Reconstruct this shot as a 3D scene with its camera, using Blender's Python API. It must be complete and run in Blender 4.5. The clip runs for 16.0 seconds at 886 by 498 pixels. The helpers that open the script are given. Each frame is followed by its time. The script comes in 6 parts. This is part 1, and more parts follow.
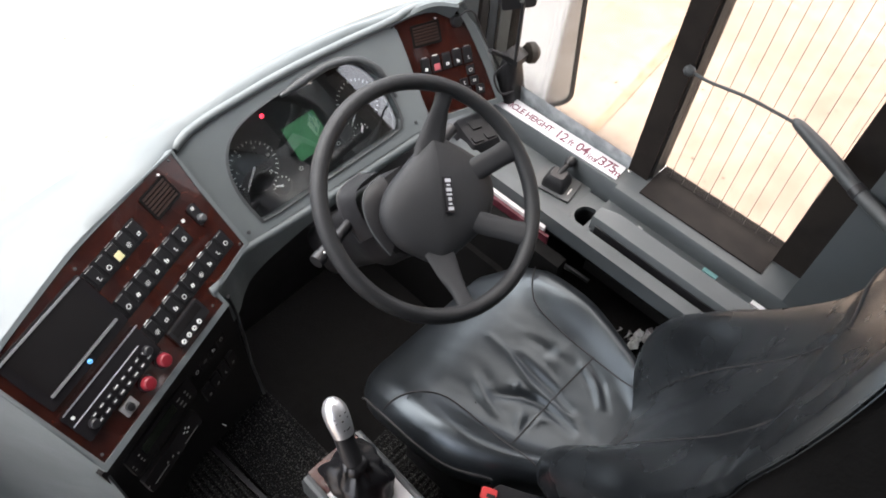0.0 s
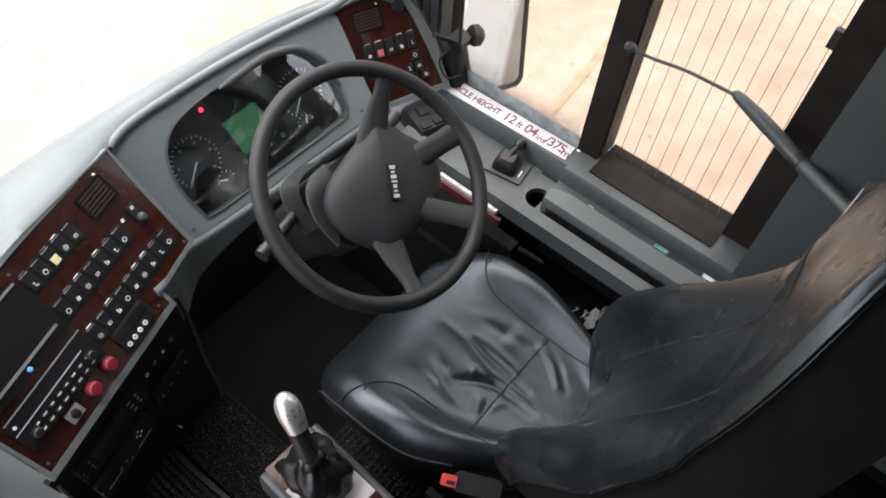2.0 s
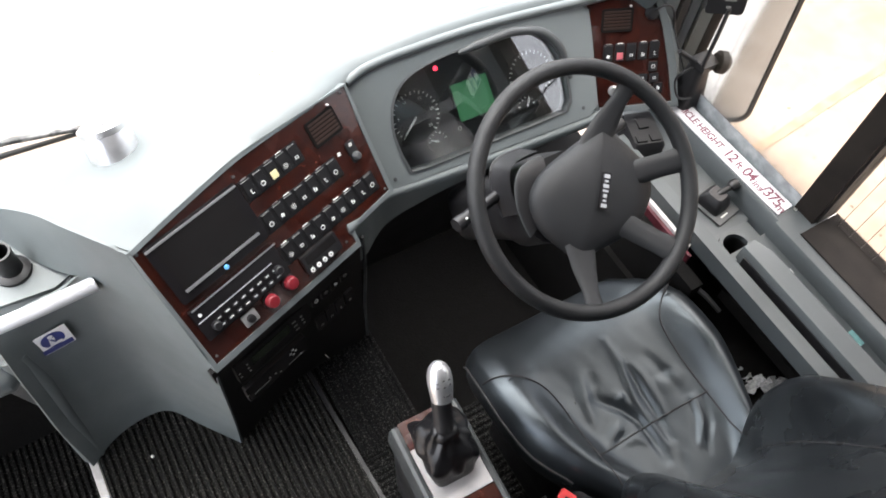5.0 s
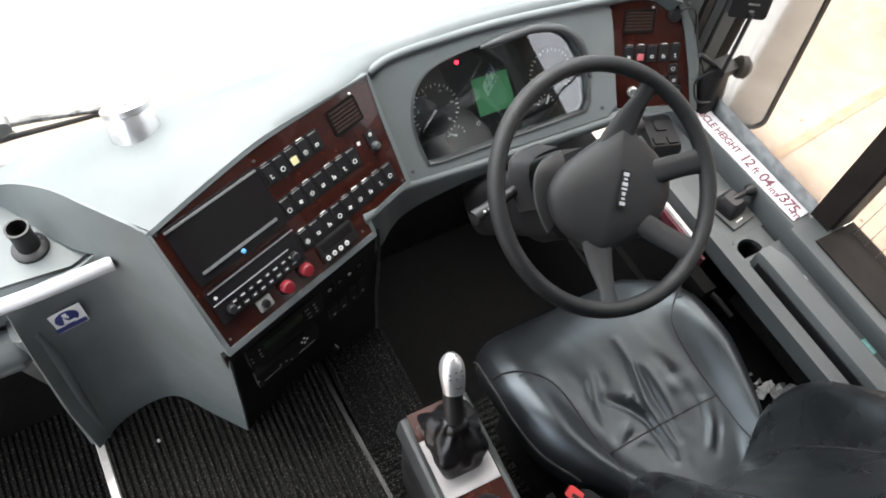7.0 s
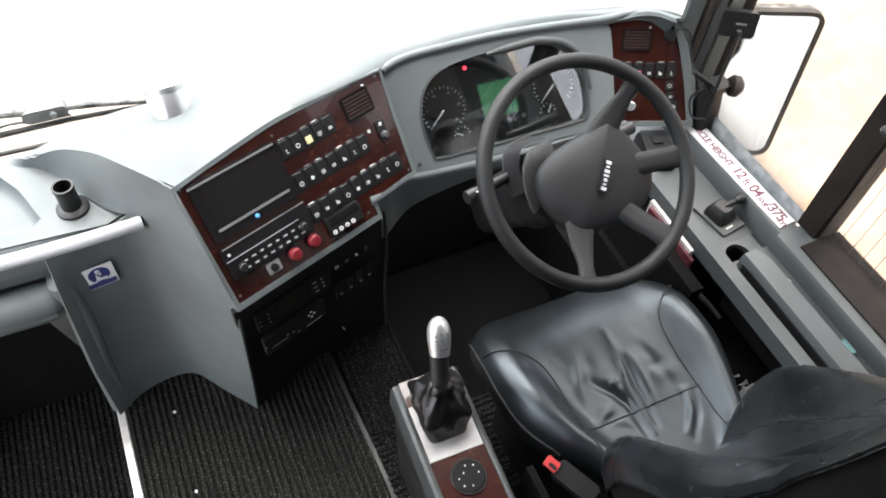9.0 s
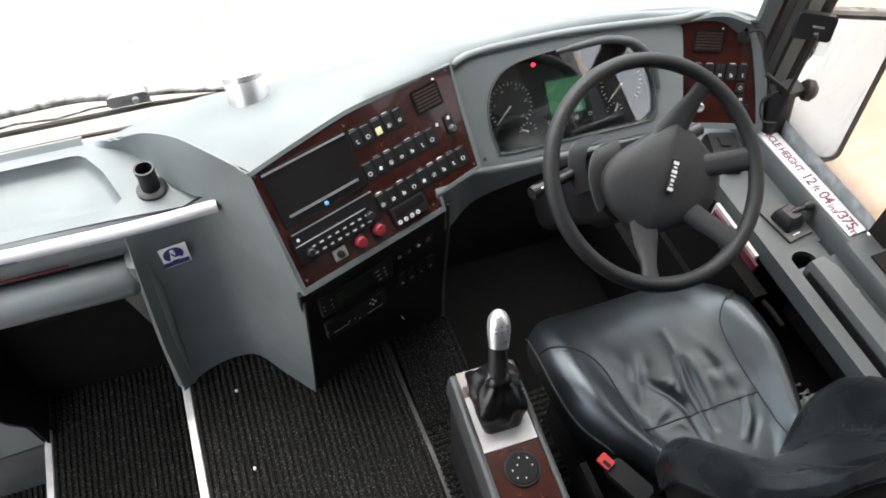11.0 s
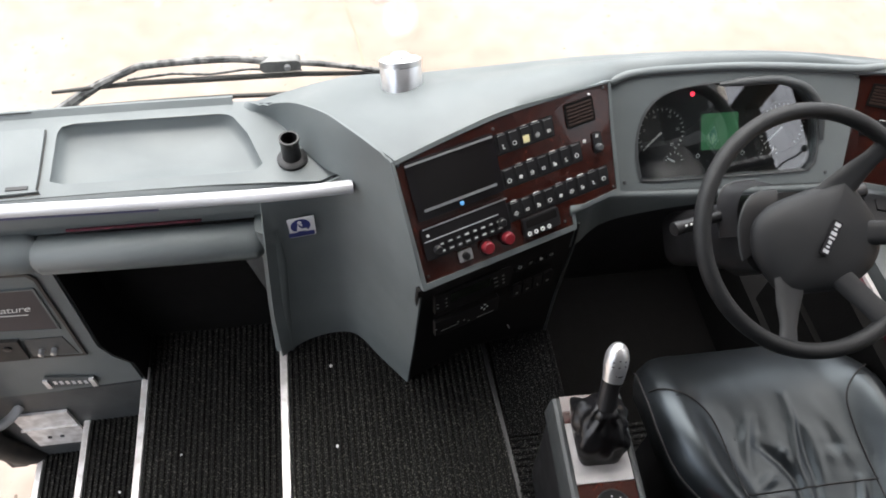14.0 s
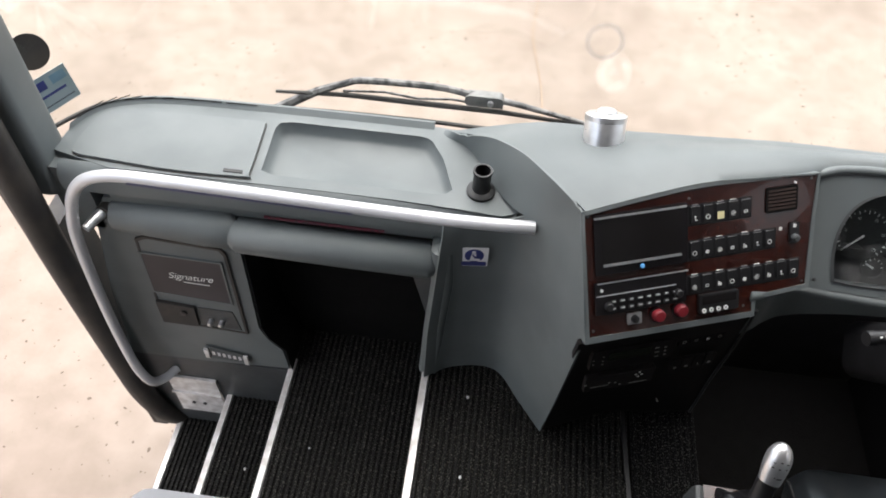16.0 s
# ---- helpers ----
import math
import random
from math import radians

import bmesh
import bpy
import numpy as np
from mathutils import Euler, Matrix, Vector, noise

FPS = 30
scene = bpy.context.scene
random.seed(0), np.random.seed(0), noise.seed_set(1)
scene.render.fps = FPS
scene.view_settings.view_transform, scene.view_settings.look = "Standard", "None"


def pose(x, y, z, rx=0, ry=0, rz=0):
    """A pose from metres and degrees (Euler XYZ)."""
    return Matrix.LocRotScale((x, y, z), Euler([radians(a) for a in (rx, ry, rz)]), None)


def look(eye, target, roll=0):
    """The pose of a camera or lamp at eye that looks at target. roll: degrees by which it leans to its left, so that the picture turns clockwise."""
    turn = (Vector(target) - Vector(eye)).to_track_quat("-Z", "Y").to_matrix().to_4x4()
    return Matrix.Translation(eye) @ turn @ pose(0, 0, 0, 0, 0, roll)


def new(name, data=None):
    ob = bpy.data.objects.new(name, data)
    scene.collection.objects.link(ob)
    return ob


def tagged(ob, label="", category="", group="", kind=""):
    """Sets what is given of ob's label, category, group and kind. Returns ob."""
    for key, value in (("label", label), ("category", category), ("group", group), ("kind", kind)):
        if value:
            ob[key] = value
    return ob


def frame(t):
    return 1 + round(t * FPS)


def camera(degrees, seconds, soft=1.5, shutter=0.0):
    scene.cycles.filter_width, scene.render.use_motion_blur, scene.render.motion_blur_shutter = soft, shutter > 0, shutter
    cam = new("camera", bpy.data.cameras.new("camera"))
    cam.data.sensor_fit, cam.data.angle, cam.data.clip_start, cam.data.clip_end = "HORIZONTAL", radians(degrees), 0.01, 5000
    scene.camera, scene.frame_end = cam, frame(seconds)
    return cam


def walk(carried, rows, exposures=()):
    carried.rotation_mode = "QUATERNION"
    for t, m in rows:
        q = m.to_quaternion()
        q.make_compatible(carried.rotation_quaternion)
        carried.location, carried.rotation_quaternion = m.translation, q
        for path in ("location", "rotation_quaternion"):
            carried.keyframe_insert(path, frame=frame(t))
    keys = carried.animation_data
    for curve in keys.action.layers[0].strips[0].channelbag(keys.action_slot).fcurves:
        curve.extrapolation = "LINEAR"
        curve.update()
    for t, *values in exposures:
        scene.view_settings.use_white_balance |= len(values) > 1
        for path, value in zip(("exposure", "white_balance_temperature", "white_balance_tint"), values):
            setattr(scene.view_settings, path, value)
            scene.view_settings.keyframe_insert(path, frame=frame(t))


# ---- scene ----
cam = camera(61.1, 16.0, soft=1.8)
PATH = [
    (0, (0.3611, -0.8054, 1.7034), (1.2498, -0.0664, 0.0713), 4.53),
    (0.5, (0.3877, -0.8155, 1.7070), (1.3714, -0.1421, 0.1017), 4.69),
    (1, (0.4057, -0.8418, 1.7233), (1.4842, -0.1898, 0.1701), 3.53),
    (1.5, (0.4003, -0.8461, 1.7333), (1.5028, -0.1435, 0.2201), 3.59),
    (2, (0.3900, -0.8322, 1.6925), (1.3135, -0.1671, 0.0473), 5.10),
    (2.5, (0.3712, -0.8139, 1.6911), (1.2034, -0.0683, 0.0320), 5.36),
    (3, (0.3711, -0.8049, 1.6954), (1.1487, 0.0122, 0.0439), 5.20),
    (3.5, (0.3618, -0.7862, 1.6909), (1.0736, 0.0395, 0.0147), 5.86),
    (4, (0.3490, -0.7658, 1.6897), (1.0273, 0.0651, 0.0018), 7.23),
    (4.5, (0.3387, -0.7572, 1.6851), (0.9767, 0.0665, -0.0224), 7.20),
    (5, (0.3360, -0.7545, 1.6919), (0.9613, 0.1053, -0.0020), 6.83),
    (5.2, (0.3392, -0.7700, 1.6869), (0.9558, 0.1181, 0.0050), 6.18),
    (7.3, (0.2897, -0.7514, 1.6783), (0.9101, 0.1058, -0.0186), 8.89),
    (7.5, (0.2781, -0.7416, 1.6671), (0.8644, 0.0534, -0.0721), 8.63),
    (8, (0.2940, -0.8488, 1.6806), (0.9213, 0.0422, 0.0041), 10.71),
    (8.2, (0.3021, -0.9245, 1.6782), (0.9235, 0.0559, 0.0516), 8.71),
    (10.3, (0.2806, -0.9950, 1.7050), (0.8074, 0.1037, 0.1183), 3.34),
    (10.5, (0.2748, -0.9928, 1.7028), (0.7781, 0.1068, 0.1103), 3.42),
    (11, (0.2721, -0.9867, 1.6976), (0.7194, 0.1212, 0.0927), 2.64),
    (11.5, (0.2786, -0.9728, 1.7023), (0.7311, 0.1401, 0.1031), 2.83),
    (12, (0.2826, -0.9619, 1.6960), (0.7214, 0.1253, 0.0757), 3.14),
    (12.5, (0.2713, -0.9503, 1.6940), (0.6908, 0.1406, 0.0709), 4.25),
    (13, (0.2534, -0.9403, 1.6901), (0.6167, 0.1687, 0.0667), 4.20),
    (13.5, (0.2257, -0.9275, 1.6944), (0.5390, 0.1930, 0.0679), 4.80),
    (14, (0.1948, -0.9217, 1.6941), (0.4358, 0.2148, 0.0659), 4.60),
    (14.5, (0.1710, -0.9220, 1.6936), (0.3463, 0.2321, 0.0706), 4.68),
    (15, (0.1473, -0.9260, 1.6946), (0.2538, 0.2454, 0.0768), 4.65),
    (15.5, (0.1278, -0.9306, 1.6946), (0.1959, 0.2538, 0.0840), 5.10),
    (16, (0.1108, -0.9416, 1.7013), (0.0070, 0.2951, 0.1330), 2.99),
]
walk(cam, [(t, look(eye, target, roll)) for t, eye, target, roll in PATH],
     exposures=[(0, 2.4, 6500, 14), (1, 1.92, 6500, 13), (1.5, 1.74, 6500, 12), (2.2, 2.24, 6500, 13), (3, 2.46, 6500, 14), (5, 2.55, 6500, 12), (7.4, 2.38, 6500, 10), (8, 2.62, 6500, 11),
                (10.5, 2.3, 6500, 10), (12.5, 2.3, 6500, 10), (13.5, 2.08, 6500, 11), (14.5, 1.78, 6500, 12), (16, 1.58, 6550, 12)])

# ---- sky, sun and ground light ----
world = bpy.data.worlds.new("sky")
scene.world = world
world.use_nodes = True
wn = world.node_tree.nodes
sky = wn.new("ShaderNodeTexSky")
sky.sky_type = "NISHITA"
sky.sun_disc = False
sky.sun_elevation, sky.sun_rotation = radians(71), radians(-13)
sky.dust_density, sky.air_density = 3.0, 1.0
cloud = wn.new("ShaderNodeHueSaturation")
cloud.inputs["Saturation"].default_value = 0.45
world.node_tree.links.new(sky.outputs[0], cloud.inputs["Color"])
world.node_tree.links.new(cloud.outputs[0], wn["Background"].inputs[0])
wn["Background"].inputs[1].default_value = 0.15
sun_data = bpy.data.lights.new("sun", "SUN")
sun_data.energy, sun_data.angle, sun_data.color = 2.35, radians(115), (1.0, 0.97, 0.93)
sun = new("sun", sun_data)
sun.matrix_world = look((-0.6, 2.6, 8.0), (0, 0, 0))


# ---- materials ----
def material(name, colour, rough=0.5, metal=0.0, second=None, scale=20.0, amount=0.5, bump=0.0, bump_scale=200.0,
             coat=0.0, stretch=(1, 1, 1), detail=4.0, spec=0.5, rough_var=0.0):
    """A surface with colour that varies at two scales, roughness that varies, and fine relief."""
    m = bpy.data.materials.new(name)
    m.use_nodes = True
    nt = m.node_tree
    n, l = nt.nodes, nt.links
    b = n["Principled BSDF"]
    b.inputs["Roughness"].default_value = rough
    b.inputs["Metallic"].default_value = metal
    b.inputs["Coat Weight"].default_value = coat
    b.inputs["Coat Roughness"].default_value = 0.08
    b.inputs["Specular IOR Level"].default_value = spec
    tc = n.new("ShaderNodeTexCoord")
    mp = n.new("ShaderNodeMapping")
    mp.inputs["Scale"].default_value = stretch
    l.new(tc.outputs["Object"], mp.inputs[0])
    second = second or tuple(c * 0.8 for c in colour)
    big = n.new("ShaderNodeTexNoise")
    big.inputs["Scale"].default_value, big.inputs["Detail"].default_value = scale, detail
    l.new(mp.outputs[0], big.inputs["Vector"])
    ramp = n.new("ShaderNodeValToRGB")
    ramp.color_ramp.elements[0].position = 0.5 - 0.25 * amount
    ramp.color_ramp.elements[1].position = 0.5 + 0.25 * amount
    ramp.color_ramp.elements[0].color = (*colour, 1)
    ramp.color_ramp.elements[1].color = (*second, 1)
    l.new(big.outputs["Fac"], ramp.inputs[0])
    l.new(ramp.outputs[0], b.inputs["Base Color"])
    if rough_var:
        mr = n.new("ShaderNodeMapRange")
        mr.inputs["To Min"].default_value, mr.inputs["To Max"].default_value = rough - rough_var, rough + rough_var
        mr.inputs["From Min"].default_value, mr.inputs["From Max"].default_value = 0.3, 0.7
        l.new(big.outputs["Fac"], mr.inputs["Value"])
        l.new(mr.outputs[0], b.inputs["Roughness"])
    if bump:
        fine = n.new("ShaderNodeTexNoise")
        fine.inputs["Scale"].default_value, fine.inputs["Detail"].default_value = bump_scale, 3.0
        l.new(mp.outputs[0], fine.inputs["Vector"])
        bp = n.new("ShaderNodeBump")
        bp.inputs["Strength"].default_value, bp.inputs["Distance"].default_value = bump, 0.002
        l.new(fine.outputs["Fac"], bp.inputs["Height"])
        l.new(bp.outputs[0], b.inputs["Normal"])
    return m


def glass_material(name, tint=(0.97, 0.98, 0.97), gloss=0.04):
    m = bpy.data.materials.new(name)
    m.use_nodes = True
    n, l = m.node_tree.nodes, m.node_tree.links
    n.remove(n["Principled BSDF"])
    t, g, mix = n.new("ShaderNodeBsdfTransparent"), n.new("ShaderNodeBsdfGlossy"), n.new("ShaderNodeMixShader")
    t.inputs[0].default_value = (*tint, 1)
    g.inputs["Roughness"].default_value = 0.02
    mix.inputs[0].default_value = gloss
    l.new(t.outputs[0], mix.inputs[1]), l.new(g.outputs[0], mix.inputs[2])
    l.new(mix.outputs[0], n["Material Output"].inputs[0])
    return m


def glow_material(name, colour, strength):
    m = bpy.data.materials.new(name)
    m.use_nodes = True
    b = m.node_tree.nodes["Principled BSDF"]
    b.inputs["Base Color"].default_value = (*[c * 0.5 for c in colour], 1)
    b.inputs["Emission Color"].default_value = (*colour, 1)
    b.inputs["Emission Strength"].default_value = strength
    return m


GREY = material("grey_plastic", (0.122, 0.139, 0.140), 0.52, second=(0.102, 0.118, 0.120), scale=5, bump=0.25, bump_scale=900, rough_var=0.08)
DARKGREY = material("dark_grey_plastic", (0.055, 0.06, 0.062), 0.5, scale=8, bump=0.25, bump_scale=900, rough_var=0.08)
BLACK = material("black_plastic", (0.012, 0.012, 0.013), 0.42, spec=0.4, scale=12, bump=0.15, bump_scale=700, rough_var=0.08)
GLOSSBLACK = material("gloss_black", (0.012, 0.011, 0.012), 0.15, scale=4, rough_var=0.05, spec=0.3)
RUBBER = material("black_rubber", (0.022, 0.021, 0.02), 0.65, second=(0.04, 0.035, 0.03), scale=14, bump=0.3, bump_scale=300)
SILVER = material("silver_satin", (0.72, 0.73, 0.74), 0.32, 0.85, second=(0.6, 0.61, 0.62), scale=30, bump=0.05, rough_var=0.06)
PALE = material("silver_paint", (0.62, 0.63, 0.65), 0.35, 0.3, second=(0.55, 0.56, 0.58), scale=6, rough_var=0.05)
ALU = material("aluminium_trim", (0.78, 0.77, 0.76), 0.4, 0.25, second=(0.55, 0.53, 0.51), scale=30, bump=0.2, bump_scale=120, rough_var=0.1)
WHITE = material("white_card", (0.8, 0.8, 0.8), 0.5, second=(0.7, 0.7, 0.71), scale=10)
PRINT = material("white_print", (0.75, 0.77, 0.75), 0.5, scale=10)
RED = material("red_plastic", (0.17, 0.007, 0.014), 0.5, second=(0.14, 0.005, 0.011), scale=20)
REDINK = material("red_ink", (0.13, 0.028, 0.05), 0.6, scale=20)
BLUEINK = material("blue_ink", (0.02, 0.03, 0.16), 0.5, scale=20)
LEATHER = material("black_leather", (0.006, 0.007, 0.0078), 0.345, second=(0.010, 0.0115, 0.0128), scale=7, bump=0.12, bump_scale=900, rough_var=0.08, spec=0.78)
BACKSKIN = material("backrest_leather", (0.0045, 0.0052, 0.0058), 0.27, second=(0.008, 0.009, 0.0098), scale=9, bump=0.15, bump_scale=800, rough_var=0.06, spec=0.56)
# blue of the reflected sky is put into the leather's specular tint
for skin in (LEATHER, BACKSKIN):
    skin.node_tree.nodes["Principled BSDF"].inputs["Specular Tint"].default_value = (0.80, 0.92, 1.0, 1)
WHEELSKIN = material("wheel_leather", (0.014, 0.015, 0.016), 0.5, spec=0.32, scale=20, bump=0.4, bump_scale=700, rough_var=0.06)
HUBSKIN = material("hub_plastic", (0.0165, 0.0178, 0.0195), 0.52, spec=0.32, scale=9, bump=0.35, bump_scale=900)
GAITER = material("gaiter_leather", (0.005, 0.005, 0.0055), 0.3, second=(0.009, 0.009, 0.01), scale=30, bump=0.2, bump_scale=600, spec=0.5)
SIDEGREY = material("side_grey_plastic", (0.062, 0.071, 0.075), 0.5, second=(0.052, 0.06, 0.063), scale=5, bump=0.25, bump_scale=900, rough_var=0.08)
RAILGREY = material("console_rail_grey", (0.038, 0.043, 0.044), 0.42, scale=9, bump=0.25, bump_scale=900, rough_var=0.08)
WORN = material("worn_black_paint", (0.03, 0.03, 0.03), 0.5, second=(0.2, 0.195, 0.19), scale=45, amount=0.5, bump=0.3)


def carpet_material(name, dark, fleck, spread):
    """Dark pile with pale flecks."""
    m = bpy.data.materials.new(name)
    m.use_nodes = True
    n, l = m.node_tree.nodes, m.node_tree.links
    b = n["Principled BSDF"]
    b.inputs["Roughness"].default_value, b.inputs["Specular IOR Level"].default_value = 0.95, 0.1
    tc = n.new("ShaderNodeTexCoord")
    fine, pile, worn = (n.new("ShaderNodeTexNoise") for _ in range(3))
    for t, sc, d in ((fine, 230, 2), (pile, 700, 3), (worn, 5, 4)):
        t.inputs["Scale"].default_value, t.inputs["Detail"].default_value = sc, d
        l.new(tc.outputs["Object"], t.inputs["Vector"])
    r = n.new("ShaderNodeValToRGB")
    r.color_ramp.elements[0].position, r.color_ramp.elements[0].color = 0.552, (*dark, 1)
    r.color_ramp.elements[1].position, r.color_ramp.elements[1].color = 0.552 + spread, (*fleck, 1)
    l.new(fine.outputs["Fac"], r.inputs[0])
    w = n.new("ShaderNodeValToRGB")
    w.color_ramp.elements[0].position, w.color_ramp.elements[0].color = 0.3, (0.7, 0.7, 0.7, 1)
    w.color_ramp.elements[1].position, w.color_ramp.elements[1].color = 0.7, (1, 1, 1, 1)
    l.new(worn.outputs["Fac"], w.inputs[0])
    mul = n.new("ShaderNodeMix")
    mul.data_type, mul.blend_type = "RGBA", "MULTIPLY"
    mul.inputs["Factor"].default_value = 1
    l.new(r.outputs[0], mul.inputs["A"]), l.new(w.outputs[0], mul.inputs["B"])
    l.new(mul.outputs["Result"], b.inputs["Base Color"])
    bp = n.new("ShaderNodeBump")
    bp.inputs["Strength"].default_value, bp.inputs["Distance"].default_value = 0.6, 0.002
    l.new(pile.outputs["Fac"], bp.inputs["Height"]), l.new(bp.outputs[0], b.inputs["Normal"])
    return m


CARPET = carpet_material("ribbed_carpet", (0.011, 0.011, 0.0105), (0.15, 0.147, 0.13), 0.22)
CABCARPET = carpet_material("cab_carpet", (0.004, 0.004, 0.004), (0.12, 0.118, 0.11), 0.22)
# near-black, also for openings and recesses whose shade is put into the colour
VOID = material("near_black", (0.007, 0.0068, 0.0066), 0.95, scale=30, bump=0.5, spec=0.1)
SCREEN = material("screen_glass", (0.012, 0.011, 0.011), 0.12, scale=4, spec=0.3)
GREEN = glow_material("green_display", (0.06, 0.22, 0.10), 0.12)
WARNRED = glow_material("warning_lamp", (1.0, 0.03, 0.06), 1.2)
GLASS = glass_material("window_glass")
TINTED = glass_material("bronze_tinted_glass", (0.90, 0.865, 0.82))
LENS = glass_material("instrument_lens", (0.9, 0.92, 0.92), 0.19)
# bluish tint stands in for skylight on the coach side it reflects
MIRROR = material("mirror_glass", (0.74, 0.82, 0.89), 0.05, 1.0, second=(0.70, 0.78, 0.85), scale=3)
BODYWHITE = material("white_coachwork", (0.78, 0.78, 0.77), 0.3, second=(0.7, 0.7, 0.69), scale=2, rough_var=0.05)
CEIL = material("grey_headlining", (0.27, 0.285, 0.30), 0.9, second=(0.235, 0.25, 0.262), scale=5, bump=0.3)


def wood_material():
    m = bpy.data.materials.new("burr_walnut")
    m.use_nodes = True
    n, l = m.node_tree.nodes, m.node_tree.links
    b = n["Principled BSDF"]
    b.inputs["Roughness"].default_value = 0.22
    b.inputs["Coat Weight"].default_value = 0.5
    tc = n.new("ShaderNodeTexCoord")
    warp = n.new("ShaderNodeTexNoise")
    warp.inputs["Scale"].default_value, warp.inputs["Detail"].default_value = 38, 6
    warp.inputs["Distortion"].default_value = 1.6
    fine = n.new("ShaderNodeTexNoise")
    fine.inputs["Scale"].default_value, fine.inputs["Detail"].default_value = 150, 5
    l.new(tc.outputs["Object"], warp.inputs["Vector"]), l.new(tc.outputs["Object"], fine.inputs["Vector"])
    mix = n.new("ShaderNodeMath")
    mix.operation = "MULTIPLY_ADD"
    mix.inputs[1].default_value = 0.4
    l.new(fine.outputs["Fac"], mix.inputs[0]), l.new(warp.outputs["Fac"], mix.inputs[2])
    r = n.new("ShaderNodeValToRGB")
    r.color_ramp.elements[0].position, r.color_ramp.elements[0].color = 0.5, (0.0145, 0.0036, 0.0028, 1)
    r.color_ramp.elements[1].position, r.color_ramp.elements[1].color = 0.95, (0.054, 0.0125, 0.007, 1)
    e = r.color_ramp.elements.new(0.68)
    e.color = (0.026, 0.0058, 0.0038, 1)
    l.new(mix.outputs[0], r.inputs[0]), l.new(r.outputs[0], b.inputs["Base Color"])
    return m


WOOD = wood_material()


def ground_material():
    m = bpy.data.materials.new("sandy_concrete")
    m.use_nodes = True
    n, l = m.node_tree.nodes, m.node_tree.links
    b = n["Principled BSDF"]
    b.inputs["Roughness"].default_value = 0.9
    tc = n.new("ShaderNodeTexCoord")
    big, mid, spk = (n.new("ShaderNodeTexNoise") for _ in range(3))
    big.inputs["Scale"].default_value, big.inputs["Detail"].default_value = 0.9, 6
    mid.inputs["Scale"].default_value, mid.inputs["Detail"].default_value = 7, 8
    spk.inputs["Scale"].default_value, spk.inputs["Detail"].default_value = 34, 1
    for t in (big, mid, spk):
        l.new(tc.outputs["Object"], t.inputs["Vector"])
    r1 = n.new("ShaderNodeValToRGB")
    r1.color_ramp.elements[0].position, r1.color_ramp.elements[0].color = 0.36, (0.232, 0.186, 0.150, 1)
    r1.color_ramp.elements[1].position, r1.color_ramp.elements[1].color = 0.64, (0.292, 0.243, 0.200, 1)
    l.new(big.outputs["Fac"], r1.inputs[0])
    r2 = n.new("ShaderNodeValToRGB")
    r2.color_ramp.elements[0].position, r2.color_ramp.elements[0].color = 0.35, (0.84, 0.83, 0.81, 1)
    r2.color_ramp.elements[1].position, r2.color_ramp.elements[1].color = 0.65, (1, 1, 1, 1)
    l.new(mid.outputs["Fac"], r2.inputs[0])
    mul = n.new("ShaderNodeMix")
    mul.data_type, mul.blend_type = "RGBA", "MULTIPLY"
    mul.inputs["Factor"].default_value = 1
    l.new(r1.outputs[0], mul.inputs["A"]), l.new(r2.outputs[0], mul.inputs["B"])
    r3 = n.new("ShaderNodeValToRGB")
    r3.color_ramp.elements[0].position, r3.color_ramp.elements[0].color = 0.82, (1, 1, 1, 1)
    r3.color_ramp.elements[1].position, r3.color_ramp.elements[1].color = 0.865, (0.45, 0.42, 0.39, 1)
    crowd = n.new("ShaderNodeMath")
    crowd.operation, crowd.inputs[1].default_value = "MULTIPLY_ADD", 0.22
    l.new(big.outputs["Fac"], crowd.inputs[0]), l.new(spk.outputs["Fac"], crowd.inputs[2])
    l.new(crowd.outputs[0], r3.inputs[0])
    mul2 = n.new("ShaderNodeMix")
    mul2.data_type, mul2.blend_type = "RGBA", "MULTIPLY"
    mul2.inputs["Factor"].default_value = 1
    l.new(mul.outputs["Result"], mul2.inputs["A"]), l.new(r3.outputs[0], mul2.inputs["B"])
    l.new(mul2.outputs["Result"], b.inputs["Base Color"])
    bp = n.new("ShaderNodeBump")
    bp.inputs["Strength"].default_value, bp.inputs["Distance"].default_value = 0.4, 0.01
    l.new(mid.outputs["Fac"], bp.inputs["Height"]), l.new(bp.outputs[0], b.inputs["Normal"])
    return m


CONCRETE = ground_material()

# ---- mesh helpers ----
WORLD = {}


def thing(name, at=(0, 0, 0), label="", category="", group="", kind=""):
    e = new(name)
    e.empty_display_size = 0.05
    e.location = at
    WORLD[e] = Matrix.Translation(at)
    return tagged(e, label, category, group, kind)


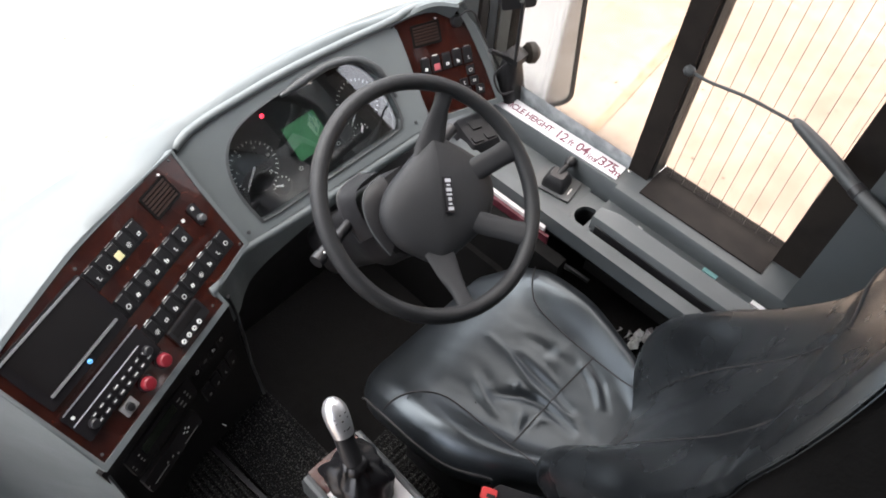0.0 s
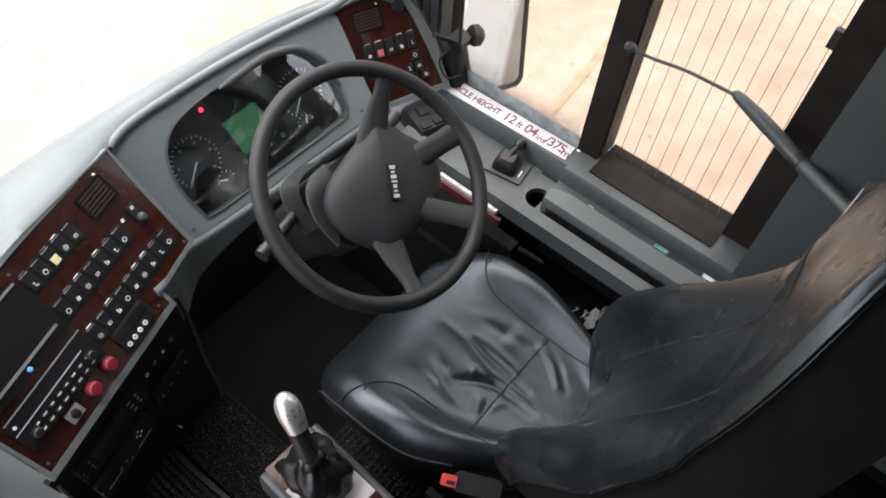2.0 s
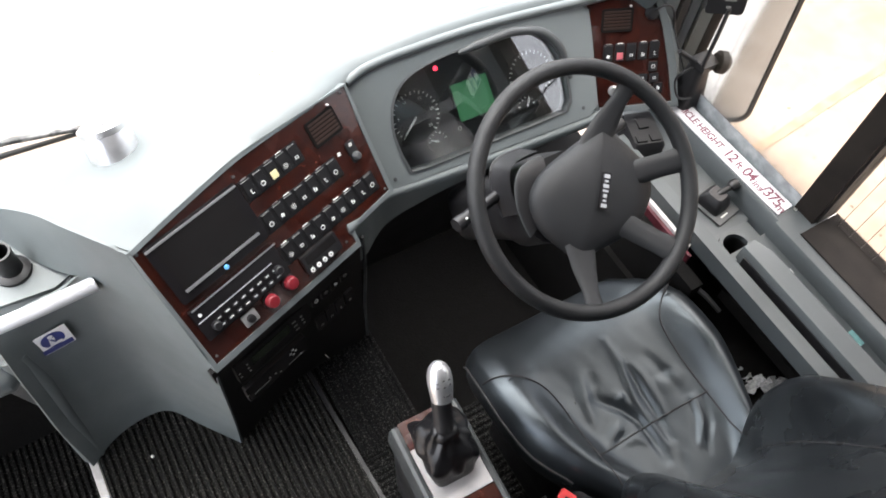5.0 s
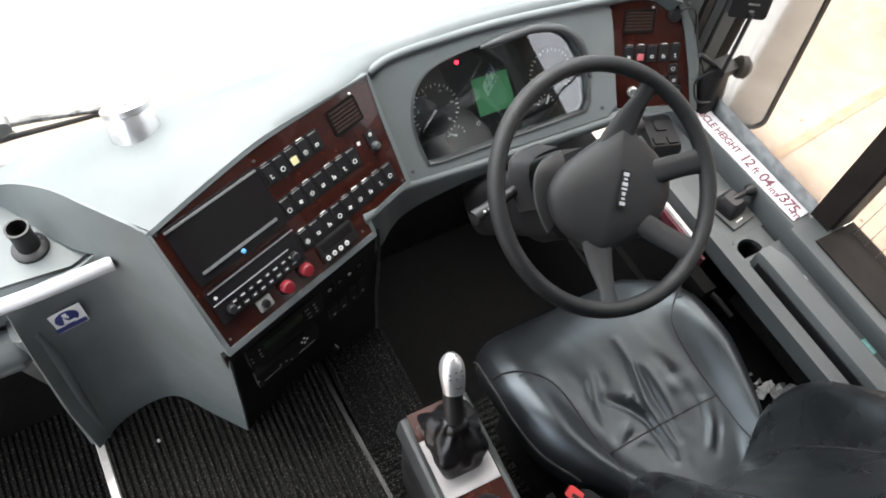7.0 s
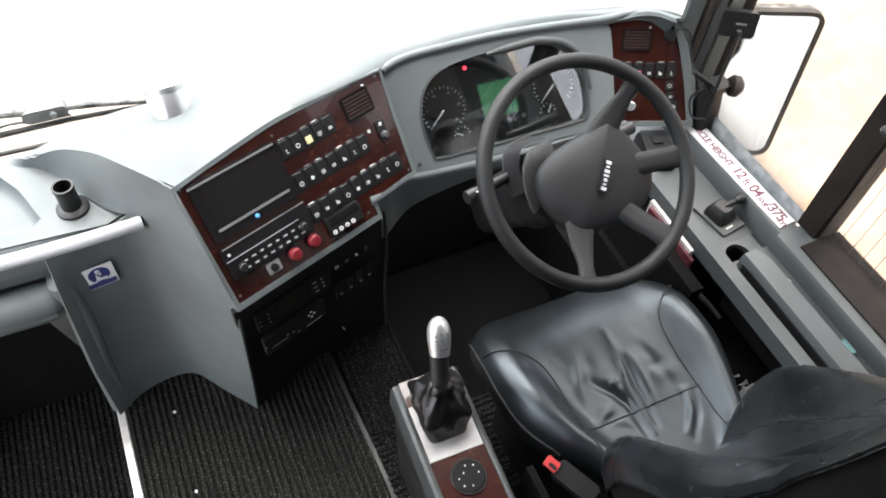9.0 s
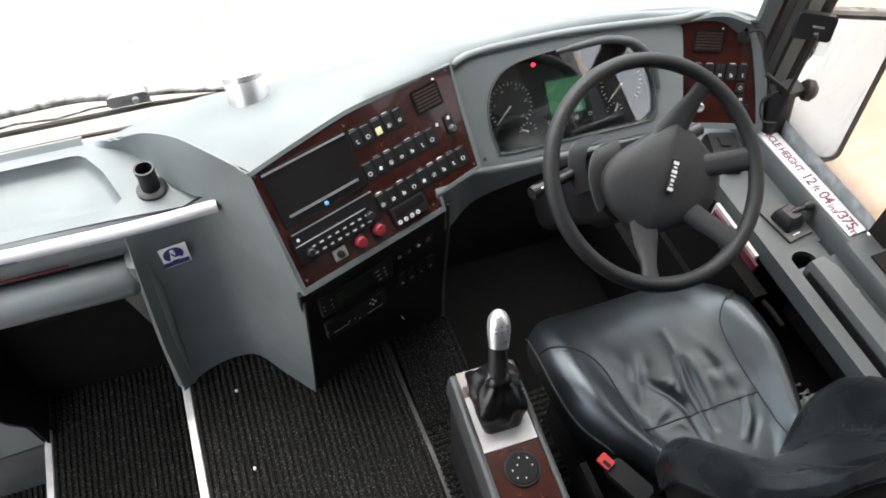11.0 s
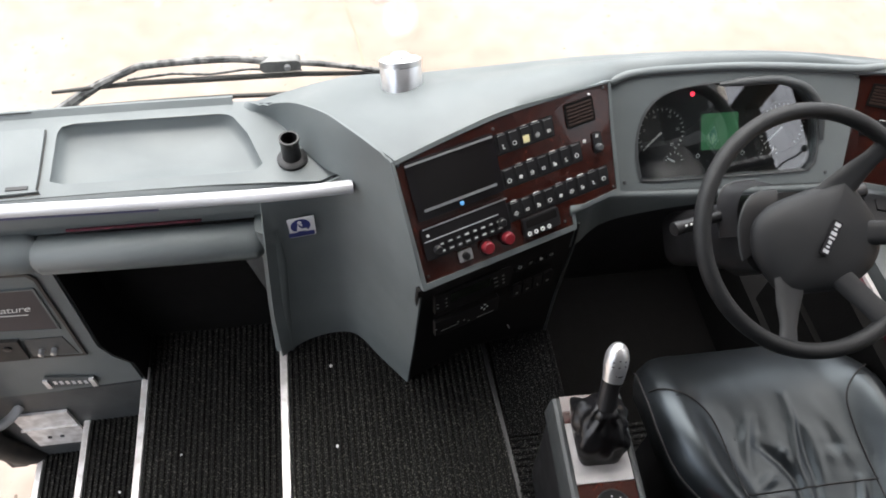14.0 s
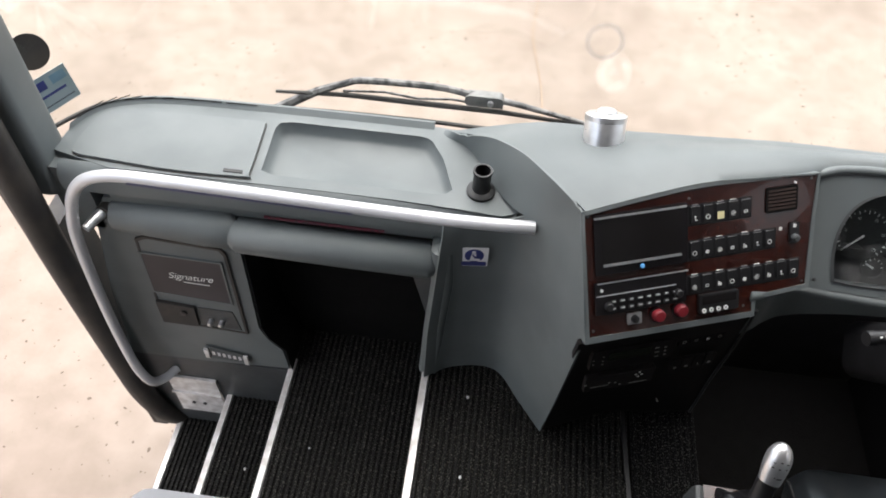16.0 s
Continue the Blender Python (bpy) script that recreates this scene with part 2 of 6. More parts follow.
def part(name, bm, mat, parent=None, label="", m=None, smooth=None, bevel=0.0, segs=2):
    """Links a bmesh as ONE mesh object under a thing or a part. m: the pose of the mesh's own axes."""
    if bevel:
        edges = [e for e in bm.edges if len(e.link_faces) == 2 and e.calc_face_angle(0) > 0.6]
        bmesh.ops.bevel(bm, geom=edges, offset=bevel, segments=segs, profile=0.6, affect="EDGES", clamp_overlap=True)
    bmesh.ops.recalc_face_normals(bm, faces=bm.faces)
    if m is None:
        lo = Vector([min(v.co[i] for v in bm.verts) for i in range(3)])
        hi = Vector([max(v.co[i] for v in bm.verts) for i in range(3)])
        c = (lo + hi) / 2
        bmesh.ops.translate(bm, verts=bm.verts, vec=-c)
        m = Matrix.Translation(c)
    me = bpy.data.meshes.new(name)
    bm.to_mesh(me)
    bm.free()
    me.materials.append(mat)
    me.shade_smooth()
    if smooth is not False:
        me.set_sharp_from_angle(angle=radians(smooth or 38))
    return place(name, me, m, parent, label)


def place(name, me, m, parent=None, label=""):
    ob = new(name, me)
    WORLD[ob] = m
    if parent:
        ob.parent = parent
        ob.matrix_basis = WORLD[parent].inverted() @ m
    else:
        ob.matrix_basis = m
    if label:
        tagged(ob, label)
    return ob


def box(x0, x1, y0, y1, z0, z1, bm=None):
    bm = bm or bmesh.new()
    vs = [bm.verts.new((x, y, z)) for z in (z0, z1) for y in (y0, y1) for x in (x0, x1)]
    for f in ((0, 2, 3, 1), (4, 5, 7, 6), (0, 1, 5, 4), (2, 6, 7, 3), (0, 4, 6, 2), (1, 3, 7, 5)):
        bm.faces.new([vs[i] for i in f])
    return bm


def sheet(rows, bm=None, closed=False):
    """A surface through rows of points."""
    bm = bm or bmesh.new()
    vs = [[bm.verts.new(p) for p in r] for r in rows]
    for a, b in zip(vs, vs[1:]):
        k = len(a)
        for i in range(k if closed else k - 1):
            j = (i + 1) % k
            bm.faces.new((a[i], a[j], b[j], b[i]))
    return bm


def solid(rows, bm=None):
    """A closed body through rings of points, with both ends capped."""
    bm = bm or bmesh.new()
    vs = [[bm.verts.new(p) for p in r] for r in rows]
    for a, b in zip(vs, vs[1:]):
        k = len(a)
        for i in range(k):
            j = (i + 1) % k
            bm.faces.new((a[i], a[j], b[j], b[i]))
    bm.faces.new(vs[0][::-1]), bm.faces.new(vs[-1])
    return bm


def thicken(bm, depth):
    """Gives a sheet a thickness, away from its normals."""
    bmesh.ops.recalc_face_normals(bm, faces=bm.faces)
    bmesh.ops.solidify(bm, geom=bm.faces[:], thickness=depth)
    return bm


def curve(points, steps=8):
    """Points along a smooth line through the given ones."""
    p = [Vector(q) for q in points]
    p = [p[0] * 2 - p[1], *p, p[-1] * 2 - p[-2]]
    out = []
    for i in range(1, len(p) - 2):
        for s in range(steps):
            t = s / steps
            a, b, c, d = p[i - 1:i + 3]
            out.append(0.5 * (2 * b + (c - a) * t + (2 * a - 5 * b + 4 * c - d) * t * t + (3 * b - a - 3 * c + d) * t ** 3))
    return out + [p[-2]]


def tube(points, radius, sides=12, flat=1.0, bm=None):
    """A round bar along a line; radius is a number or one for each point."""
    pts = [Vector(q) for q in points]
    rad = radius if isinstance(radius, (list, tuple)) else [radius] * len(pts)
    rings, side = [], None
    for i, q in enumerate(pts):
        d = (pts[min(i + 1, len(pts) - 1)] - pts[max(i - 1, 0)]).normalized()
        if side is None:
            side = d.orthogonal().normalized() if abs(d.z) > 0.9 else d.cross(Vector((0, 0, 1))).normalized()
        side = (side - d * side.dot(d)).normalized()
        up = side.cross(d)
        rings.append([q + rad[i] * (math.cos(a) * side + flat * math.sin(a) * up) for a in (2 * math.pi * k / sides for k in range(sides))])
    return solid(rings, bm)


def lathe(profile, sides=24, bm=None):
    """A turned body about z from pairs of radius and height."""
    return solid([[(r * math.cos(a), r * math.sin(a), z) for a in (2 * math.pi * k / sides for k in range(sides))] for r, z in profile], bm)


def rounded(w, h, r, steps=4, cx=0.0, cy=0.0):
    """The outline of a rectangle with round corners."""
    out = []
    for qx, qy, a0 in ((1, 1, 0), (-1, 1, 90), (-1, -1, 180), (1, -1, 270)):
        for s in range(steps + 1):
            a = radians(a0 + 90 * s / steps)
            out.append((cx + qx * (w / 2 - r) + r * math.cos(a), cy + qy * (h / 2 - r) + r * math.sin(a)))
    return out


def slab(outline, z0, z1, bm=None):
    """A plate with that outline between two heights."""
    return solid([[(x, y, z0) for x, y in outline], [(x, y, z1) for x, y in outline]], bm)


def ring_plate(outer, inner, z0, z1, bm=None):
    """A plate with a hole; both outlines have as many points."""
    bm = bm or bmesh.new()
    k = len(outer)
    rows = [[bm.verts.new((x, y, z)) for x, y in o] for o, z in ((outer, z0), (outer, z1), (inner, z1), (inner, z0))]
    for a, b in zip(rows, rows[1:] + rows[:1]):
        for i in range(k):
            j = (i + 1) % k
            bm.faces.new((a[i], a[j], b[j], b[i]))
    return bm


def lettering(words, size, mat, parent, m, name="lettering", depth=0.0004, spread=1.0, align="CENTER", slant=0.0, bold=0.0):
    c = bpy.data.curves.new("letters", "FONT")
    c.body, c.size, c.extrude, c.align_x, c.align_y, c.space_character = words, size, depth, align, "CENTER", spread
    c.shear, c.offset = slant, bold
    o = bpy.data.objects.new("letters", c)
    scene.collection.objects.link(o)
    bpy.context.view_layer.update()
    me = bpy.data.meshes.new_from_object(o.evaluated_get(bpy.context.evaluated_depsgraph_get()))
    bpy.data.objects.remove(o)
    me.materials.clear()
    me.materials.append(mat)
    return place(name, me, m, parent)


def axes(o, u, n):
    """The pose whose x runs along u and whose z along n."""
    n = Vector(n).normalized()
    u = Vector(u)
    u = (u - n * u.dot(n)).normalized()
    v = n.cross(u)
    return Matrix(((u.x, v.x, n.x, o[0]), (u.y, v.y, n.y, o[1]), (u.z, v.z, n.z, o[2]), (0, 0, 0, 1)))


def at(m, x, y, z=0.0):
    return m @ Matrix.Translation((x, y, z))

# ---- ground and coach shell ----
GROUND_Z = -1.0
bm = sheet([[(x, y, GROUND_Z) for x in (-3000, -12, 12, 3000)] for y in (-3000, -12, 12, 3000)])
tagged(part("ground", bm, CONCRETE, m=Matrix()), "pale sandy concrete yard with dark specks and cracks", "ground", kind="structure")

JOINT = material("joint_filler", (0.22, 0.16, 0.11), 0.9, second=(0.28, 0.21, 0.15), scale=8, bump=0.3)
for w, pts in ((0.035, [(2.3, 0.335), (3.2, 0.42), (4.93, 0.59), (9.0, 1.0)]), (0.008, [(0.35, 2.0), (0.335, 2.35), (0.30, 2.6), (0.26, 2.9), (0.27, 3.4), (0.15, 4.2), (0.2, 6.0)])):
    pts = curve([(x, y, GROUND_Z + 0.004) for x, y in pts], 8)
    rows = [[p + Vector((w * noise.noise(p * 3), w * (0.7 + 0.6 * noise.noise(p * 5)), 0)) for p in pts], [p + Vector((w * noise.noise(p * 3), -w * 0.7, 0)) for p in pts]]
    if abs(pts[-1].y - pts[0].y) > abs(pts[-1].x - pts[0].x):
        rows = [[p + Vector((w * (0.6 + noise.noise(p * 4)), 0, 0)) for p in pts], [p + Vector((-w * 0.6, 0, 0)) for p in pts]]
    tagged(part("ground_joint", sheet(rows), JOINT), "thin brown joint or crack across the concrete", "crack", kind="structure")

XL, XR, YB, YF, ZC = -0.95, 1.56, -7.0, 0.34, 2.3


def wall(name, pieces, mat, label):
    bm = bmesh.new()
    for p in pieces:
        box(*p, bm=bm)
    return tagged(part(name, bm, mat), label, "wall", kind="structure")


# unseen rear part is solid: saloon windows left out to cut fill light
wall("wall_east", [(XR - 0.03, XR, YB, -0.372, GROUND_Z + 0.25, 0.46), (XR - 0.03, XR, -0.372, 0.03, GROUND_Z + 0.25, 0.38), (XR - 0.03, XR, YB, -1.25, 0.46, 0.75),
                   (XR - 0.03, XR, YB, 0.2, 1.66, ZC), (XR - 0.03, XR, -1.25, -0.86, 0.46, 1.16), (XR - 0.03, XR, -1.25, -0.985, 1.16, 1.66)] +
     [(XR - 0.03, XR, YB, -1.25, 0.75, 1.66)], BODYWHITE, "white painted coach side wall, rear windows closed to cut the light")
# no saloon windows here either; doorway enlarged to light the fascia
wall("wall_west", [(XL, XL + 0.03, YB, -1.22, GROUND_Z + 0.25, 0.75), (XL, XL + 0.03, YB, -1.22, 1.62, ZC)] +
     [(XL, XL + 0.03, YB, -1.22, 0.75, 1.62)] + [(XL, XL + 0.03, -1.22, 0.2, 2.05, ZC)],
     BODYWHITE, "white painted coach side wall, closed against light behind an enlarged doorway")
wall("wall_south", [(XL, XR, YB - 0.03, YB, GROUND_Z + 0.25, ZC)], CEIL, "plain rear wall of the coach")
wall("wall_north", [(-0.66, XR - 0.06, 0.302, 0.318, GROUND_Z + 0.25, 0.50), (-0.72, XR - 0.06, 0.318, 0.43, GROUND_Z + 0.25, 0.38)], BLACK, "dark front bulkhead below the windscreen")
tagged(part("ceiling", box(XL, XR, YB, -0.04, ZC, ZC + 0.04), CEIL), "pale grey coach ceiling lining", "ceiling", kind="structure")
# unseen sheets added over the white walls so they bounce less light
wall("wall_lining_west", [(XL + 0.033, XL + 0.043, YB, -1.23, 0.0, ZC - 0.004), (XL + 0.033, XL + 0.043, -1.23, -0.12, 2.054, ZC - 0.004)], CEIL, "unseen grey lining added inside the coach wall to cut bounced light")
wall("wall_lining_east", [(XR - 0.043, XR - 0.033, YB, -1.27, 0.0, ZC - 0.004), (XR - 0.043, XR - 0.033, -1.27, -0.12, 1.664, ZC - 0.004)], CEIL, "unseen grey lining added inside the coach wall to cut bounced light")
# out of view; added low and dark to keep light off seat and dash
wall("wall_header", [(XL + 0.05, XR - 0.05, -0.10, -0.04, 1.66, ZC)], DARKGREY, "unseen dark header, hung low to block light through the windscreen")


def ribbed(x0, x1, y0, y1, z, pitch, along="y", h=0.006, depth=0.03):
    """A carpet with raised ribs; its sides go down by depth."""
    a, b = (x0, x1) if along == "y" else (y0, y1)
    prof, k = [(a, -depth), (a, 0)], int((b - a) / pitch)
    for i in range(k):
        s = a + (b - a) * i / k
        p = (b - a) / k
        prof += [(s + 0.2 * p, 0), (s + 0.38 * p, h), (s + 0.72 * p, h), (s + 0.9 * p, 0)]
    prof += [(b, 0), (b, -depth)]
    if along == "y":
        rows = [[(q, y, z + d) for q, d in prof] for y in np.linspace(y0, y1, 5)]
    else:
        rows = [[(x, q, z + d) for q, d in prof] for x in np.linspace(x0, x1, 5)]
    return sheet(rows)


# ---- floor, steps ----
bm = box(0.004, 0.68, YB, 0.30, -0.10, -0.004)
# footwell set lower and near-black; shade under the dash is in the colour
box(0.68, XR - 0.03, YB, -0.30, -0.10, -0.004, bm), box(0.68, XR - 0.03, -0.30, 0.30, -0.32, -0.28, bm)
box(1.25, XR - 0.03, -0.30, 0.30, -0.28, -0.004, bm)
box(XL + 0.03, 0.004, YB, -0.87, -0.10, -0.004, bm), box(XL + 0.03, 0.0, -0.90, -0.87, -0.70, -0.10, bm)
floor = tagged(part("floor", bm, VOID), "coach floor under ribbed carpet", "floor", kind="structure")
tagged(part("gangway_carpet", ribbed(0.012, 0.515, -2.2, 0.30, 0.0, 0.0150, h=0.0065), CARPET), "dark charcoal ribbed gangway carpet with pale flecks", "carpet", kind="structure")
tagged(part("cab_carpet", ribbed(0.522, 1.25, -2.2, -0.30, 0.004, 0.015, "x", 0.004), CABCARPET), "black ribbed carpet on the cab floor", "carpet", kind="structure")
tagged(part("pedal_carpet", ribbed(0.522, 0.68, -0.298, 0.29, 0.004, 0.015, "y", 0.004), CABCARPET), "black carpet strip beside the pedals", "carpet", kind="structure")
tagged(part("carpet_edge", solid([[(x - 0.005, y, -0.002), (x - 0.005, y, 0.0075), (x + 0.005, y, 0.0075), (x + 0.005, y, -0.002)] for x, y in ((0.492, 0.28), (0.505, -0.12), (0.520, -0.40), (0.53, -2.2))]), BLACK, bevel=0.002), "thin dark edging strip between the carpets", "edging", kind="structure")
STEPS = [(0.0, 0.0), (-0.395, -0.215), (-0.615, -0.43), (-0.82, -0.64)]
for i, ((x, z), xn) in enumerate(zip(STEPS[1:], (0.0, -0.395, -0.615))):
    s = thing("step", (x, -0.4, z), "dark ribbed carpet step with a pale aluminium nosing", "step", "entrance steps", kind="structure")
    part("tread", ribbed(x + 0.012, xn + 0.004, -0.86, 0.30, z, 0.0150, h=0.0065, depth=0.05), CARPET, s)
    part("riser", box(xn + 0.002, xn + 0.012, -0.86, 0.30, z - 0.02, z + 0.205), BLACK, s)
for (x, z), g in zip(STEPS, (0, 1, 1, 1)):
    pr = [(x - 0.005, z - 0.03), (x - 0.005, z + 0.005), (x - 0.002, z + 0.008), (x + 0.012, z + 0.008), (x + 0.014, z + 0.005), (x + 0.014, z - 0.004), (x, z - 0.004), (x, z - 0.03)]
    n = part("nosing_trim", solid([[(a, y, b) for a, b in pr] for y in (-0.85, 0.02 if x == 0 else 0.1)]), ALU)
    tagged(n, "worn pale aluminium nosing along a step edge", "nosing", "step nosings", kind="structure")
for x, y, z in ((0.122, -0.269, 0.002), (0.118, -0.062, 0.002), (-0.283, -0.16, -0.213), (-0.50, -0.16, -0.428), (-0.70, -0.20, -0.638)):
    c = part("carpet_stud", lathe([(0.004, 0), (0.004, 0.003), (0.0025, 0.0045)], 10), WHITE, m=Matrix.Translation((x, y, z)))
    tagged(c, "small white stud on dark carpet", "stud", "carpet studs")

# ---- dashboard ----
dash = thing("dashboard", (0.6, 0.0, 0.0), "grey moulded coach dashboard with burr walnut switch panels", "dashboard")
NEAR = [(0.282, -0.047, 0.72), (0.369, -0.009, 0.728), (0.465, 0.03, 0.736), (0.525, 0.052, 0.736), (0.60, 0.077, 0.733), (0.675, 0.104, 0.727), (0.735, 0.141, 0.708), (0.81, 0.150, 0.709),
        (0.932, 0.152, 0.709), (1.101, 0.142, 0.707), (1.236, 0.12, 0.705), (1.325, 0.088, 0.725), (1.372, 0.048, 0.722)]
FAR = [(0.0, 0.294, 0.555), (0.2, 0.262, 0.64), (0.36, 0.225, 0.674), (0.43, 0.223, 0.679), (0.5, 0.222, 0.683), (0.6, 0.222, 0.689), (0.69, 0.222, 0.693), (0.78, 0.218, 0.696),
       (0.9, 0.212, 0.699), (1.08, 0.19, 0.706), (1.22, 0.155, 0.713), (1.33, 0.11, 0.722), (1.405, 0.055, 0.71)]
near, far = curve(NEAR, 6), curve(FAR, 6)
CREST = curve([(0.282, -0.047, 0.72), (0.248, -0.005, 0.722), (0.212, 0.05, 0.709), (0.168, 0.125, 0.68), (0.108, 0.20, 0.64), (0.045, 0.252, 0.594), (0.0, 0.294, 0.555)], 6)


def crest_at(s):
    """A point of the shoulder's crest, from the switch panel to the windscreen."""
    f = s * (len(CREST) - 1)
    i = min(int(f), len(CREST) - 2)
    return CREST[i].lerp(CREST[i + 1], f - i)


rows = []
for s in np.linspace(0, 1, 12):
    r = []
    for p, q in zip(near, far):
        m = p.lerp(q, s)
        k = len(r)
        if k < 14:
            m += (crest_at(s) - near[0].lerp(far[0], s)) * (1 - k / 14) ** 1.5
        w = min(1, k / 14)
        m.z = m.z * (1 - w) + w * (p.z + (q.z - p.z) * s ** 1.5 + 0.012 * math.sin(math.pi * min(s * 1.3, 1)) * min(1, max(0, (1.30 - p.x) / 0.12)))
        r.append(m)
    rows.append(r)
lip = [Vector((p.x, p.y - 0.006, p.z - 0.006)) for p in near]
under = [Vector((p.x, p.y + 0.004, p.z - 0.024)) for p in near]
tuck = [Vector((p.x, p.y + 0.022, p.z - 0.075)) for p in near]
part("top_cover", thicken(sheet([tuck, under, lip] + rows), 0.006), GREY, dash, "pale grey grained plastic")

# the console's side, curving from the post beside the steps to the switch panel
FRONT_LINE = [(0.028, 0.03, 0.562), (0.09, 0.046, 0.562), (0.15, 0.052, 0.562), (0.19, 0.046, 0.588), (0.238, 0.0, 0.65), (0.282, -0.05, 0.715)]
rings = [curve(c, 6) for c in (
    [(0.0, -0.02, 0.008), (0.06, 0.018, 0.008), (0.135, 0.034, 0.008), (0.192, 0.02, 0.008), (0.245, -0.05, 0.008), (0.304, -0.128, 0.008)],
    [(0.004, -0.015, 0.2), (0.068, 0.025, 0.2), (0.14, 0.042, 0.2), (0.196, 0.026, 0.2), (0.25, -0.052, 0.2), (0.312, -0.148, 0.2)],
    [(0.02, 0.0, 0.44), (0.075, 0.035, 0.44), (0.145, 0.048, 0.44), (0.2, 0.03, 0.44), (0.256, -0.055, 0.44), (0.320, -0.172, 0.46)],
    [(0.026, 0.012, 0.52), (0.08, 0.04, 0.52), (0.15, 0.05, 0.52), (0.205, 0.03, 0.53), (0.262, -0.055, 0.54), (0.3195, -0.172, 0.535)],
    FRONT_LINE)]
rows = [rings[0]]
for a, b in zip(rings, rings[1:]):
    rows += [[p.lerp(q, s) for p, q in zip(a, b)] for s in (0.5, 1.0)]
side_rows = rows
# the shoulder between shelf and top
crest = CREST
foot = curve([(0.282, -0.05, 0.715), (0.238, 0.0, 0.65), (0.19, 0.046, 0.588), (0.138, 0.115, 0.566), (0.088, 0.205, 0.561), (0.045, 0.255, 0.559), (-0.02, 0.275, 0.552)], 6)
rows = []
for s in np.linspace(0, 1, 7):
    rows.append([Vector((p.x + (q.x - p.x) * s, p.y + (q.y - p.y) * s, p.z + (q.z - p.z) * (0.55 * s + 0.45 * math.sin(s * math.pi / 2) ** 2))) for p, q in zip(crest, foot)])
bm = sheet(rows, sheet(side_rows))
bmesh.ops.remove_doubles(bm, verts=bm.verts, dist=0.006)
bmesh.ops.smooth_vert(bm, verts=[v for v in bm.verts if not v.is_boundary and v.co.x > 0.12], factor=0.5, use_axis_x=True, use_axis_y=True, use_axis_z=True)
bmesh.ops.smooth_vert(bm, verts=[v for v in bm.verts if not v.is_boundary and v.co.x > 0.12], factor=0.5, use_axis_x=True, use_axis_y=True, use_axis_z=True)
part("console_side", thicken(bm, 0.005), GREY, dash, "grey moulded console side flowing into the top", smooth=85)

# main switch panel
MM = axes((0.326, -0.178, 0.521), (0.944, 0.329, 0), (0.269, -0.771, 0.578))
outline = [(0.000, 0.0), (0.327, -0.002), (0.327, 0.030), (0.438, 0.036), (0.446, 0.17), (0.4545, 0.2483), (0.3935, 0.2523), (0.3265, 0.2558), (0.2625, 0.2601), (0.199, 0.2596), (0.147, 0.2544), (0.096, 0.2495), (0.047, 0.2437), (0.0, 0.2385)]
wood = part("switch_panel", slab(outline, -0.012, 0.0), WOOD, dash, "glossy dark burr walnut veneer", m=MM, bevel=0.0015)
rim = [(-0.009, -0.012), (0.333, -0.013), (0.335, 0.022), (0.446, 0.028), (0.453, 0.17), (0.460, 0.2512), (0.3935, 0.2553), (0.3265, 0.2588), (0.2625, 0.2631), (0.199, 0.2626), (0.147, 0.2574), (0.096, 0.2525), (0.047, 0.2467), (-0.006, 0.2415)]
part("panel_surround", ring_plate(rim, outline, -0.02, 0.002), GREY, dash, m=MM, bevel=0.003)
p0, p1, p2, p3 = (MM @ Vector(q) for q in ((-0.016, -0.014, -0.01), (0.336, -0.014, -0.01), (0.15, -0.014, -0.01), (0.336, 0.02, -0.01)))
MATT = material("matt_black_panel", (0.009, 0.008, 0.008), 0.6, scale=8, bump=0.2, spec=0.2)
part("lower_panel", thicken(sheet([[p0, p2, p1], [Vector((0.312, -0.13, 0.25)), Vector((0.47, -0.075, 0.25)), Vector((0.658, -0.035, 0.25))],
                                   [Vector((0.306, -0.122, 0.004)), Vector((0.47, -0.05, 0.004)), Vector((0.664, -0.025, 0.004))]]), 0.01), MATT, dash, "matt black lower panel")
part("edge_trim", tube(curve([(0.655, -0.054, 0.50), (0.661, -0.047, 0.44), (0.663, -0.044, 0.34), (0.661, -0.038, 0.20), (0.666, -0.030, 0.08), (0.668, -0.027, 0.01)], 5), 0.0035, 8), RAILGREY, dash, "thin dark grey edge trim")
part("panel_end", thicken(sheet([[p3, Vector((0.66, 0.03, 0.55))], [p1, Vector((0.66, 0.05, 0.5))], [Vector((0.658, -0.035, 0.25)), Vector((0.672, 0.3, 0.25))], [Vector((0.664, -0.025, 0.004)), Vector((0.678, 0.3, 0.004))]]), 0.01), BLACK, dash)


def plate(name, w, h, r, x, y, z0, z1, mat, parent, frame_m, label="", bevel=0.0, steps=3):
    return part(name, slab(rounded(w, h, r, steps), z0, z1), mat, parent, label, at(frame_m, x, y), bevel=bevel)


screen = plate("display_unit", 0.178, 0.112, 0.004, 0.104, 0.176, 0.0, 0.006, GLOSSBLACK, wood, MM, "black fold-out display with silver trim", 0.001)
plate("display_glass", 0.15, 0.083, 0.002, 0.104, 0.182, 0.0061, 0.0072, SCREEN, screen, MM)
plate("silver_strip", 0.175, 0.0035, 0.001, 0.1026, 0.2265, 0.005, 0.0085, SILVER, screen, MM)
plate("silver_strip", 0.15, 0.0045, 0.001, 0.105, 0.1375, 0.005, 0.009, SILVER, screen, MM)
part("blue_button", lathe([(0.004, 0.006), (0.004, 0.009), (0.0025, 0.0102)], 14), glow_material("blue_light", (0.10, 0.32, 0.62), 0.25), screen, "", at(MM, 0.104, 0.127))
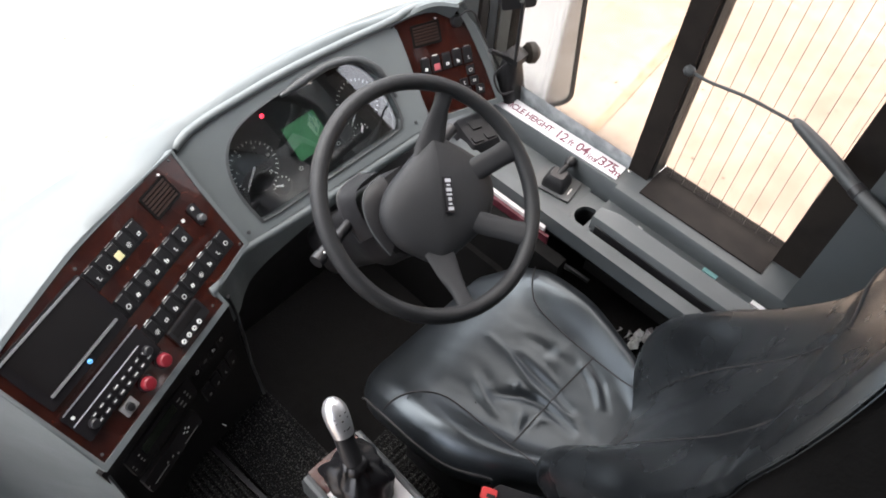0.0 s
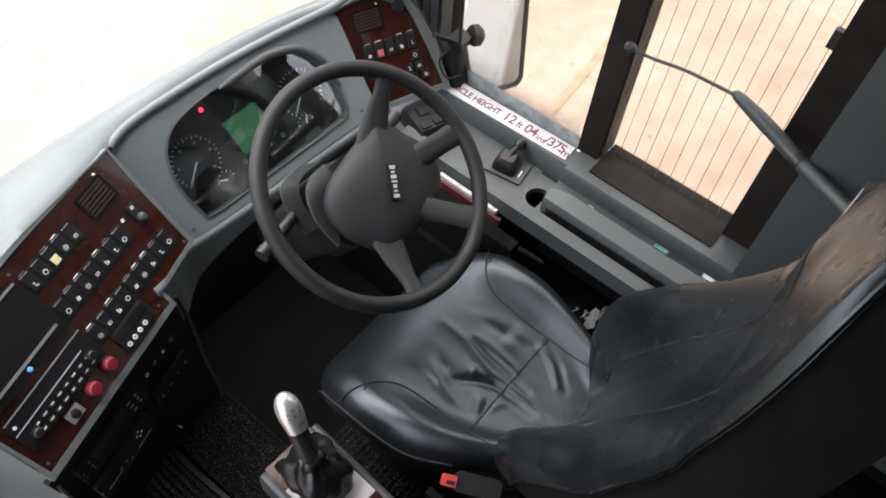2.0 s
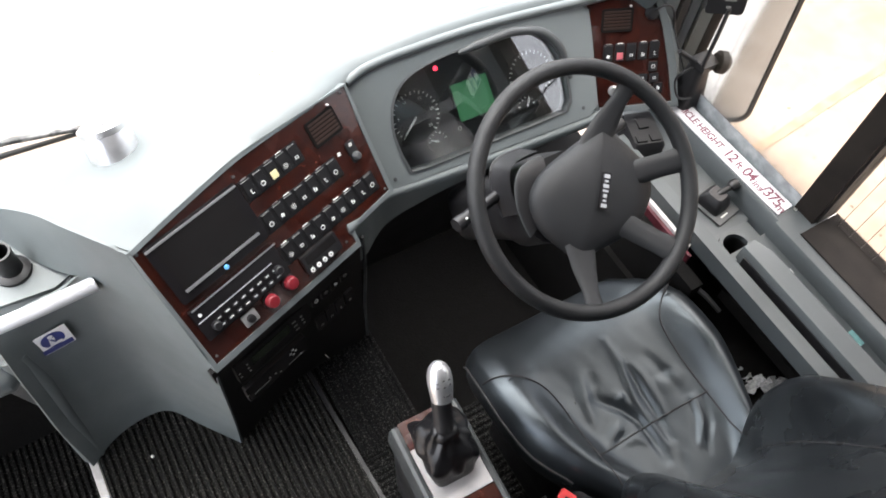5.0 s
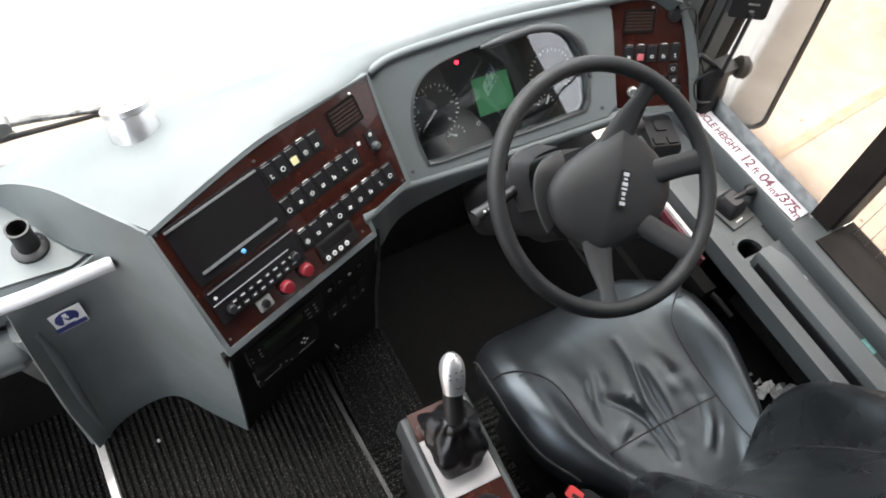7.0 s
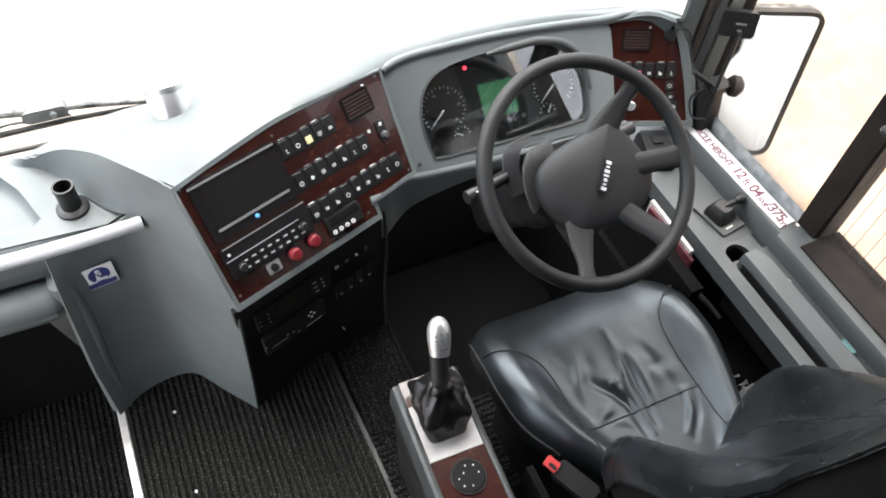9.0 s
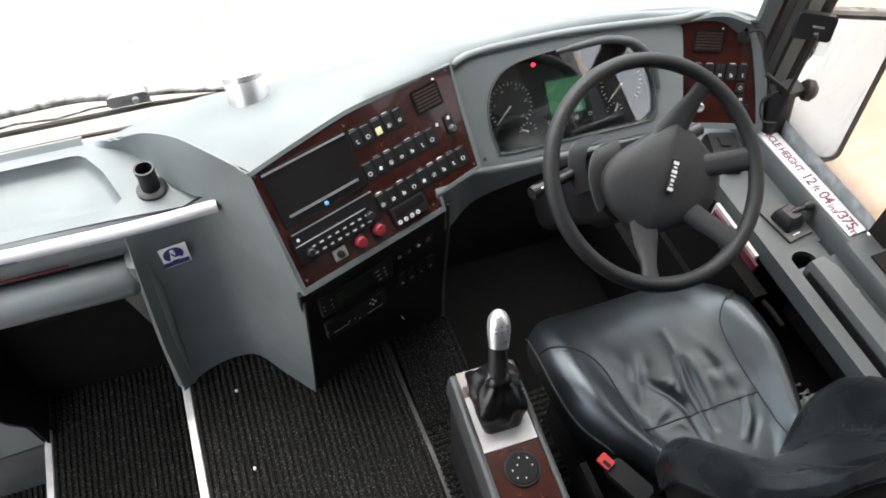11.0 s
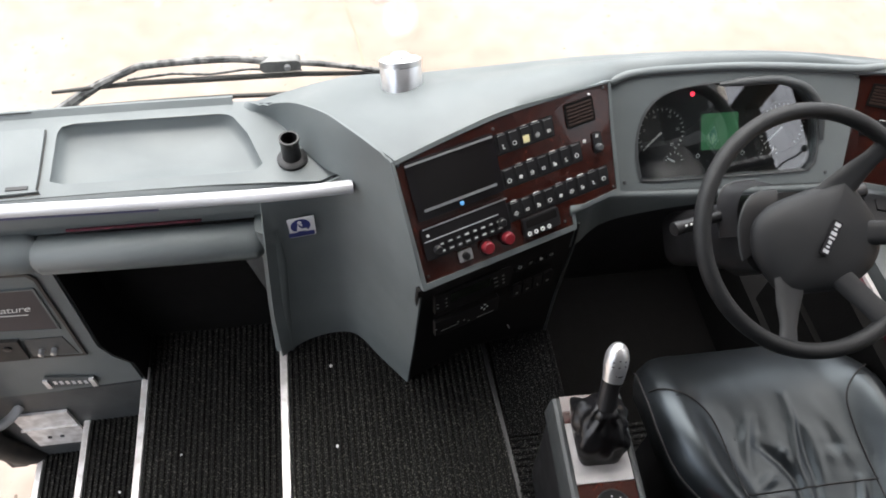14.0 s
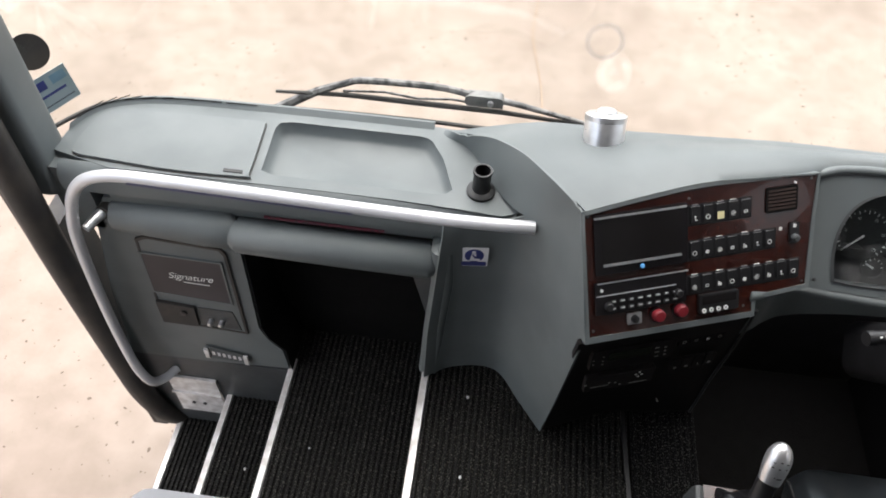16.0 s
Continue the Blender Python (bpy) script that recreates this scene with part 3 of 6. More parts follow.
radio = plate("radio", 0.178, 0.062, 0.003, 0.101, 0.0745, 0.0, 0.007, GLOSSBLACK, wood, MM, "black car radio with two rows of keys", 0.001)
plate("radio_slot", 0.176, 0.002, 0.0005, 0.105, 0.1045, 0.006, 0.0085, SILVER, radio, MM)
plate("radio_slot", 0.155, 0.0014, 0.0005, 0.092, 0.0803, 0.006, 0.008, PALE, radio, MM)
random.seed(4)
for r, v in enumerate((0.0665, 0.0525)):
    for k in range(8):
        plate("radio_key", 0.011, 0.0075 if r else 0.006, 0.002, 0.0465 + 0.0172 * k, v, 0.006, 0.0095, BLACK, radio, MM)
        plate("key_mark", 0.006 + 0.002 * (k % 2), 0.0022, 0.0005, 0.0465 + 0.0172 * k, v + 0.001, 0.0094, 0.0099, PRINT, radio, MM)
part("radio_knob", lathe([(0.008, 0.006), (0.008, 0.016), (0.006, 0.018)], 16), BLACK, radio, "", at(MM, 0.036, 0.060))
part("radio_knob", lathe([(0.008, 0.006), (0.008, 0.016), (0.006, 0.018)], 16), BLACK, radio, "", at(MM, 0.172, 0.064))
part("radio_light", lathe([(0.003, 0.006), (0.003, 0.0085)], 10), PRINT, radio, "", at(MM, 0.0245, 0.0911))


def icon(k):
    """A small printed symbol, one of several kinds."""
    bm = bmesh.new()
    def bar(x, y, w, h):
        box(x - w / 2, x + w / 2, y - h / 2, y + h / 2, 0, 0.0004, bm)
    def hoop(r, t, n=12):
        ring_plate([(r * math.cos(2 * math.pi * i / n), r * math.sin(2 * math.pi * i / n)) for i in range(n)],
                   [((r - t) * math.cos(2 * math.pi * i / n), (r - t) * math.sin(2 * math.pi * i / n)) for i in range(n)], 0, 0.0004, bm)
    k %= 6
    if k == 0:
        bar(0, 0, 0.0012, 0.008), bar(0.0018, -0.0032, 0.0045, 0.0014), bar(0, 0.003, 0.004, 0.0012)
    elif k == 1:
        hoop(0.0044, 0.0013)
    elif k == 2:
        for i in range(4):
            a = math.pi / 2 * i + 0.5
            bar(0.0024 * math.cos(a), 0.0024 * math.sin(a), 0.003, 0.003)
    elif k == 3:
        hoop(0.0026, 0.001)
        for i in range(8):
            a = math.pi / 4 * i
            bar(0.0042 * math.cos(a), 0.0042 * math.sin(a), 0.0013, 0.0013)
    elif k == 4:
        bar(0, 0.002, 0.007, 0.0014), bar(0, -0.002, 0.007, 0.0014), bar(-0.0025, 0, 0.0014, 0.005), bar(0.0025, 0, 0.0014, 0.005)
    else:
        bar(-0.0018, 0.001, 0.0025, 0.006), bar(0.002, -0.001, 0.003, 0.0045), bar(0, -0.0035, 0.007, 0.0012)
    return bm


def switch(fm, parent, x, y, k, mark=True, w=0.0215, h=0.036, lit=None):
    """A rocker switch: bezel, hollow rocker with a raised top half, printed symbol and marking line."""
    s = plate("rocker_switch", w, h, 0.0015, x, y + 0.0055, 0.0, 0.0016, BLACK, parent, fm)
    rows = [[(px, py, 0.0014) for px, py in rounded(w - 0.003, h - 0.003, 0.001, 2)]]
    rows.append([(px, py, 0.0026 + 0.0012 * max(0.0, py / 0.014) + 0.0006 * max(0.0, -py / 0.014)) for px, py in rounded(w - 0.005, h - 0.006, 0.001, 2)])
    part("rocker", solid(rows), BLACK, s, "", at(fm, x, y + 0.0055))
    if lit:
        plate("lit_key", 0.013, 0.014, 0.001, x, y - 0.001, 0.0024, 0.0042, lit, s, fm)
    if mark:
        part("symbol", icon(k), PRINT, s, "", at(fm, x, y - 0.001, 0.0034) @ Matrix.Scale(1.02, 4))
    if k % 3 != 1:
        plate("marking_line", 0.012, 0.0012, 0.0004, x, y + 0.0245, 0.0006, 0.0022, PRINT if k % 2 else SILVER, s, fm)


for x0, x1, y in ((0.196, 0.322, 0.2055), (0.195, 0.373, 0.1385), (0.193, 0.424, 0.072)):
    plate("switch_bezel", x1 - x0, 0.040, 0.002, (x0 + x1) / 2, y, 0.0, 0.0007, BLACK, wood, MM)
YELLOW = material("yellow_key", (0.75, 0.68, 0.38), 0.5, scale=20)
for k in range(5):
    switch(MM, wood, 0.2095 + 0.0249 * k, 0.2005, k, lit=YELLOW if k == 2 else None, mark=k != 2)
for k in range(7):
    switch(MM, wood, 0.2085 + 0.0251 * k, 0.1343, k + 1)
for k in range(9):
    switch(MM, wood, 0.2085 + 0.0253 * k, 0.0675 + 0.0002 * k, k + 3 + k // 3)
rot = plate("adjuster", 0.019, 0.040, 0.003, 0.4096, 0.1437, 0.0, 0.004, BLACK, wood, MM, "black adjuster with a knob")
part("adjuster_knob", lathe([(0.008, 0.003), (0.007, 0.012), (0.005, 0.014)], 14), DARKGREY, rot, "", at(MM, 0.4096, 0.1345))
part("symbol", icon(2), PRINT, rot, "", at(MM, 0.4096, 0.1575, 0.0042))
part("symbol", icon(2), PRINT, wood, "", at(MM, 0.3826, 0.1545, 0.0005))


SLAT = material("brown_black_slat", (0.030, 0.016, 0.012), 0.4, scale=20)


def vent(fm, parent, x, y, w, h):
    v = part("air_vent", ring_plate(rounded(w, h, 0.004), rounded(w - 0.008, h - 0.008, 0.003), 0.0, 0.003), VOID, parent, "black slatted air vent", at(fm, x, y))
    plate("vent_back", w - 0.006, h - 0.006, 0.002, x, y, 0.0, 0.001, VOID, v, fm)
    n = 6
    for k in range(n):
        bm = box(-w / 2 + 0.004, w / 2 - 0.004, -0.002, 0.002, 0.0012, 0.0030)
        part("slat", bm, SLAT, v, "", at(fm, x, y - h / 2 + h * (k + 1) / (n + 1)))
    part("vent_pin", lathe([(0.002, 0.0), (0.002, 0.004), (0.001, 0.005)], 8), WHITE, v, "", at(fm, x + w / 2 - 0.006, y + h / 2 + 0.004))
    return v


vent(MM, wood, 0.382, 0.212, 0.064, 0.048)
disp = plate("tachograph_display", 0.080, 0.037, 0.003, 0.2555, 0.0318, 0.0, 0.009, BLACK, wood, MM, "small black display unit with four round keys", 0.001)
plate("display_glass", 0.068, 0.015, 0.001, 0.2555, 0.0395, 0.009, 0.0098, SCREEN, disp, MM)
for k in range(4):
    part("round_key", ring_plate([(0.0045 * math.cos(a), 0.0045 * math.sin(a)) for a in np.linspace(0, 2 * math.pi, 12, False)],
                                 [(0.002 * math.cos(a), 0.002 * math.sin(a)) for a in np.linspace(0, 2 * math.pi, 12, False)], 0.009, 0.0105), PRINT, disp, "", at(MM, 0.2245 + 0.0147 * k, 0.0194))
for x, y in ((0.134, 0.025), (0.179, 0.0275)):
    b = part("push_button", lathe([(0.0125, 0.0), (0.0125, 0.006), (0.0115, 0.0075), (0.0115, 0.014), (0.0095, 0.0165), (0.001, 0.017)], 22), RED, wood, "round red push button", at(MM, x, y))
    part("button_collar", lathe([(0.0145, 0.0), (0.0145, 0.003), (0.0125, 0.004)], 22), BLACK, b, "", at(MM, x, y))
tog = plate("key_switch", 0.028, 0.022, 0.002, 0.0885, 0.025, 0.0, 0.004, material("dull_grey_plate", (0.25, 0.25, 0.25), 0.45, scale=30), wood, MM, "small grey plate with a black turn switch", 0.0008)
part("turn_knob", lathe([(0.008, 0.003), (0.007, 0.010), (0.003, 0.011)], 14), BLACK, tog, "", at(MM, 0.0885, 0.025))
for x, y in ((0.008, 0.012), (0.31, 0.012), (0.432, 0.043), (0.442, 0.243), (0.198, 0.2375), (0.006, 0.231)):
    part("panel_screw", lathe([(0.0028, 0.0), (0.0028, 0.001), (0.0015, 0.0016)], 10), DARKGREY, wood, "", at(MM, x, y))
# faint keys on the black lower panel
ML = axes((0.326, -0.165, 0.47), (0.944, 0.329, 0), (0.32, -0.92, 0.1))
# PRINT darkened; shade over the low keys is put into its colour
DIM = material("dim_print", (0.22, 0.22, 0.21), 0.5, second=(0.12, 0.12, 0.115), scale=60)
low = plate("lower_radio", 0.176, 0.062, 0.003, 0.108, -0.052, -0.006, 0.005, MATT, dash, ML, "black radio set low in the console", 0.001)
plate("lower_display", 0.09, 0.026, 0.001, 0.10, -0.045, 0.005, 0.0058, material("lcd_dark", (0.012, 0.016, 0.010), 0.25, scale=5), low, ML)
for x, y in ((0.025, -0.049), (0.026, -0.062), (0.045, -0.041), (0.045, -0.055), (0.046, -0.066)):
    plate("key_mark", 0.004, 0.0026, 0.0005, x, y, 0.005, 0.0058, DIM, low, ML)
for k in range(3):
    plate("key_mark", 0.009, 0.0032, 0.0005, 0.157 + 0.002 * k, -0.041 - 0.0145 * k, 0.005, 0.0058, DIM, low, ML)
    plate("key_mark", 0.005, 0.0045, 0.0005, 0.175 + 0.0015 * k, -0.043 - 0.0125 * k, 0.005, 0.0058, DIM, low, ML)
deck = plate("player_unit", 0.15, 0.05, 0.003, 0.095, -0.135, -0.006, 0.005, MATT, dash, ML, "black player unit below the radio", 0.001)
for x, y in ((0.136, -0.118), (0.129, -0.125), (0.142, -0.127), (0.135, -0.133), (0.021, -0.133), (0.073, -0.138), (0.087, -0.141), (0.098, -0.150)):
    plate("key_mark", 0.0045, 0.0035, 0.0005, x, y, 0.005, 0.0058, PRINT if x > 0.1 else DIM, deck, ML)
plate("player_slot", 0.04, 0.0016, 0.0004, 0.138, -0.152, 0.005, 0.0058, DIM, deck, ML)
plate("player_slot", 0.04, 0.0016, 0.0004, 0.053, -0.145, 0.005, 0.0058, DIM, deck, ML)
for r, y in enumerate((-0.044, -0.131)):
    for k in range(4):
        s = plate("low_switch", 0.022, 0.04, 0.0015, 0.217 + 0.0255 * k, y + 0.008, -0.004, 0.002, MATT, dash, ML)
        part("symbol", icon(k * 2 + r + 1), PRINT if (r, k) in ((0, 2), (0, 0)) else DIM, s, "", at(ML, 0.217 + 0.0255 * k, y, 0.0022))
plate("indicator", 0.002, 0.003, 0.0005, 0.206, -0.25, -0.004, 0.006, DIM, dash, ML)

# instrument cluster
MC = axes((0.761, 0.013, 0.535), (0.999, -0.037, 0), (-0.03, -0.79, 0.61))


def lean(x, y):
    """The binnacle's outlines lean a little to the left towards the top."""
    return (0.98 * x - 0.096 * y + 0.009, y)


centre = Vector(lean(0.215, 0.10))


def by_angle(poly, k=64):
    """The outline met by k rays from the cluster's middle."""
    pts = [Vector(p) for p in poly]
    out = []
    for i in range(k):
        a = 2 * math.pi * i / k + 0.02
        d = Vector((math.cos(a), math.sin(a)))
        best = 0
        for p, q in zip(pts, pts[1:] + pts[:1]):
            e = q - p
            det = d.x * -e.y + d.y * e.x
            if abs(det) < 1e-9:
                continue
            w = p - centre
            t = (w.x * -e.y + w.y * e.x) / det
            s = (d.x * w.y - d.y * w.x) / det
            if t > 0 and -1e-6 <= s <= 1 + 1e-6:
                best = max(best, t)
        out.append(tuple(centre + d * best))
    return out


hole = [Vector(p).to_2d() for p in curve([(0.028, 0.008, 0), (0.022, 0.05, 0), (0.026, 0.10, 0), (0.05, 0.15, 0), (0.10, 0.181, 0), (0.2, 0.194, 0),
                                          (0.32, 0.192, 0), (0.385, 0.166, 0), (0.412, 0.11, 0), (0.412, 0.05, 0), (0.404, 0.016, 0), (0.385, 0.006, 0), (0.2, 0.002, 0), (0.045, 0.0, 0), (0.028, 0.008, 0)], 4)][:-1]
hole = [lean(*p) for p in hole]
face = [(-0.045, -0.018), (0.47, -0.022), (0.485, 0.06), (0.502, 0.15), (0.508, 0.205), (0.36, 0.216), (0.15, 0.215), (0.08, 0.217), (0.03, 0.213), (-0.015, 0.202), (-0.045, 0.19)]
face = [lean(*p) for p in face]
cluster = part("instrument_panel", ring_plate(by_angle(face), by_angle(hole), -0.015, 0.003), GREY, dash, "grey moulded binnacle with dark instrument lens", m=MC, bevel=0.002)
grow = [tuple(centre + (Vector(p) - centre) * 1.03) for p in by_angle(hole)]
part("recess_wall", sheet([[(x, y, 0.005) for x, y in grow], [(x, y, 0.006) for x, y in by_angle(hole)], [(x, y, -0.03) for x, y in by_angle(hole)]], closed=True), DARKGREY, cluster, "", MC)
part("hood", tube([(*lean(p.x, p.y), 0.006) for p in (Vector(h) for h in curve([(0.20, 0.190, 0), (0.25, 0.194, 0), (0.29, 0.196, 0), (0.33, 0.195, 0), (0.385, 0.178, 0), (0.418, 0.135, 0), (0.424, 0.07, 0)], 5))],
                  [0.003, 0.005, 0.006, 0.007] + [0.009] * 22 + [0.008, 0.007, 0.006, 0.005, 0.004], 10), DARKGREY, cluster, "dark curved hood", MC)
part("instrument_face", slab(by_angle(hole), -0.031, -0.028), BLACK, cluster, "black instrument face", MC)


def gauge(x, y, r, a0, a1, n, needle, mark=0.007):
    g = part("gauge", lathe([(r * 1.1, -0.0285), (r * 1.1, -0.0265), (r * 1.04, -0.0258), (r * 1.03, -0.0272)], 32), BLACK, cluster, "", at(MC, x, y))
    bm = bmesh.new()
    for i in range(n):
        a = radians(a0 + (a1 - a0) * i / (n - 1))
        L = mark if i % 2 == 0 else mark * 0.55
        d, s = Vector((math.cos(a), math.sin(a), 0)), Vector((-math.sin(a), math.cos(a), 0)) * 0.0011
        q = [d * r - s, d * r + s, d * (r - L) + s, d * (r - L) - s]
        vs = [bm.verts.new(Vector((v.x, v.y, -0.0255))) for v in q]
        bm.faces.new(vs)
    part("scale_marks", bm, PRINT, g, "", at(MC, x, y))
    a = radians(needle)
    part("needle", tube([(0, 0, -0.023), (r * 0.85 * math.cos(a), r * 0.85 * math.sin(a), -0.023)], [0.0024, 0.0014], 6), WHITE, g, "", at(MC, x, y))
    return g


dial = gauge(0.083, 0.0945, 0.05, 225, -45, 25, 223)
for k in range(6):
    a = radians(225 - 54 * k)
    lettering(str(5 * k), 0.008, PRINT, dial, at(MC, 0.083 + 0.036 * math.cos(a), 0.0945 + 0.036 * math.sin(a), -0.0255), "numeral")
gauge(0.115, 0.033, 0.020, 170, 10, 7, 155, 0.005)
gauge(0.345, 0.095, 0.05, 225, -45, 25, 223)
gauge(0.323, 0.037, 0.020, 170, 10, 7, 60, 0.005)
part("green_display", slab([(0.173, 0.053), (0.256, 0.055), (0.2475, 0.131), (0.167, 0.129)], -0.028, -0.0265), GREEN, cluster, "lit green information display", MC)
part("display_surround", ring_plate([(0.1685, 0.0485), (0.2605, 0.0505), (0.2515, 0.1355), (0.1625, 0.1335)], [(0.173, 0.053), (0.256, 0.055), (0.2475, 0.131), (0.167, 0.129)], -0.028, -0.0258), BLACK, cluster, "", MC)
part("warning_lamp", lathe([(0.0045, -0.028), (0.0045, -0.026)], 12), WARNRED, cluster, "small red warning light", at(MC, 0.1463, 0.1703))
for x, y, k in ((0.167, 0.042, 1), (0.231, 0.042, 4), (0.265, 0.044, 1)):
    part("symbol", icon(k), PRINT, cluster, "", at(MC, x, y, -0.027))
for k in range(6):
    plate("dim_symbol", 0.006, 0.005, 0.001, 0.190 + 0.021 * k, 0.030 + 0.0004 * k, -0.028, -0.0272, DARKGREY, cluster, MC)
part("lens", slab(by_angle(hole), -0.007, -0.0055), LENS, cluster, "clear instrument lens", MC)
for x in (0.0, 0.437):
    part("panel_screw", lathe([(0.004, 0.003), (0.004, 0.0042), (0.002, 0.005)], 10), DARKGREY, cluster, "", at(MC, x, 0.0))
# rounded top cover edge over the binnacle; dark strip below paints its shadow line
EDGE = [(-0.040, 0.203, 0.004), (-0.018, 0.211, 0.002), (0.0005, 0.216, 0.001), (0.038, 0.2205, 0.001), (0.088, 0.2225, 0.001), (0.215, 0.2245, 0.001), (0.3455, 0.219, 0.002), (0.473, 0.2105, 0.006), (0.520, 0.2125, 0.014), (0.5553, 0.2095, 0.0225), (0.600, 0.199, 0.034), (0.632, 0.184, 0.042), (0.645, 0.165, 0.043)]
part("cover_edge", tube(curve(EDGE, 6), 0.0085, 14), GREY, dash, "", MC)
part("shadow_strip", tube([p + Vector((0, -0.0088, 0.0035)) for p in curve(EDGE, 6)], 0.0014, 6), DARKGREY, dash, "", MC)
# lip below the cluster and its dark underside
t = curve([(0.628, -0.058, 0.551), (0.665, -0.04, 0.545), (0.70, -0.014, 0.534), (0.745, -0.004, 0.522), (0.9, -0.012, 0.518), (1.1, -0.02, 0.516), (1.262, -0.028, 0.516)], 5)
foot_z = [float(np.interp(p.x, (0.628, 0.70, 0.76, 0.85, 0.95, 1.1), (0.405, 0.41, 0.435, 0.46, 0.475, 0.485))) for p in t]
rows = [[p + Vector((0, 0.012, 0.002)) for p in t], t, [p + Vector((0, -0.005, -0.007)) for p in t], [p + Vector((0.002, -0.003, -0.02)) for p in t],
        [Vector((p.x + 0.006, p.y - 0.001, (p.z - 0.02 + f) / 2)) for p, f in zip(t, foot_z)], [Vector((p.x + 0.010, p.y + 0.002, f)) for p, f in zip(t, foot_z)], [Vector((p.x + 0.014, p.y + 0.10, f - 0.02)) for p, f in zip(t, foot_z)]]
part("lower_lip", thicken(sheet(rows), 0.004), GREY, dash, smooth=50)

# right-hand switch panel
MR = axes((1.25, 0.0, 0.505), (0.935, -0.353, 0), (-0.31, -0.81, 0.5))
o2 = [(0.0, 0.0), (0.166, 0.002), (0.150, 0.08), (0.128, 0.16), (0.106, 0.215), (0.03, 0.226), (-0.043, 0.224), (-0.02, 0.1)]
r2 = [(-0.008, -0.012), (0.182, -0.010), (0.166, 0.084), (0.143, 0.166), (0.116, 0.226), (0.03, 0.235), (-0.047, 0.232), (-0.026, 0.1)]
wood2 = part("switch_panel", slab(o2, -0.012, 0.0), WOOD, dash, "glossy dark burr walnut veneer", m=MR, bevel=0.0015)
part("panel_surround", ring_plate(r2, o2, -0.02, 0.005), GREY, dash, m=MR, bevel=0.003)
edge = [MR @ Vector((x, y, -0.004)) for x, y in ((0.182, -0.012), (0.166, 0.084), (0.143, 0.166), (0.116, 0.228))]
part("panel_flank", thicken(sheet([edge, [p + Vector((0.030, 0.02, -0.006)) for p in edge], [p + Vector((0.036, 0.035, -0.05)) for p in edge]]), 0.005), GREY, dash, smooth=60)
vent(MR, wood2, 0.0265, 0.183, 0.066, 0.046)
PINK = material("hazard_key", (0.5, 0.12, 0.14), 0.5, scale=20)
for k in range(5):
    switch(MR, wood2, 0.0125 + 0.0253 * k, 0.1105 + 0.0003 * k, k + 2, lit=PINK if k == 1 else None, mark=k != 1)
for x, y, k in ((0.114, 0.083, 1), (0.094, 0.058, 0), (0.119, 0.058, 4), (0.1, 0.036, 3), (0.13, 0.036, 5)):
    s = plate("small_switch", 0.019, 0.02, 0.002, x, y, 0.0, 0.004, BLACK, wood2, MR)
    part("symbol", icon(k), PRINT, s, "", at(MR, x, y, 0.0042))
part("ignition_lock", lathe([(0.011, 0), (0.011, 0.004), (0.008, 0.006), (0.008, 0.003)], 18), SILVER, wood2, "round silver key lock", at(MR, 0.03, 0.036))
part("socket_cap", lathe([(0.014, 0), (0.014, 0.006), (0.011, 0.012), (0.004, 0.013)], 20), BLACK, wood2, "black round socket cap", at(MR, 0.1, 0.193))
pc = [MR @ Vector(q) for q in ((0.1, 0.2, 0.012), (0.115, 0.212, 0.03), (0.138, 0.2, 0.02), (0.152, 0.15, 0.012), (0.17, 0.1, 0.012), (0.19, 0.06, 0.0))]
part("thin_cable", tube(curve(pc, 6), 0.002, 6), BLACK, dash, "thin black cable")

# ---- left shelf of the dashboard, fascia, crew seat roll ----
shelf = thing("dash_shelf", (-0.3, 0.15, 0.5), "grey moulded dash shelf with lidded bin and open tray", "dash shelf")
outer = [Vector(p).to_2d() for p in curve([(0.16, 0.056, 0), (0.0, 0.066, 0), (-0.2, 0.070, 0), (-0.6, 0.068, 0), (-0.785, 0.070, 0), (-0.812, 0.105, 0), (-0.805, 0.17, 0), (-0.775, 0.228, 0), (-0.72, 0.265, 0), (-0.61, 0.287, 0), (-0.4, 0.294, 0), (-0.1, 0.297, 0), (0.05, 0.290, 0), (0.12, 0.24, 0), (0.17, 0.15, 0), (0.186, 0.07, 0), (0.16, 0.056, 0)], 5)][:-1]
tray_c = Vector((-0.165, 0.165))


def rays(poly, c, k=72):
    pts, out = [Vector(p) for p in poly], []
    for i in range(k):
        a = 2 * math.pi * i / k + 0.013
        d, best = Vector((math.cos(a), math.sin(a))), 0
        for p, q in zip(pts, pts[1:] + pts[:1]):
            e, w = q - p, p - c
            det = d.x * -e.y + d.y * e.x
            if abs(det) > 1e-9:
                t, s = (w.x * -e.y + w.y * e.x) / det, (d.x * w.y - d.y * w.x) / det
                if t > 0 and -1e-6 <= s <= 1 + 1e-6:
                    best = max(best, t)
        out.append(tuple(c + d * best))
    return out


hole_t = [(-0.366, 0.106), (-0.36, 0.099), (0.018, 0.096), (0.036, 0.112), (0.006, 0.2), (-0.024, 0.25), (-0.04, 0.262), (-0.355, 0.262), (-0.371, 0.25)]
part("shelf_top", ring_plate(rays(outer, tray_c), rays(hole_t, tray_c), 0.53, 0.562), GREY, shelf, bevel=0.004)
inn = rays(hole_t, tray_c)
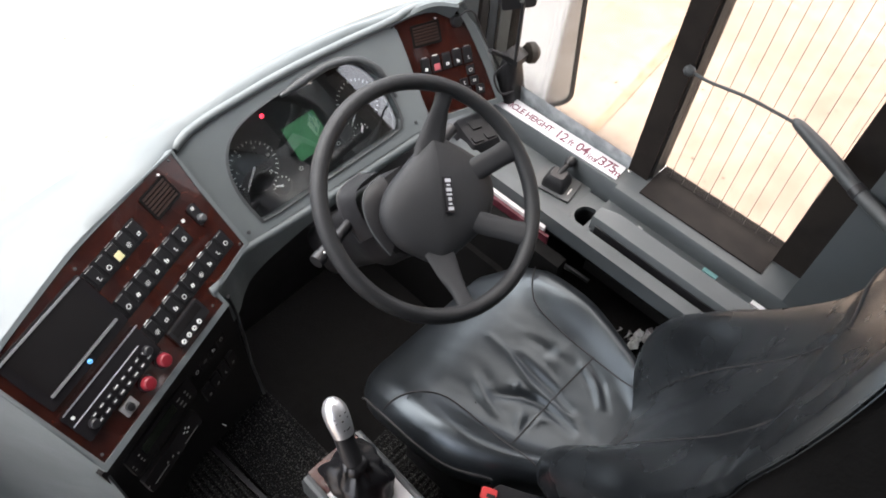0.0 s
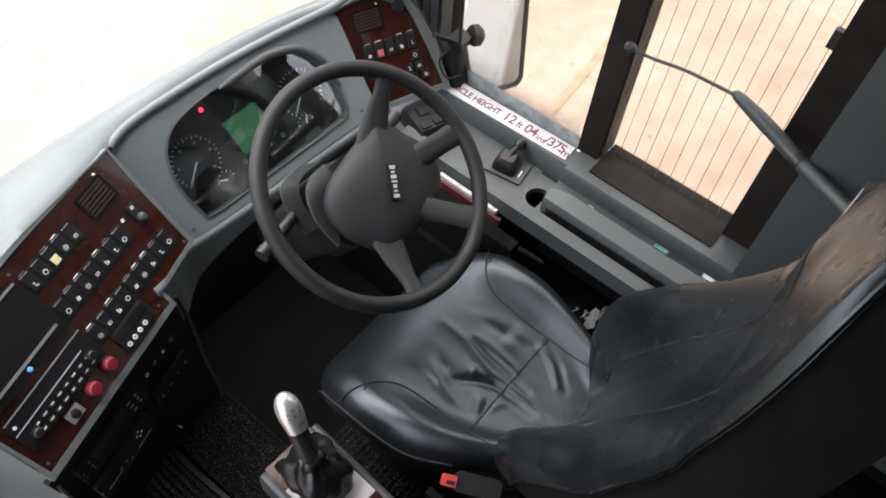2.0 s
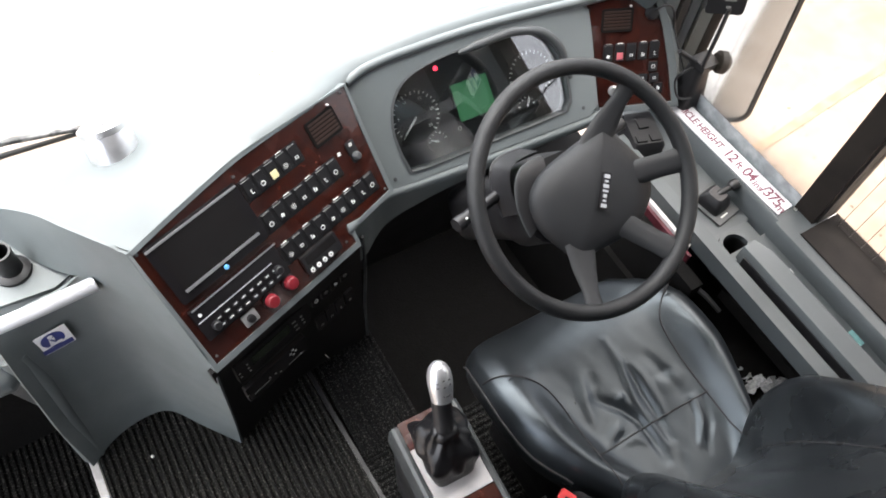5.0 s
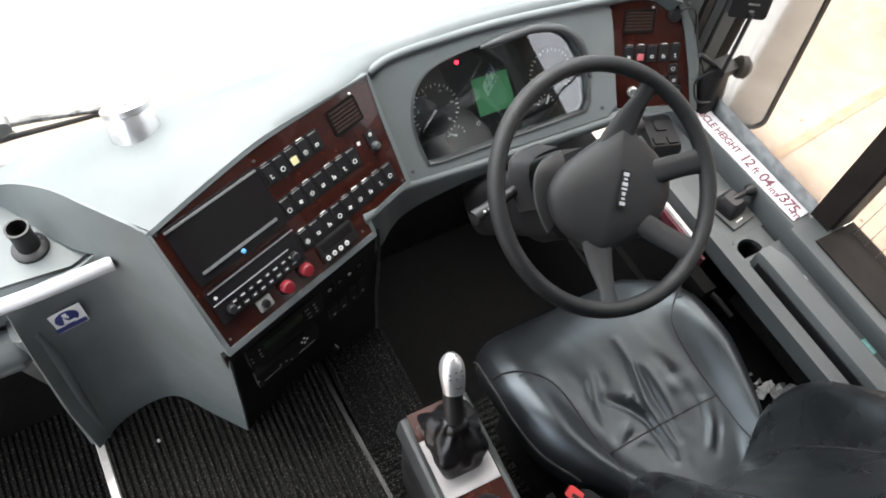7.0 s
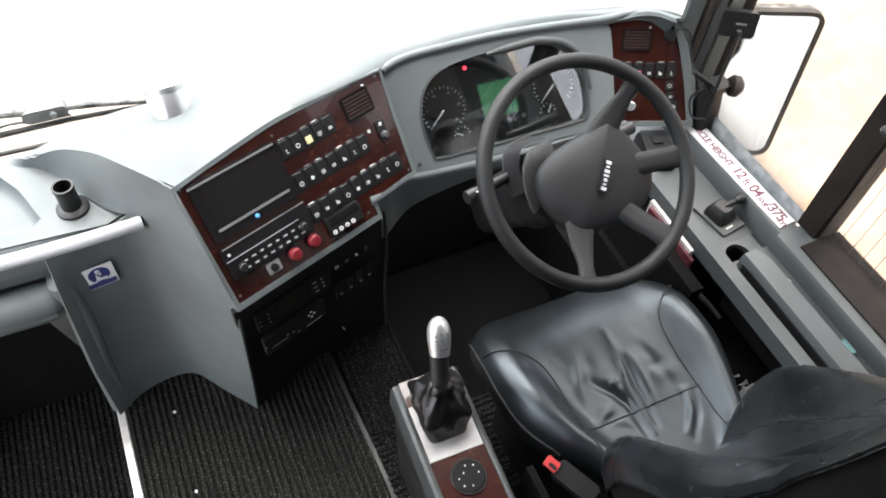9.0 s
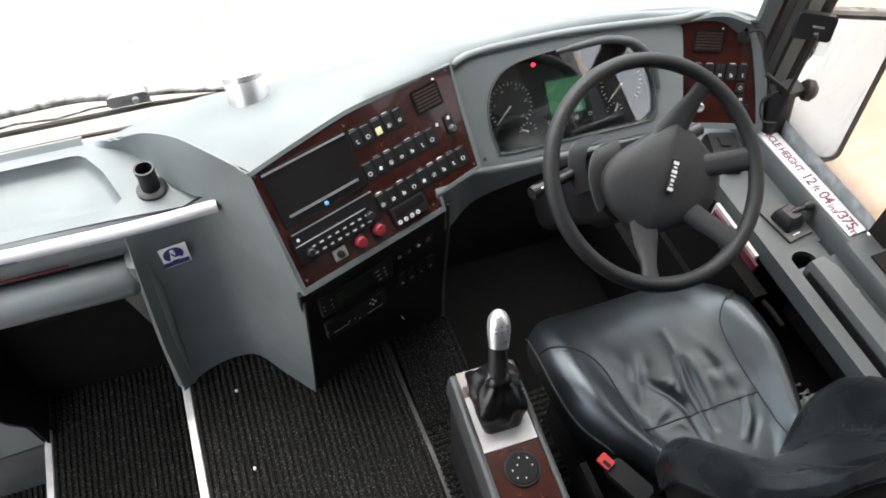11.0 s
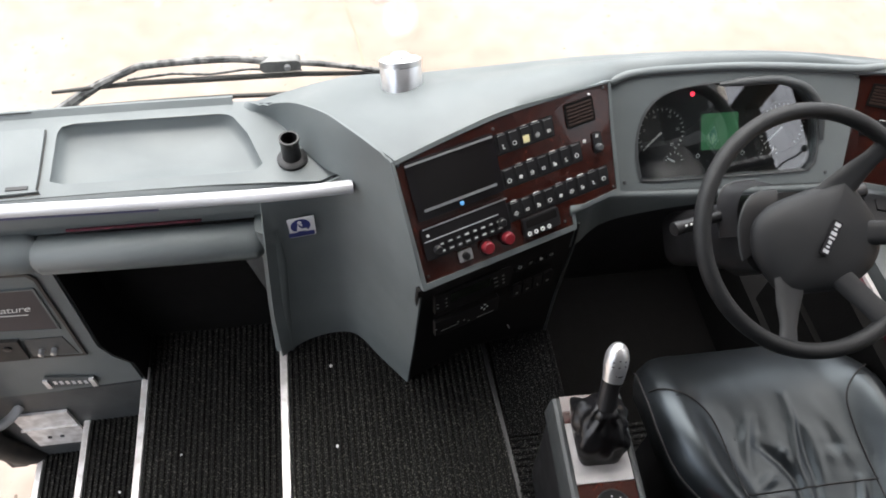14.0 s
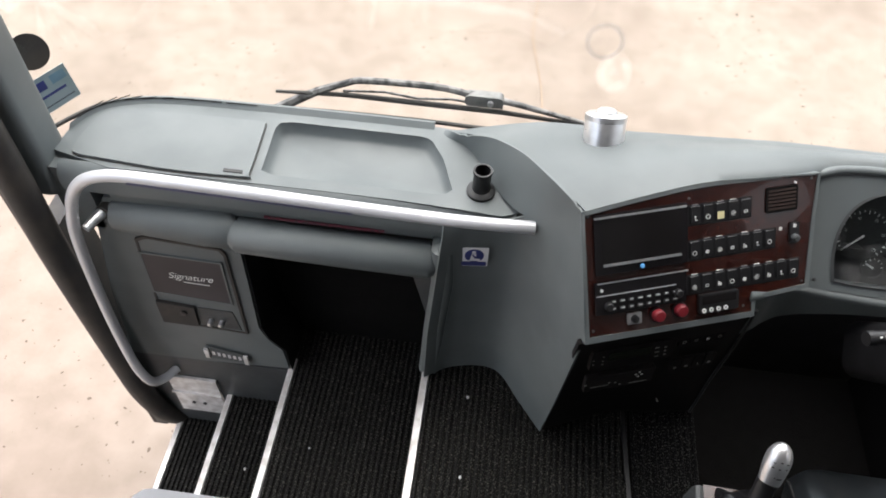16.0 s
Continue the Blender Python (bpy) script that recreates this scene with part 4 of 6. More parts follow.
part("tray", sheet([[(x, y, 0.558) for x, y in inn], [(tray_c.x + (x - tray_c.x) * 0.97, tray_c.y + (y - tray_c.y) * 0.95, 0.537) for x, y in inn],
                    [(tray_c.x + (x - tray_c.x) * 0.9, tray_c.y + (y - tray_c.y) * 0.86, 0.531) for x, y in inn], [(tray_c.x + (x - tray_c.x) * 0.002, tray_c.y + (y - tray_c.y) * 0.002, 0.531) for x, y in inn]], closed=True), GREY, shelf, "shallow open tray", smooth=60)
lid = [Vector(p).to_2d() for p in curve([(-0.386, 0.084, 0), (-0.394, 0.079, 0), (-0.55, 0.076, 0), (-0.70, 0.086, 0), (-0.758, 0.092, 0), (-0.770, 0.11, 0), (-0.768, 0.15, 0), (-0.757, 0.20, 0), (-0.728, 0.23, 0), (-0.61, 0.243, 0), (-0.43, 0.247, 0), (-0.400, 0.246, 0), (-0.393, 0.240, 0), (-0.390, 0.19, 0), (-0.387, 0.13, 0), (-0.386, 0.084, 0)], 5)][:-1]
part("bin_lid", slab(lid, 0.558, 0.569), GREY, shelf, "grey flat bin lid with a dark joint", bevel=0.003)
part("lid_joint", slab([((x + 0.56) * 1.014 - 0.56, (y - 0.175) * 1.03 + 0.175) for x, y in lid], 0.556, 0.5628), RUBBER, shelf)
part("lid_latch", box(-0.44, -0.40, 0.086, 0.094, 0.562, 0.571), BLACK, shelf, bevel=0.002)
back = [Vector((p.x, p.y, 0.56)) for p in (Vector((*q, 0)) for q in outer) if p.y > 0.16 and p.x < 0.0]
back.sort(key=lambda p: p.x)
part("windscreen_edge", thicken(sheet([[p + Vector((0, -0.012, 0.0)) for p in back], [p + Vector((0, 0.002, 0.012)) for p in back], [p + Vector((0, 0.014, 0.006)) for p in back]]), 0.004), GREY, shelf, "grey edge strip along the windscreen")
for k in range(9):
    i = 2 + k * max(1, (len(back) - 4) // 9)
    a, b = back[i], back[i].lerp(back[i + 1], 1.0) if i + 1 < len(back) else back[i]
    d = (b - a).normalized() * 0.07
    part("demist_slot", tube([a + Vector((0, -0.002, 0.0115)), a + d * 0.5 + Vector((0, -0.002, 0.0118)), a + d + Vector((0, -0.002, 0.0115))], 0.0010, 6), VOID, shelf)
part("front_edge", thicken(sheet([[(x, y + dy, z) for x in (0.172, 0.0, -0.2, -0.6, -0.79)] for y, z, dy in ((0.078, 0.5610, 0), (0.070, 0.5605, 0), (0.060, 0.554, 0), (0.050, 0.540, 0), (0.046, 0.50, 0))]), 0.004), GREY, shelf, "sloping front edge", smooth=60)

fascia = thing("entrance_fascia", (-0.4, 0.06, 0.0), "grey moulded fascia beside the entrance steps", "fascia")
part("corner_filler", box(-0.825, -0.745, 0.062, 0.13, 0.36, 0.548), GREY, fascia, bevel=0.01, segs=3)
part("upper_band", box(-0.70, 0.03, 0.06, 0.12, 0.462, 0.535), GREY, fascia, bevel=0.004)
pf = [(-0.46, 0.46), (-0.425, 0.455), (-0.43, 0.36), (-0.44, 0.34), (-0.45, 0.0), (-0.43, -0.06), (-0.40, -0.10), (-0.395, -0.2), (-0.60, -0.215), (-0.86, -0.22), (-0.82, 0.1), (-0.76, 0.40), (-0.72, 0.47), (-0.60, 0.47)]
part("pod", solid([[(x, y, z) for x, z in pf] for y in (0.062, 0.30)]), GREY, fascia, "grey pod with a recessed name panel", bevel=0.012, segs=3)
part("pod_brow", tube([(-0.73, 0.085, 0.415), (-0.70, 0.07, 0.418), (-0.5, 0.060, 0.42), (-0.435, 0.060, 0.42), (-0.430, 0.063, 0.42)], [0.02, 0.045, 0.05, 0.05, 0.044], 18), GREY, fascia)
MF = axes((-0.59, 0.0605, 0.165), (1, 0, 0), (0, -1, 0))
quad = [(-0.121, -0.176), (0.108, -0.194), (0.115, 0.152), (0.105, 0.171), (-0.071, 0.186), (-0.097, 0.172)]
qi = [(x * 0.94, y * 0.96) for x, y in quad]
# black ring stands in for the shadow lines of the groove
panel = part("name_panel", ring_plate(quad, qi, -0.01, 0.004), RUBBER, fascia, "panel with a recessed name plate, groove shadow painted as a dark ring", MF, bevel=0.002)
part("panel_plate", slab(qi, -0.012, 0.0025), GREY, panel, "", MF)
plq = [(-0.105, -0.034), (0.089, -0.050), (0.094, 0.116), (-0.096, 0.122)]
part("name_plate", slab(plq, 0.0025, 0.006), material("name_plate_film", (0.026, 0.023, 0.027), 0.55, second=(0.036, 0.031, 0.036), scale=6), panel, "dark glossy name plate", MF, bevel=0.001)
lettering("Signature", 0.034, PRINT, panel, at(MF, 0.005, 0.045, 0.0066), slant=0.35, spread=0.9, bold=-0.0004)
part("underline", slab([(-0.015, 0.022), (0.05, 0.019), (0.05, 0.0215), (-0.015, 0.0245)], 0.006, 0.0068), PRINT, panel, "", MF)
part("plate_rim", ring_plate([(x * 1.05, (y - 0.05) * 1.06 + 0.05) for x, y in plq], plq, 0.0025, 0.007), GREY, panel, "", MF)
part("ash_box", slab([(-0.115, -0.170), (-0.019, -0.172), (-0.014, -0.085), (-0.112, -0.075)], 0.0025, 0.012), RUBBER, panel, "small brown-black lidded box", MF, bevel=0.003)
part("box_knob", lathe([(0.009, 0.012), (0.009, 0.016), (0.006, 0.017)], 14), BLACK, panel, "", at(MF, -0.045, -0.11))
part("peg_recess", slab([(-0.012, -0.172), (0.093, -0.178), (0.083, -0.093), (-0.009, -0.090)], 0.0025, 0.0045), DARKGREY, panel, "", MF, bevel=0.001)
for x in (0.018, 0.047):
    part("peg", lathe([(0.007, 0.0025), (0.007, 0.02), (0.004, 0.022)], 12), SILVER, panel, "", at(MF, x, -0.145))
clip = part("clip_plate", slab([(-0.038, -0.345), (0.080, -0.350), (0.088, -0.310), (-0.028, -0.284)], 0.002, 0.006), SIDEGREY, fascia, "small silver clip plate", MF, bevel=0.001)
for k in range(6):
    plate("clip_mark", 0.008, 0.018, 0.001, -0.012 + 0.0145 * k, -0.318 - 0.0025 * k, 0.006, 0.0068, PALE if k % 2 else ALU, clip, MF)
for x, dy in ((-0.030, 0.010), (0.080, -0.003)):
    part("clip_ear", box(x - 0.006, x + 0.006, -0.348 + dy, -0.306 + dy, 0.005, 0.012), ALU, clip, "", MF, bevel=0.002)
kick = thing("kick_plate", (-0.7, 0.06, -0.4), "scratched aluminium kick plate beside the lowest step", "kick plate")
part("plate", box(-0.785, -0.635, 0.054, 0.062, -0.545, -0.330), ALU, kick, bevel=0.001)
part("plate_fold", box(-0.79, -0.635, 0.048, 0.0545, -0.425, -0.418), ALU, kick)
for x in (-0.735, -0.70):
    part("screw_hole", lathe([(0.006, 0), (0.006, 0.003)], 10), BLACK, kick, "", axes((x, 0.0535, -0.485), (1, 0, 0), (0, -1, 0)))
tagged(part("step_lining", box(-0.92, 0.0, 0.064, 0.30, -0.70, -0.22), DARKGREY), "dark grey lining at the front of the step well", "lining", kind="structure")

roll = thing("crew_seat", (-0.2, 0.07, 0.35), "folded grey crew seat roll under the handrail", "folding seat")
part("seat_roll", tube([(-0.425, 0.046, 0.423), (-0.419, 0.040, 0.423), (-0.2, 0.038, 0.419), (0.001, 0.038, 0.416), (0.007, 0.044, 0.416)], [0.034, 0.041, 0.041, 0.041, 0.034], 22), GREY, roll, "grey padded roll")
STITCH = material("red_cord", (0.2, 0.02, 0.045), 0.7, second=(0.04, 0.02, 0.025), scale=300, amount=0.3, bump=0.5)
part("red_cord", tube([(-0.36, 0.0575, 0.472), (-0.1, 0.0575, 0.470)], 0.0032, 8), STITCH, roll, "thin red braided cord")
part("post", solid([[(x + dx, y + dy, z) for dx, dy in rounded(0.05, w, 0.018, 3)] for x, y, z, w in ((0.03, 0.055, 0.47, 0.09), (0.032, 0.05, 0.36, 0.09), (0.02, 0.03, 0.2, 0.07), (0.01, 0.015, 0.0, 0.05))]), GREY, fascia, "slim grey post beside the steps")
# the dark inside the opening is painted: lining and back are near-black
part("void_lining", thicken(sheet([[(-0.4345, y, 0.345), (-0.4445, y, 0.0), (-0.43, y, -0.05), (-0.392, y, -0.105), (-0.388, y, -0.21)] for y in (0.063, 0.295)]), 0.003), VOID, fascia, "near-black lining of the opening, shade put into its colour")
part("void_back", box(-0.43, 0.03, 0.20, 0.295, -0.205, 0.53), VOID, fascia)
part("gusset", solid([[(-0.004, 0.05, 0.36), (-0.05, 0.07, 0.35), (-0.03, 0.07, 0.26), (-0.004, 0.05, 0.18)], [(0.02, 0.05, 0.36), (-0.05, 0.1, 0.35), (-0.03, 0.1, 0.26), (0.02, 0.05, 0.18)]]), DARKGREY, fascia)

# handrail
rail = thing("handrail", (-0.3, 0.015, 0.573), "silver tubular handrail with a bend down the doorway", "handrail")
rp = [(0.208, 0.018, 0.585), (0.1, 0.012, 0.586), (-0.01, 0.01, 0.588), (-0.2, 0.008, 0.595), (-0.4, 0.008, 0.602), (-0.58, 0.008, 0.607), (-0.65, 0.008, 0.602), (-0.70, 0.006, 0.582), (-0.735, 0.004, 0.54), (-0.757, 0.0, 0.48),
      (-0.775, -0.002, 0.40), (-0.79, -0.005, 0.25), (-0.802, -0.008, 0.05), (-0.806, -0.01, -0.12), (-0.802, -0.008, -0.21), (-0.788, 0.0, -0.268), (-0.765, 0.03, -0.288), (-0.745, 0.065, -0.29)]
part("rail_tube", tube(curve(rp, 6), 0.0130, 16), PALE, rail, "silver painted tube")
part("rail_strip", tube([(-0.60, -0.0033, 0.6005), (-0.4, -0.0033, 0.5955), (-0.15, -0.0028, 0.5870)], 0.0034, 8), material("rail_dark_blue", (0.04, 0.04, 0.09), 0.5, scale=40), rail, "thin dark blue strip low on the tube")
part("rail_bracket", tube([(-0.745, 0.0, 0.43), (-0.735, 0.03, 0.432), (-0.72, 0.065, 0.434)], [0.010, 0.012, 0.014], 12), SILVER, rail)
part("bracket_collar", tube([(-0.722, 0.045, 0.434), (-0.715, 0.07, 0.435)], 0.02, 14), RUBBER, rail)

# sticker, socket and beacon puck
MS = axes((0.095, 0.0385, 0.452), (1, 0.12, 0), (0.12, -1, 0.03)) @ Matrix.Scale(1.4, 4)
stk = thing("safety_sticker", (0.095, 0.04, 0.45), "small blue and white square safety sticker on the console", "sticker")
plate("sticker_base", 0.042, 0.042, 0.001, 0, 0, 0.004, 0.0052, WHITE, stk, MS)
plate("sticker_band", 0.038, 0.009, 0.0005, 0, -0.015, 0.0052, 0.0058, BLUEINK, stk, MS)
part("sticker_disc", lathe([(0.0145, 0.0052), (0.0145, 0.0057)], 20), BLUEINK, stk, "", at(MS, 0, 0.004))
part("sticker_mark", lathe([(0.0032, 0.0057), (0.0032, 0.0062)], 12), WHITE, stk, "", at(MS, -0.001, 0.012))
part("sticker_mark", slab([(-0.0065, -0.006), (0.009, -0.006), (0.009, -0.003), (0.0015, -0.002), (0.003, 0.008), (-0.004, 0.008)], 0.0057, 0.0062), WHITE, stk, "", MS)
part("sticker_mark", slab([(-0.0035, 0.006), (-0.0015, 0.0075), (0.0035, -0.001), (0.0015, -0.0025)], 0.0062, 0.0066), BLUEINK, stk, "", MS)
part("sticker_mark", slab([(-0.009, -0.0075), (0.010, -0.0075), (0.010, -0.0065), (-0.009, -0.0065)], 0.0057, 0.0062), WHITE, stk, "", MS)
sock = thing("cup_socket", (0.094, 0.125, 0.56), "black plastic socket tube standing on the dash shelf", "socket")
part("flange", lathe([(0.03, 0.562), (0.03, 0.568), (0.022, 0.573)], 22), BLACK, sock, "", Matrix.Translation((0.094, 0.118, 0)))
part("tube", lathe([(0.019, 0.57), (0.018, 0.615), (0.0195, 0.617), (0.0195, 0.625), (0.016, 0.625), (0.016, 0.585)], 22), BLACK, sock, "", Matrix.Translation((0.094, 0.118, 0)))
puck = thing("dash_puck", (0.320, 0.182, 0.70), "round satin silver puck on the dash top", "puck")
MPK = axes((0.320, 0.178, 0.698), (1, 0, 0), (-0.03, 0.50, 0.86)) @ Matrix.Diagonal((1.18, 1.18, 0.92, 1))
part("puck_body", lathe([(0.034, -0.02), (0.034, 0.03), (0.033, 0.032), (0.0345, 0.033), (0.0345, 0.044), (0.031, 0.047), (0.018, 0.048)], 36), SILVER, puck, "", MPK)
part("puck_cap", lathe([(0.018, 0.046), (0.017, 0.053), (0.012, 0.058), (0.002, 0.060)], 24), SILVER, puck, "", MPK)

# ---- steering wheel ----
NW = Vector((0.017, -0.575, 0.818)).normalized()
MW = axes((0.9575, -0.2793, 0.729), (1, 0, 0), NW)
wheel = thing("steering_wheel", MW.translation, "black four-spoke coach steering wheel, turned a little", "steering wheel")
R, r0 = 0.1995, 0.0138
bm = bmesh.new()
rings = []
for i in range(72):
    a = 2 * math.pi * i / 72
    rings.append([bm.verts.new(((R + r0 * math.cos(b)) * math.cos(a), (R + r0 * math.cos(b)) * math.sin(a), r0 * 1.1 * math.sin(b))) for b in (2 * math.pi * j / 14 for j in range(14))])
for i in range(72):
    for j in range(14):
        bm.faces.new((rings[i][j], rings[(i + 1) % 72][j], rings[(i + 1) % 72][(j + 1) % 14], rings[i][(j + 1) % 14]))
part("rim", bm, WHEELSKIN, wheel, "black grained rim", MW)
for deg, w0, w1 in ((43, 0.034, 0.017), (-6, 0.026, 0.022), (-54, 0.026, 0.022), (-110, 0.034, 0.017)):
    a = radians(deg)
    d, s = Vector((math.cos(a), math.sin(a), 0)), Vector((-math.sin(a), math.cos(a), 0))
    rows = []
    for t, w, z in ((0.05, w0 * 0.85, -0.040), (0.09, w0 * 0.85, -0.037), (0.13, (w0 + w1) / 2 * 0.88, -0.027), (0.165, w1 * 0.92, -0.013), (0.186, w1 * 1.0, -0.004)):
        rows.append([d * t + s * (w * x) + Vector((0, 0, z + 0.0075 * y)) for x, y in ((1, 0), (0.8, 0.8), (0.3, 1), (-0.3, 1), (-0.8, 0.8), (-1, 0), (-0.7, -0.9), (0.7, -0.9))])
    part("spoke", solid(rows), HUBSKIN, wheel, "", MW, smooth=70)
PAD = curve([(0.088, 0.088, 0), (0.058, 0.078, 0), (0.023, 0.070, 0), (-0.041, 0.05, 0), (-0.076, 0.017, 0), (-0.080, -0.033, 0), (-0.062, -0.075, 0), (-0.038, -0.106, 0), (0.01, -0.108, 0),
             (0.064, -0.107, 0), (0.108, -0.092, 0), (0.142, -0.062, 0), (0.154, -0.018, 0), (0.138, 0.02, 0), (0.118, 0.052, 0), (0.100, 0.076, 0), (0.088, 0.088, 0)], 5)[:-1]
rows = []
for k, z in ((0.90, -0.085), (0.97, -0.065), (1.0, -0.052), (0.99, -0.044), (0.95, -0.037), (0.86, -0.031), (0.72, -0.026), (0.55, -0.0228), (0.35, -0.0205), (0.18, -0.0195), (0.02, -0.019)):
    ring = []
    for p in PAD:
        x, y = 0.03 + (p.x - 0.03) * k, p.y * k
        d = -0.851 * (x - 0.02) + 0.526 * (y + 0.005)
        ring.append((x, y, z + 0.006 - (0.17 if d > 0 else 0.07) * (math.sqrt(d * d + 0.000025) - 0.005)))
    rows.append(ring)
part("hub_pad", solid(rows), HUBSKIN, wheel, "dark grey moulded hub pad with a soft ridge", MW, smooth=60)
MB = at(MW, 0.0345, -0.015, -0.0135) @ pose(0, 0, 0, 0, 0, -122)
badge = plate("badge", 0.062, 0.016, 0.001, 0, 0, -0.002, 0.0035, GLOSSBLACK, wheel, MB, "small black badge with a plain silver mark", 0.0008)
for k in range(7):
    plate("badge_bar", 0.0034 if k % 2 else 0.0060, 0.0105 if k in (0, 2, 3, 6) else 0.0066, 0.0004, -0.0245 + 0.0082 * k, 0, 0.003, 0.0042, SILVER, badge, MB)

column = thing("steering_column", (0.95, -0.1, 0.4), "dark grey steering column shroud with control stalks", "steering column")
ax = -NW
c0 = Vector(MW.translation) + ax * 0.07
rows = []
for t, w, h in ((0.0, 0.075, 0.07), (0.02, 0.075, 0.07), (0.09, 0.075, 0.075), (0.14, 0.065, 0.065), (0.25, 0.06, 0.06), (0.36, 0.06, 0.06)):
    c = c0 + ax * t + Vector((-0.012, 0, 0))
    v = NW.cross(Vector((1, 0, 0))).normalized()
    rows.append([c + Vector((1, 0, 0)) * (px * w / 0.08) + v * (py * h / 0.08) for px, py in rounded(0.16, 0.16, 0.045, 4)])
part("shroud", solid(rows), BLACK, column, smooth=60)
for pts, z in (([(-0.02, 0.0768), (-0.0437, 0.0757), (-0.0678, 0.0679), (-0.0852, 0.0465), (-0.0955, 0.0153), (-0.0964, -0.018), (-0.0931, -0.0419)], -0.072),
               ([(-0.0213, 0.099), (-0.045, 0.0996), (-0.07, 0.0965), (-0.088, 0.0847), (-0.1, 0.0501), (-0.1, 0.0)], -0.132)):
    line = curve([(x, y, z) for x, y in pts], 5)
    part("shroud_cover", sheet([[MW @ p for p in line], [MW @ Vector((p.x * 0.97, p.y * 0.97, z + 0.004)) for p in line], [MW @ Vector((p.x * 0.6 - 0.01, p.y * 0.6, z + 0.006)) for p in line]] if z > -0.1 else
                               [[MW @ p for p in line], [MW @ Vector((p.x * 0.98, p.y * 0.98, z + 0.004)) for p in line], [MW @ Vector((p.x * 0.93, p.y * 0.86, -0.076)) for p in line]]), BLACK, column, "black shroud half", smooth=60)
    part("shroud_edge", tube([MW @ p for p in line], 0.0018, 6), RAILGREY if z > -0.1 else BLACK, column, "worn pale edge of the shroud")
s0, s1 = Vector((0.895, -0.165, 0.645)), Vector((0.768, -0.196, 0.652))
part("stalk", tube([s0, s0.lerp(s1, 0.4), s0.lerp(s1, 0.7), s1], [0.011, 0.010, 0.012, 0.012], 12), BLACK, column, "black control stalk")
part("stalk_end", tube([s0.lerp(s1, 0.94), s0.lerp(s1, 1.05)], [0.0135, 0.0125], 12), BLACK, column)
for k in range(3):
    part("stalk_mark", tube([s0.lerp(s1, 0.72 + 0.08 * k) + Vector((0, -0.006, 0.0105)), s0.lerp(s1, 0.75 + 0.08 * k) + Vector((0, -0.006, 0.0105))], 0.002, 6), PRINT, column)
q0, q1 = Vector((1.04, -0.15, 0.62)), Vector((1.17, -0.13, 0.63))
part("stalk", tube([q0, q0.lerp(q1, 0.5), q1], [0.012, 0.011, 0.014], 12), BLACK, column, "black control stalk")
box_thing = thing("switch_box", (1.33, -0.07, 0.43), "small black switch box with grey keys on the side console", "switch box")
MSB = axes((1.330, -0.072, 0.4305), (0.93, -0.3, 0), (0, 0, 1))
part("housing", solid([[(x, y, z) for x, y in rounded(w, h, 0.008, 3)] for z, w, h in ((0, 0.078, 0.10), (0.03, 0.076, 0.098), (0.042, 0.066, 0.088))]), BLACK, box_thing, "", MSB, smooth=50)
for x, y in ((-0.016, -0.03), (0.016, -0.03), (0.0, 0.012)):
    part("key", slab(rounded(0.024, 0.02 if y < 0 else 0.03, 0.003), 0.038, 0.047), BLACK, box_thing, "", at(MSB, x, y), bevel=0.002)

# ---- driver's seat ----
seat = thing("driver_seat", (0.97, -0.6, 0.0), "black creased leather driver's seat with side bolsters", "driver seat")
CX = 0.97


def plan(table, y):
    """A value read off a table of (y, value) rows, softened."""
    ys, vs = zip(*table)
    return float(np.mean(np.interp([-y - 0.02, -y - 0.01, -y, -y + 0.01, -y + 0.02], [-q for q in ys], vs)))


LEFT = [(-0.29, 0.768), (-0.30, 0.748), (-0.315, 0.740), (-0.35, 0.735), (-0.404, 0.732), (-0.469, 0.734), (-0.54, 0.748), (-0.61, 0.785), (-0.66, 0.826), (-0.74, 0.88)]
RIGHT = [(-0.29, 1.12), (-0.315, 1.162), (-0.345, 1.187), (-0.38, 1.203), (-0.445, 1.213), (-0.517, 1.214), (-0.57, 1.202), (-0.636, 1.179), (-0.675, 1.163), (-0.74, 1.11)]
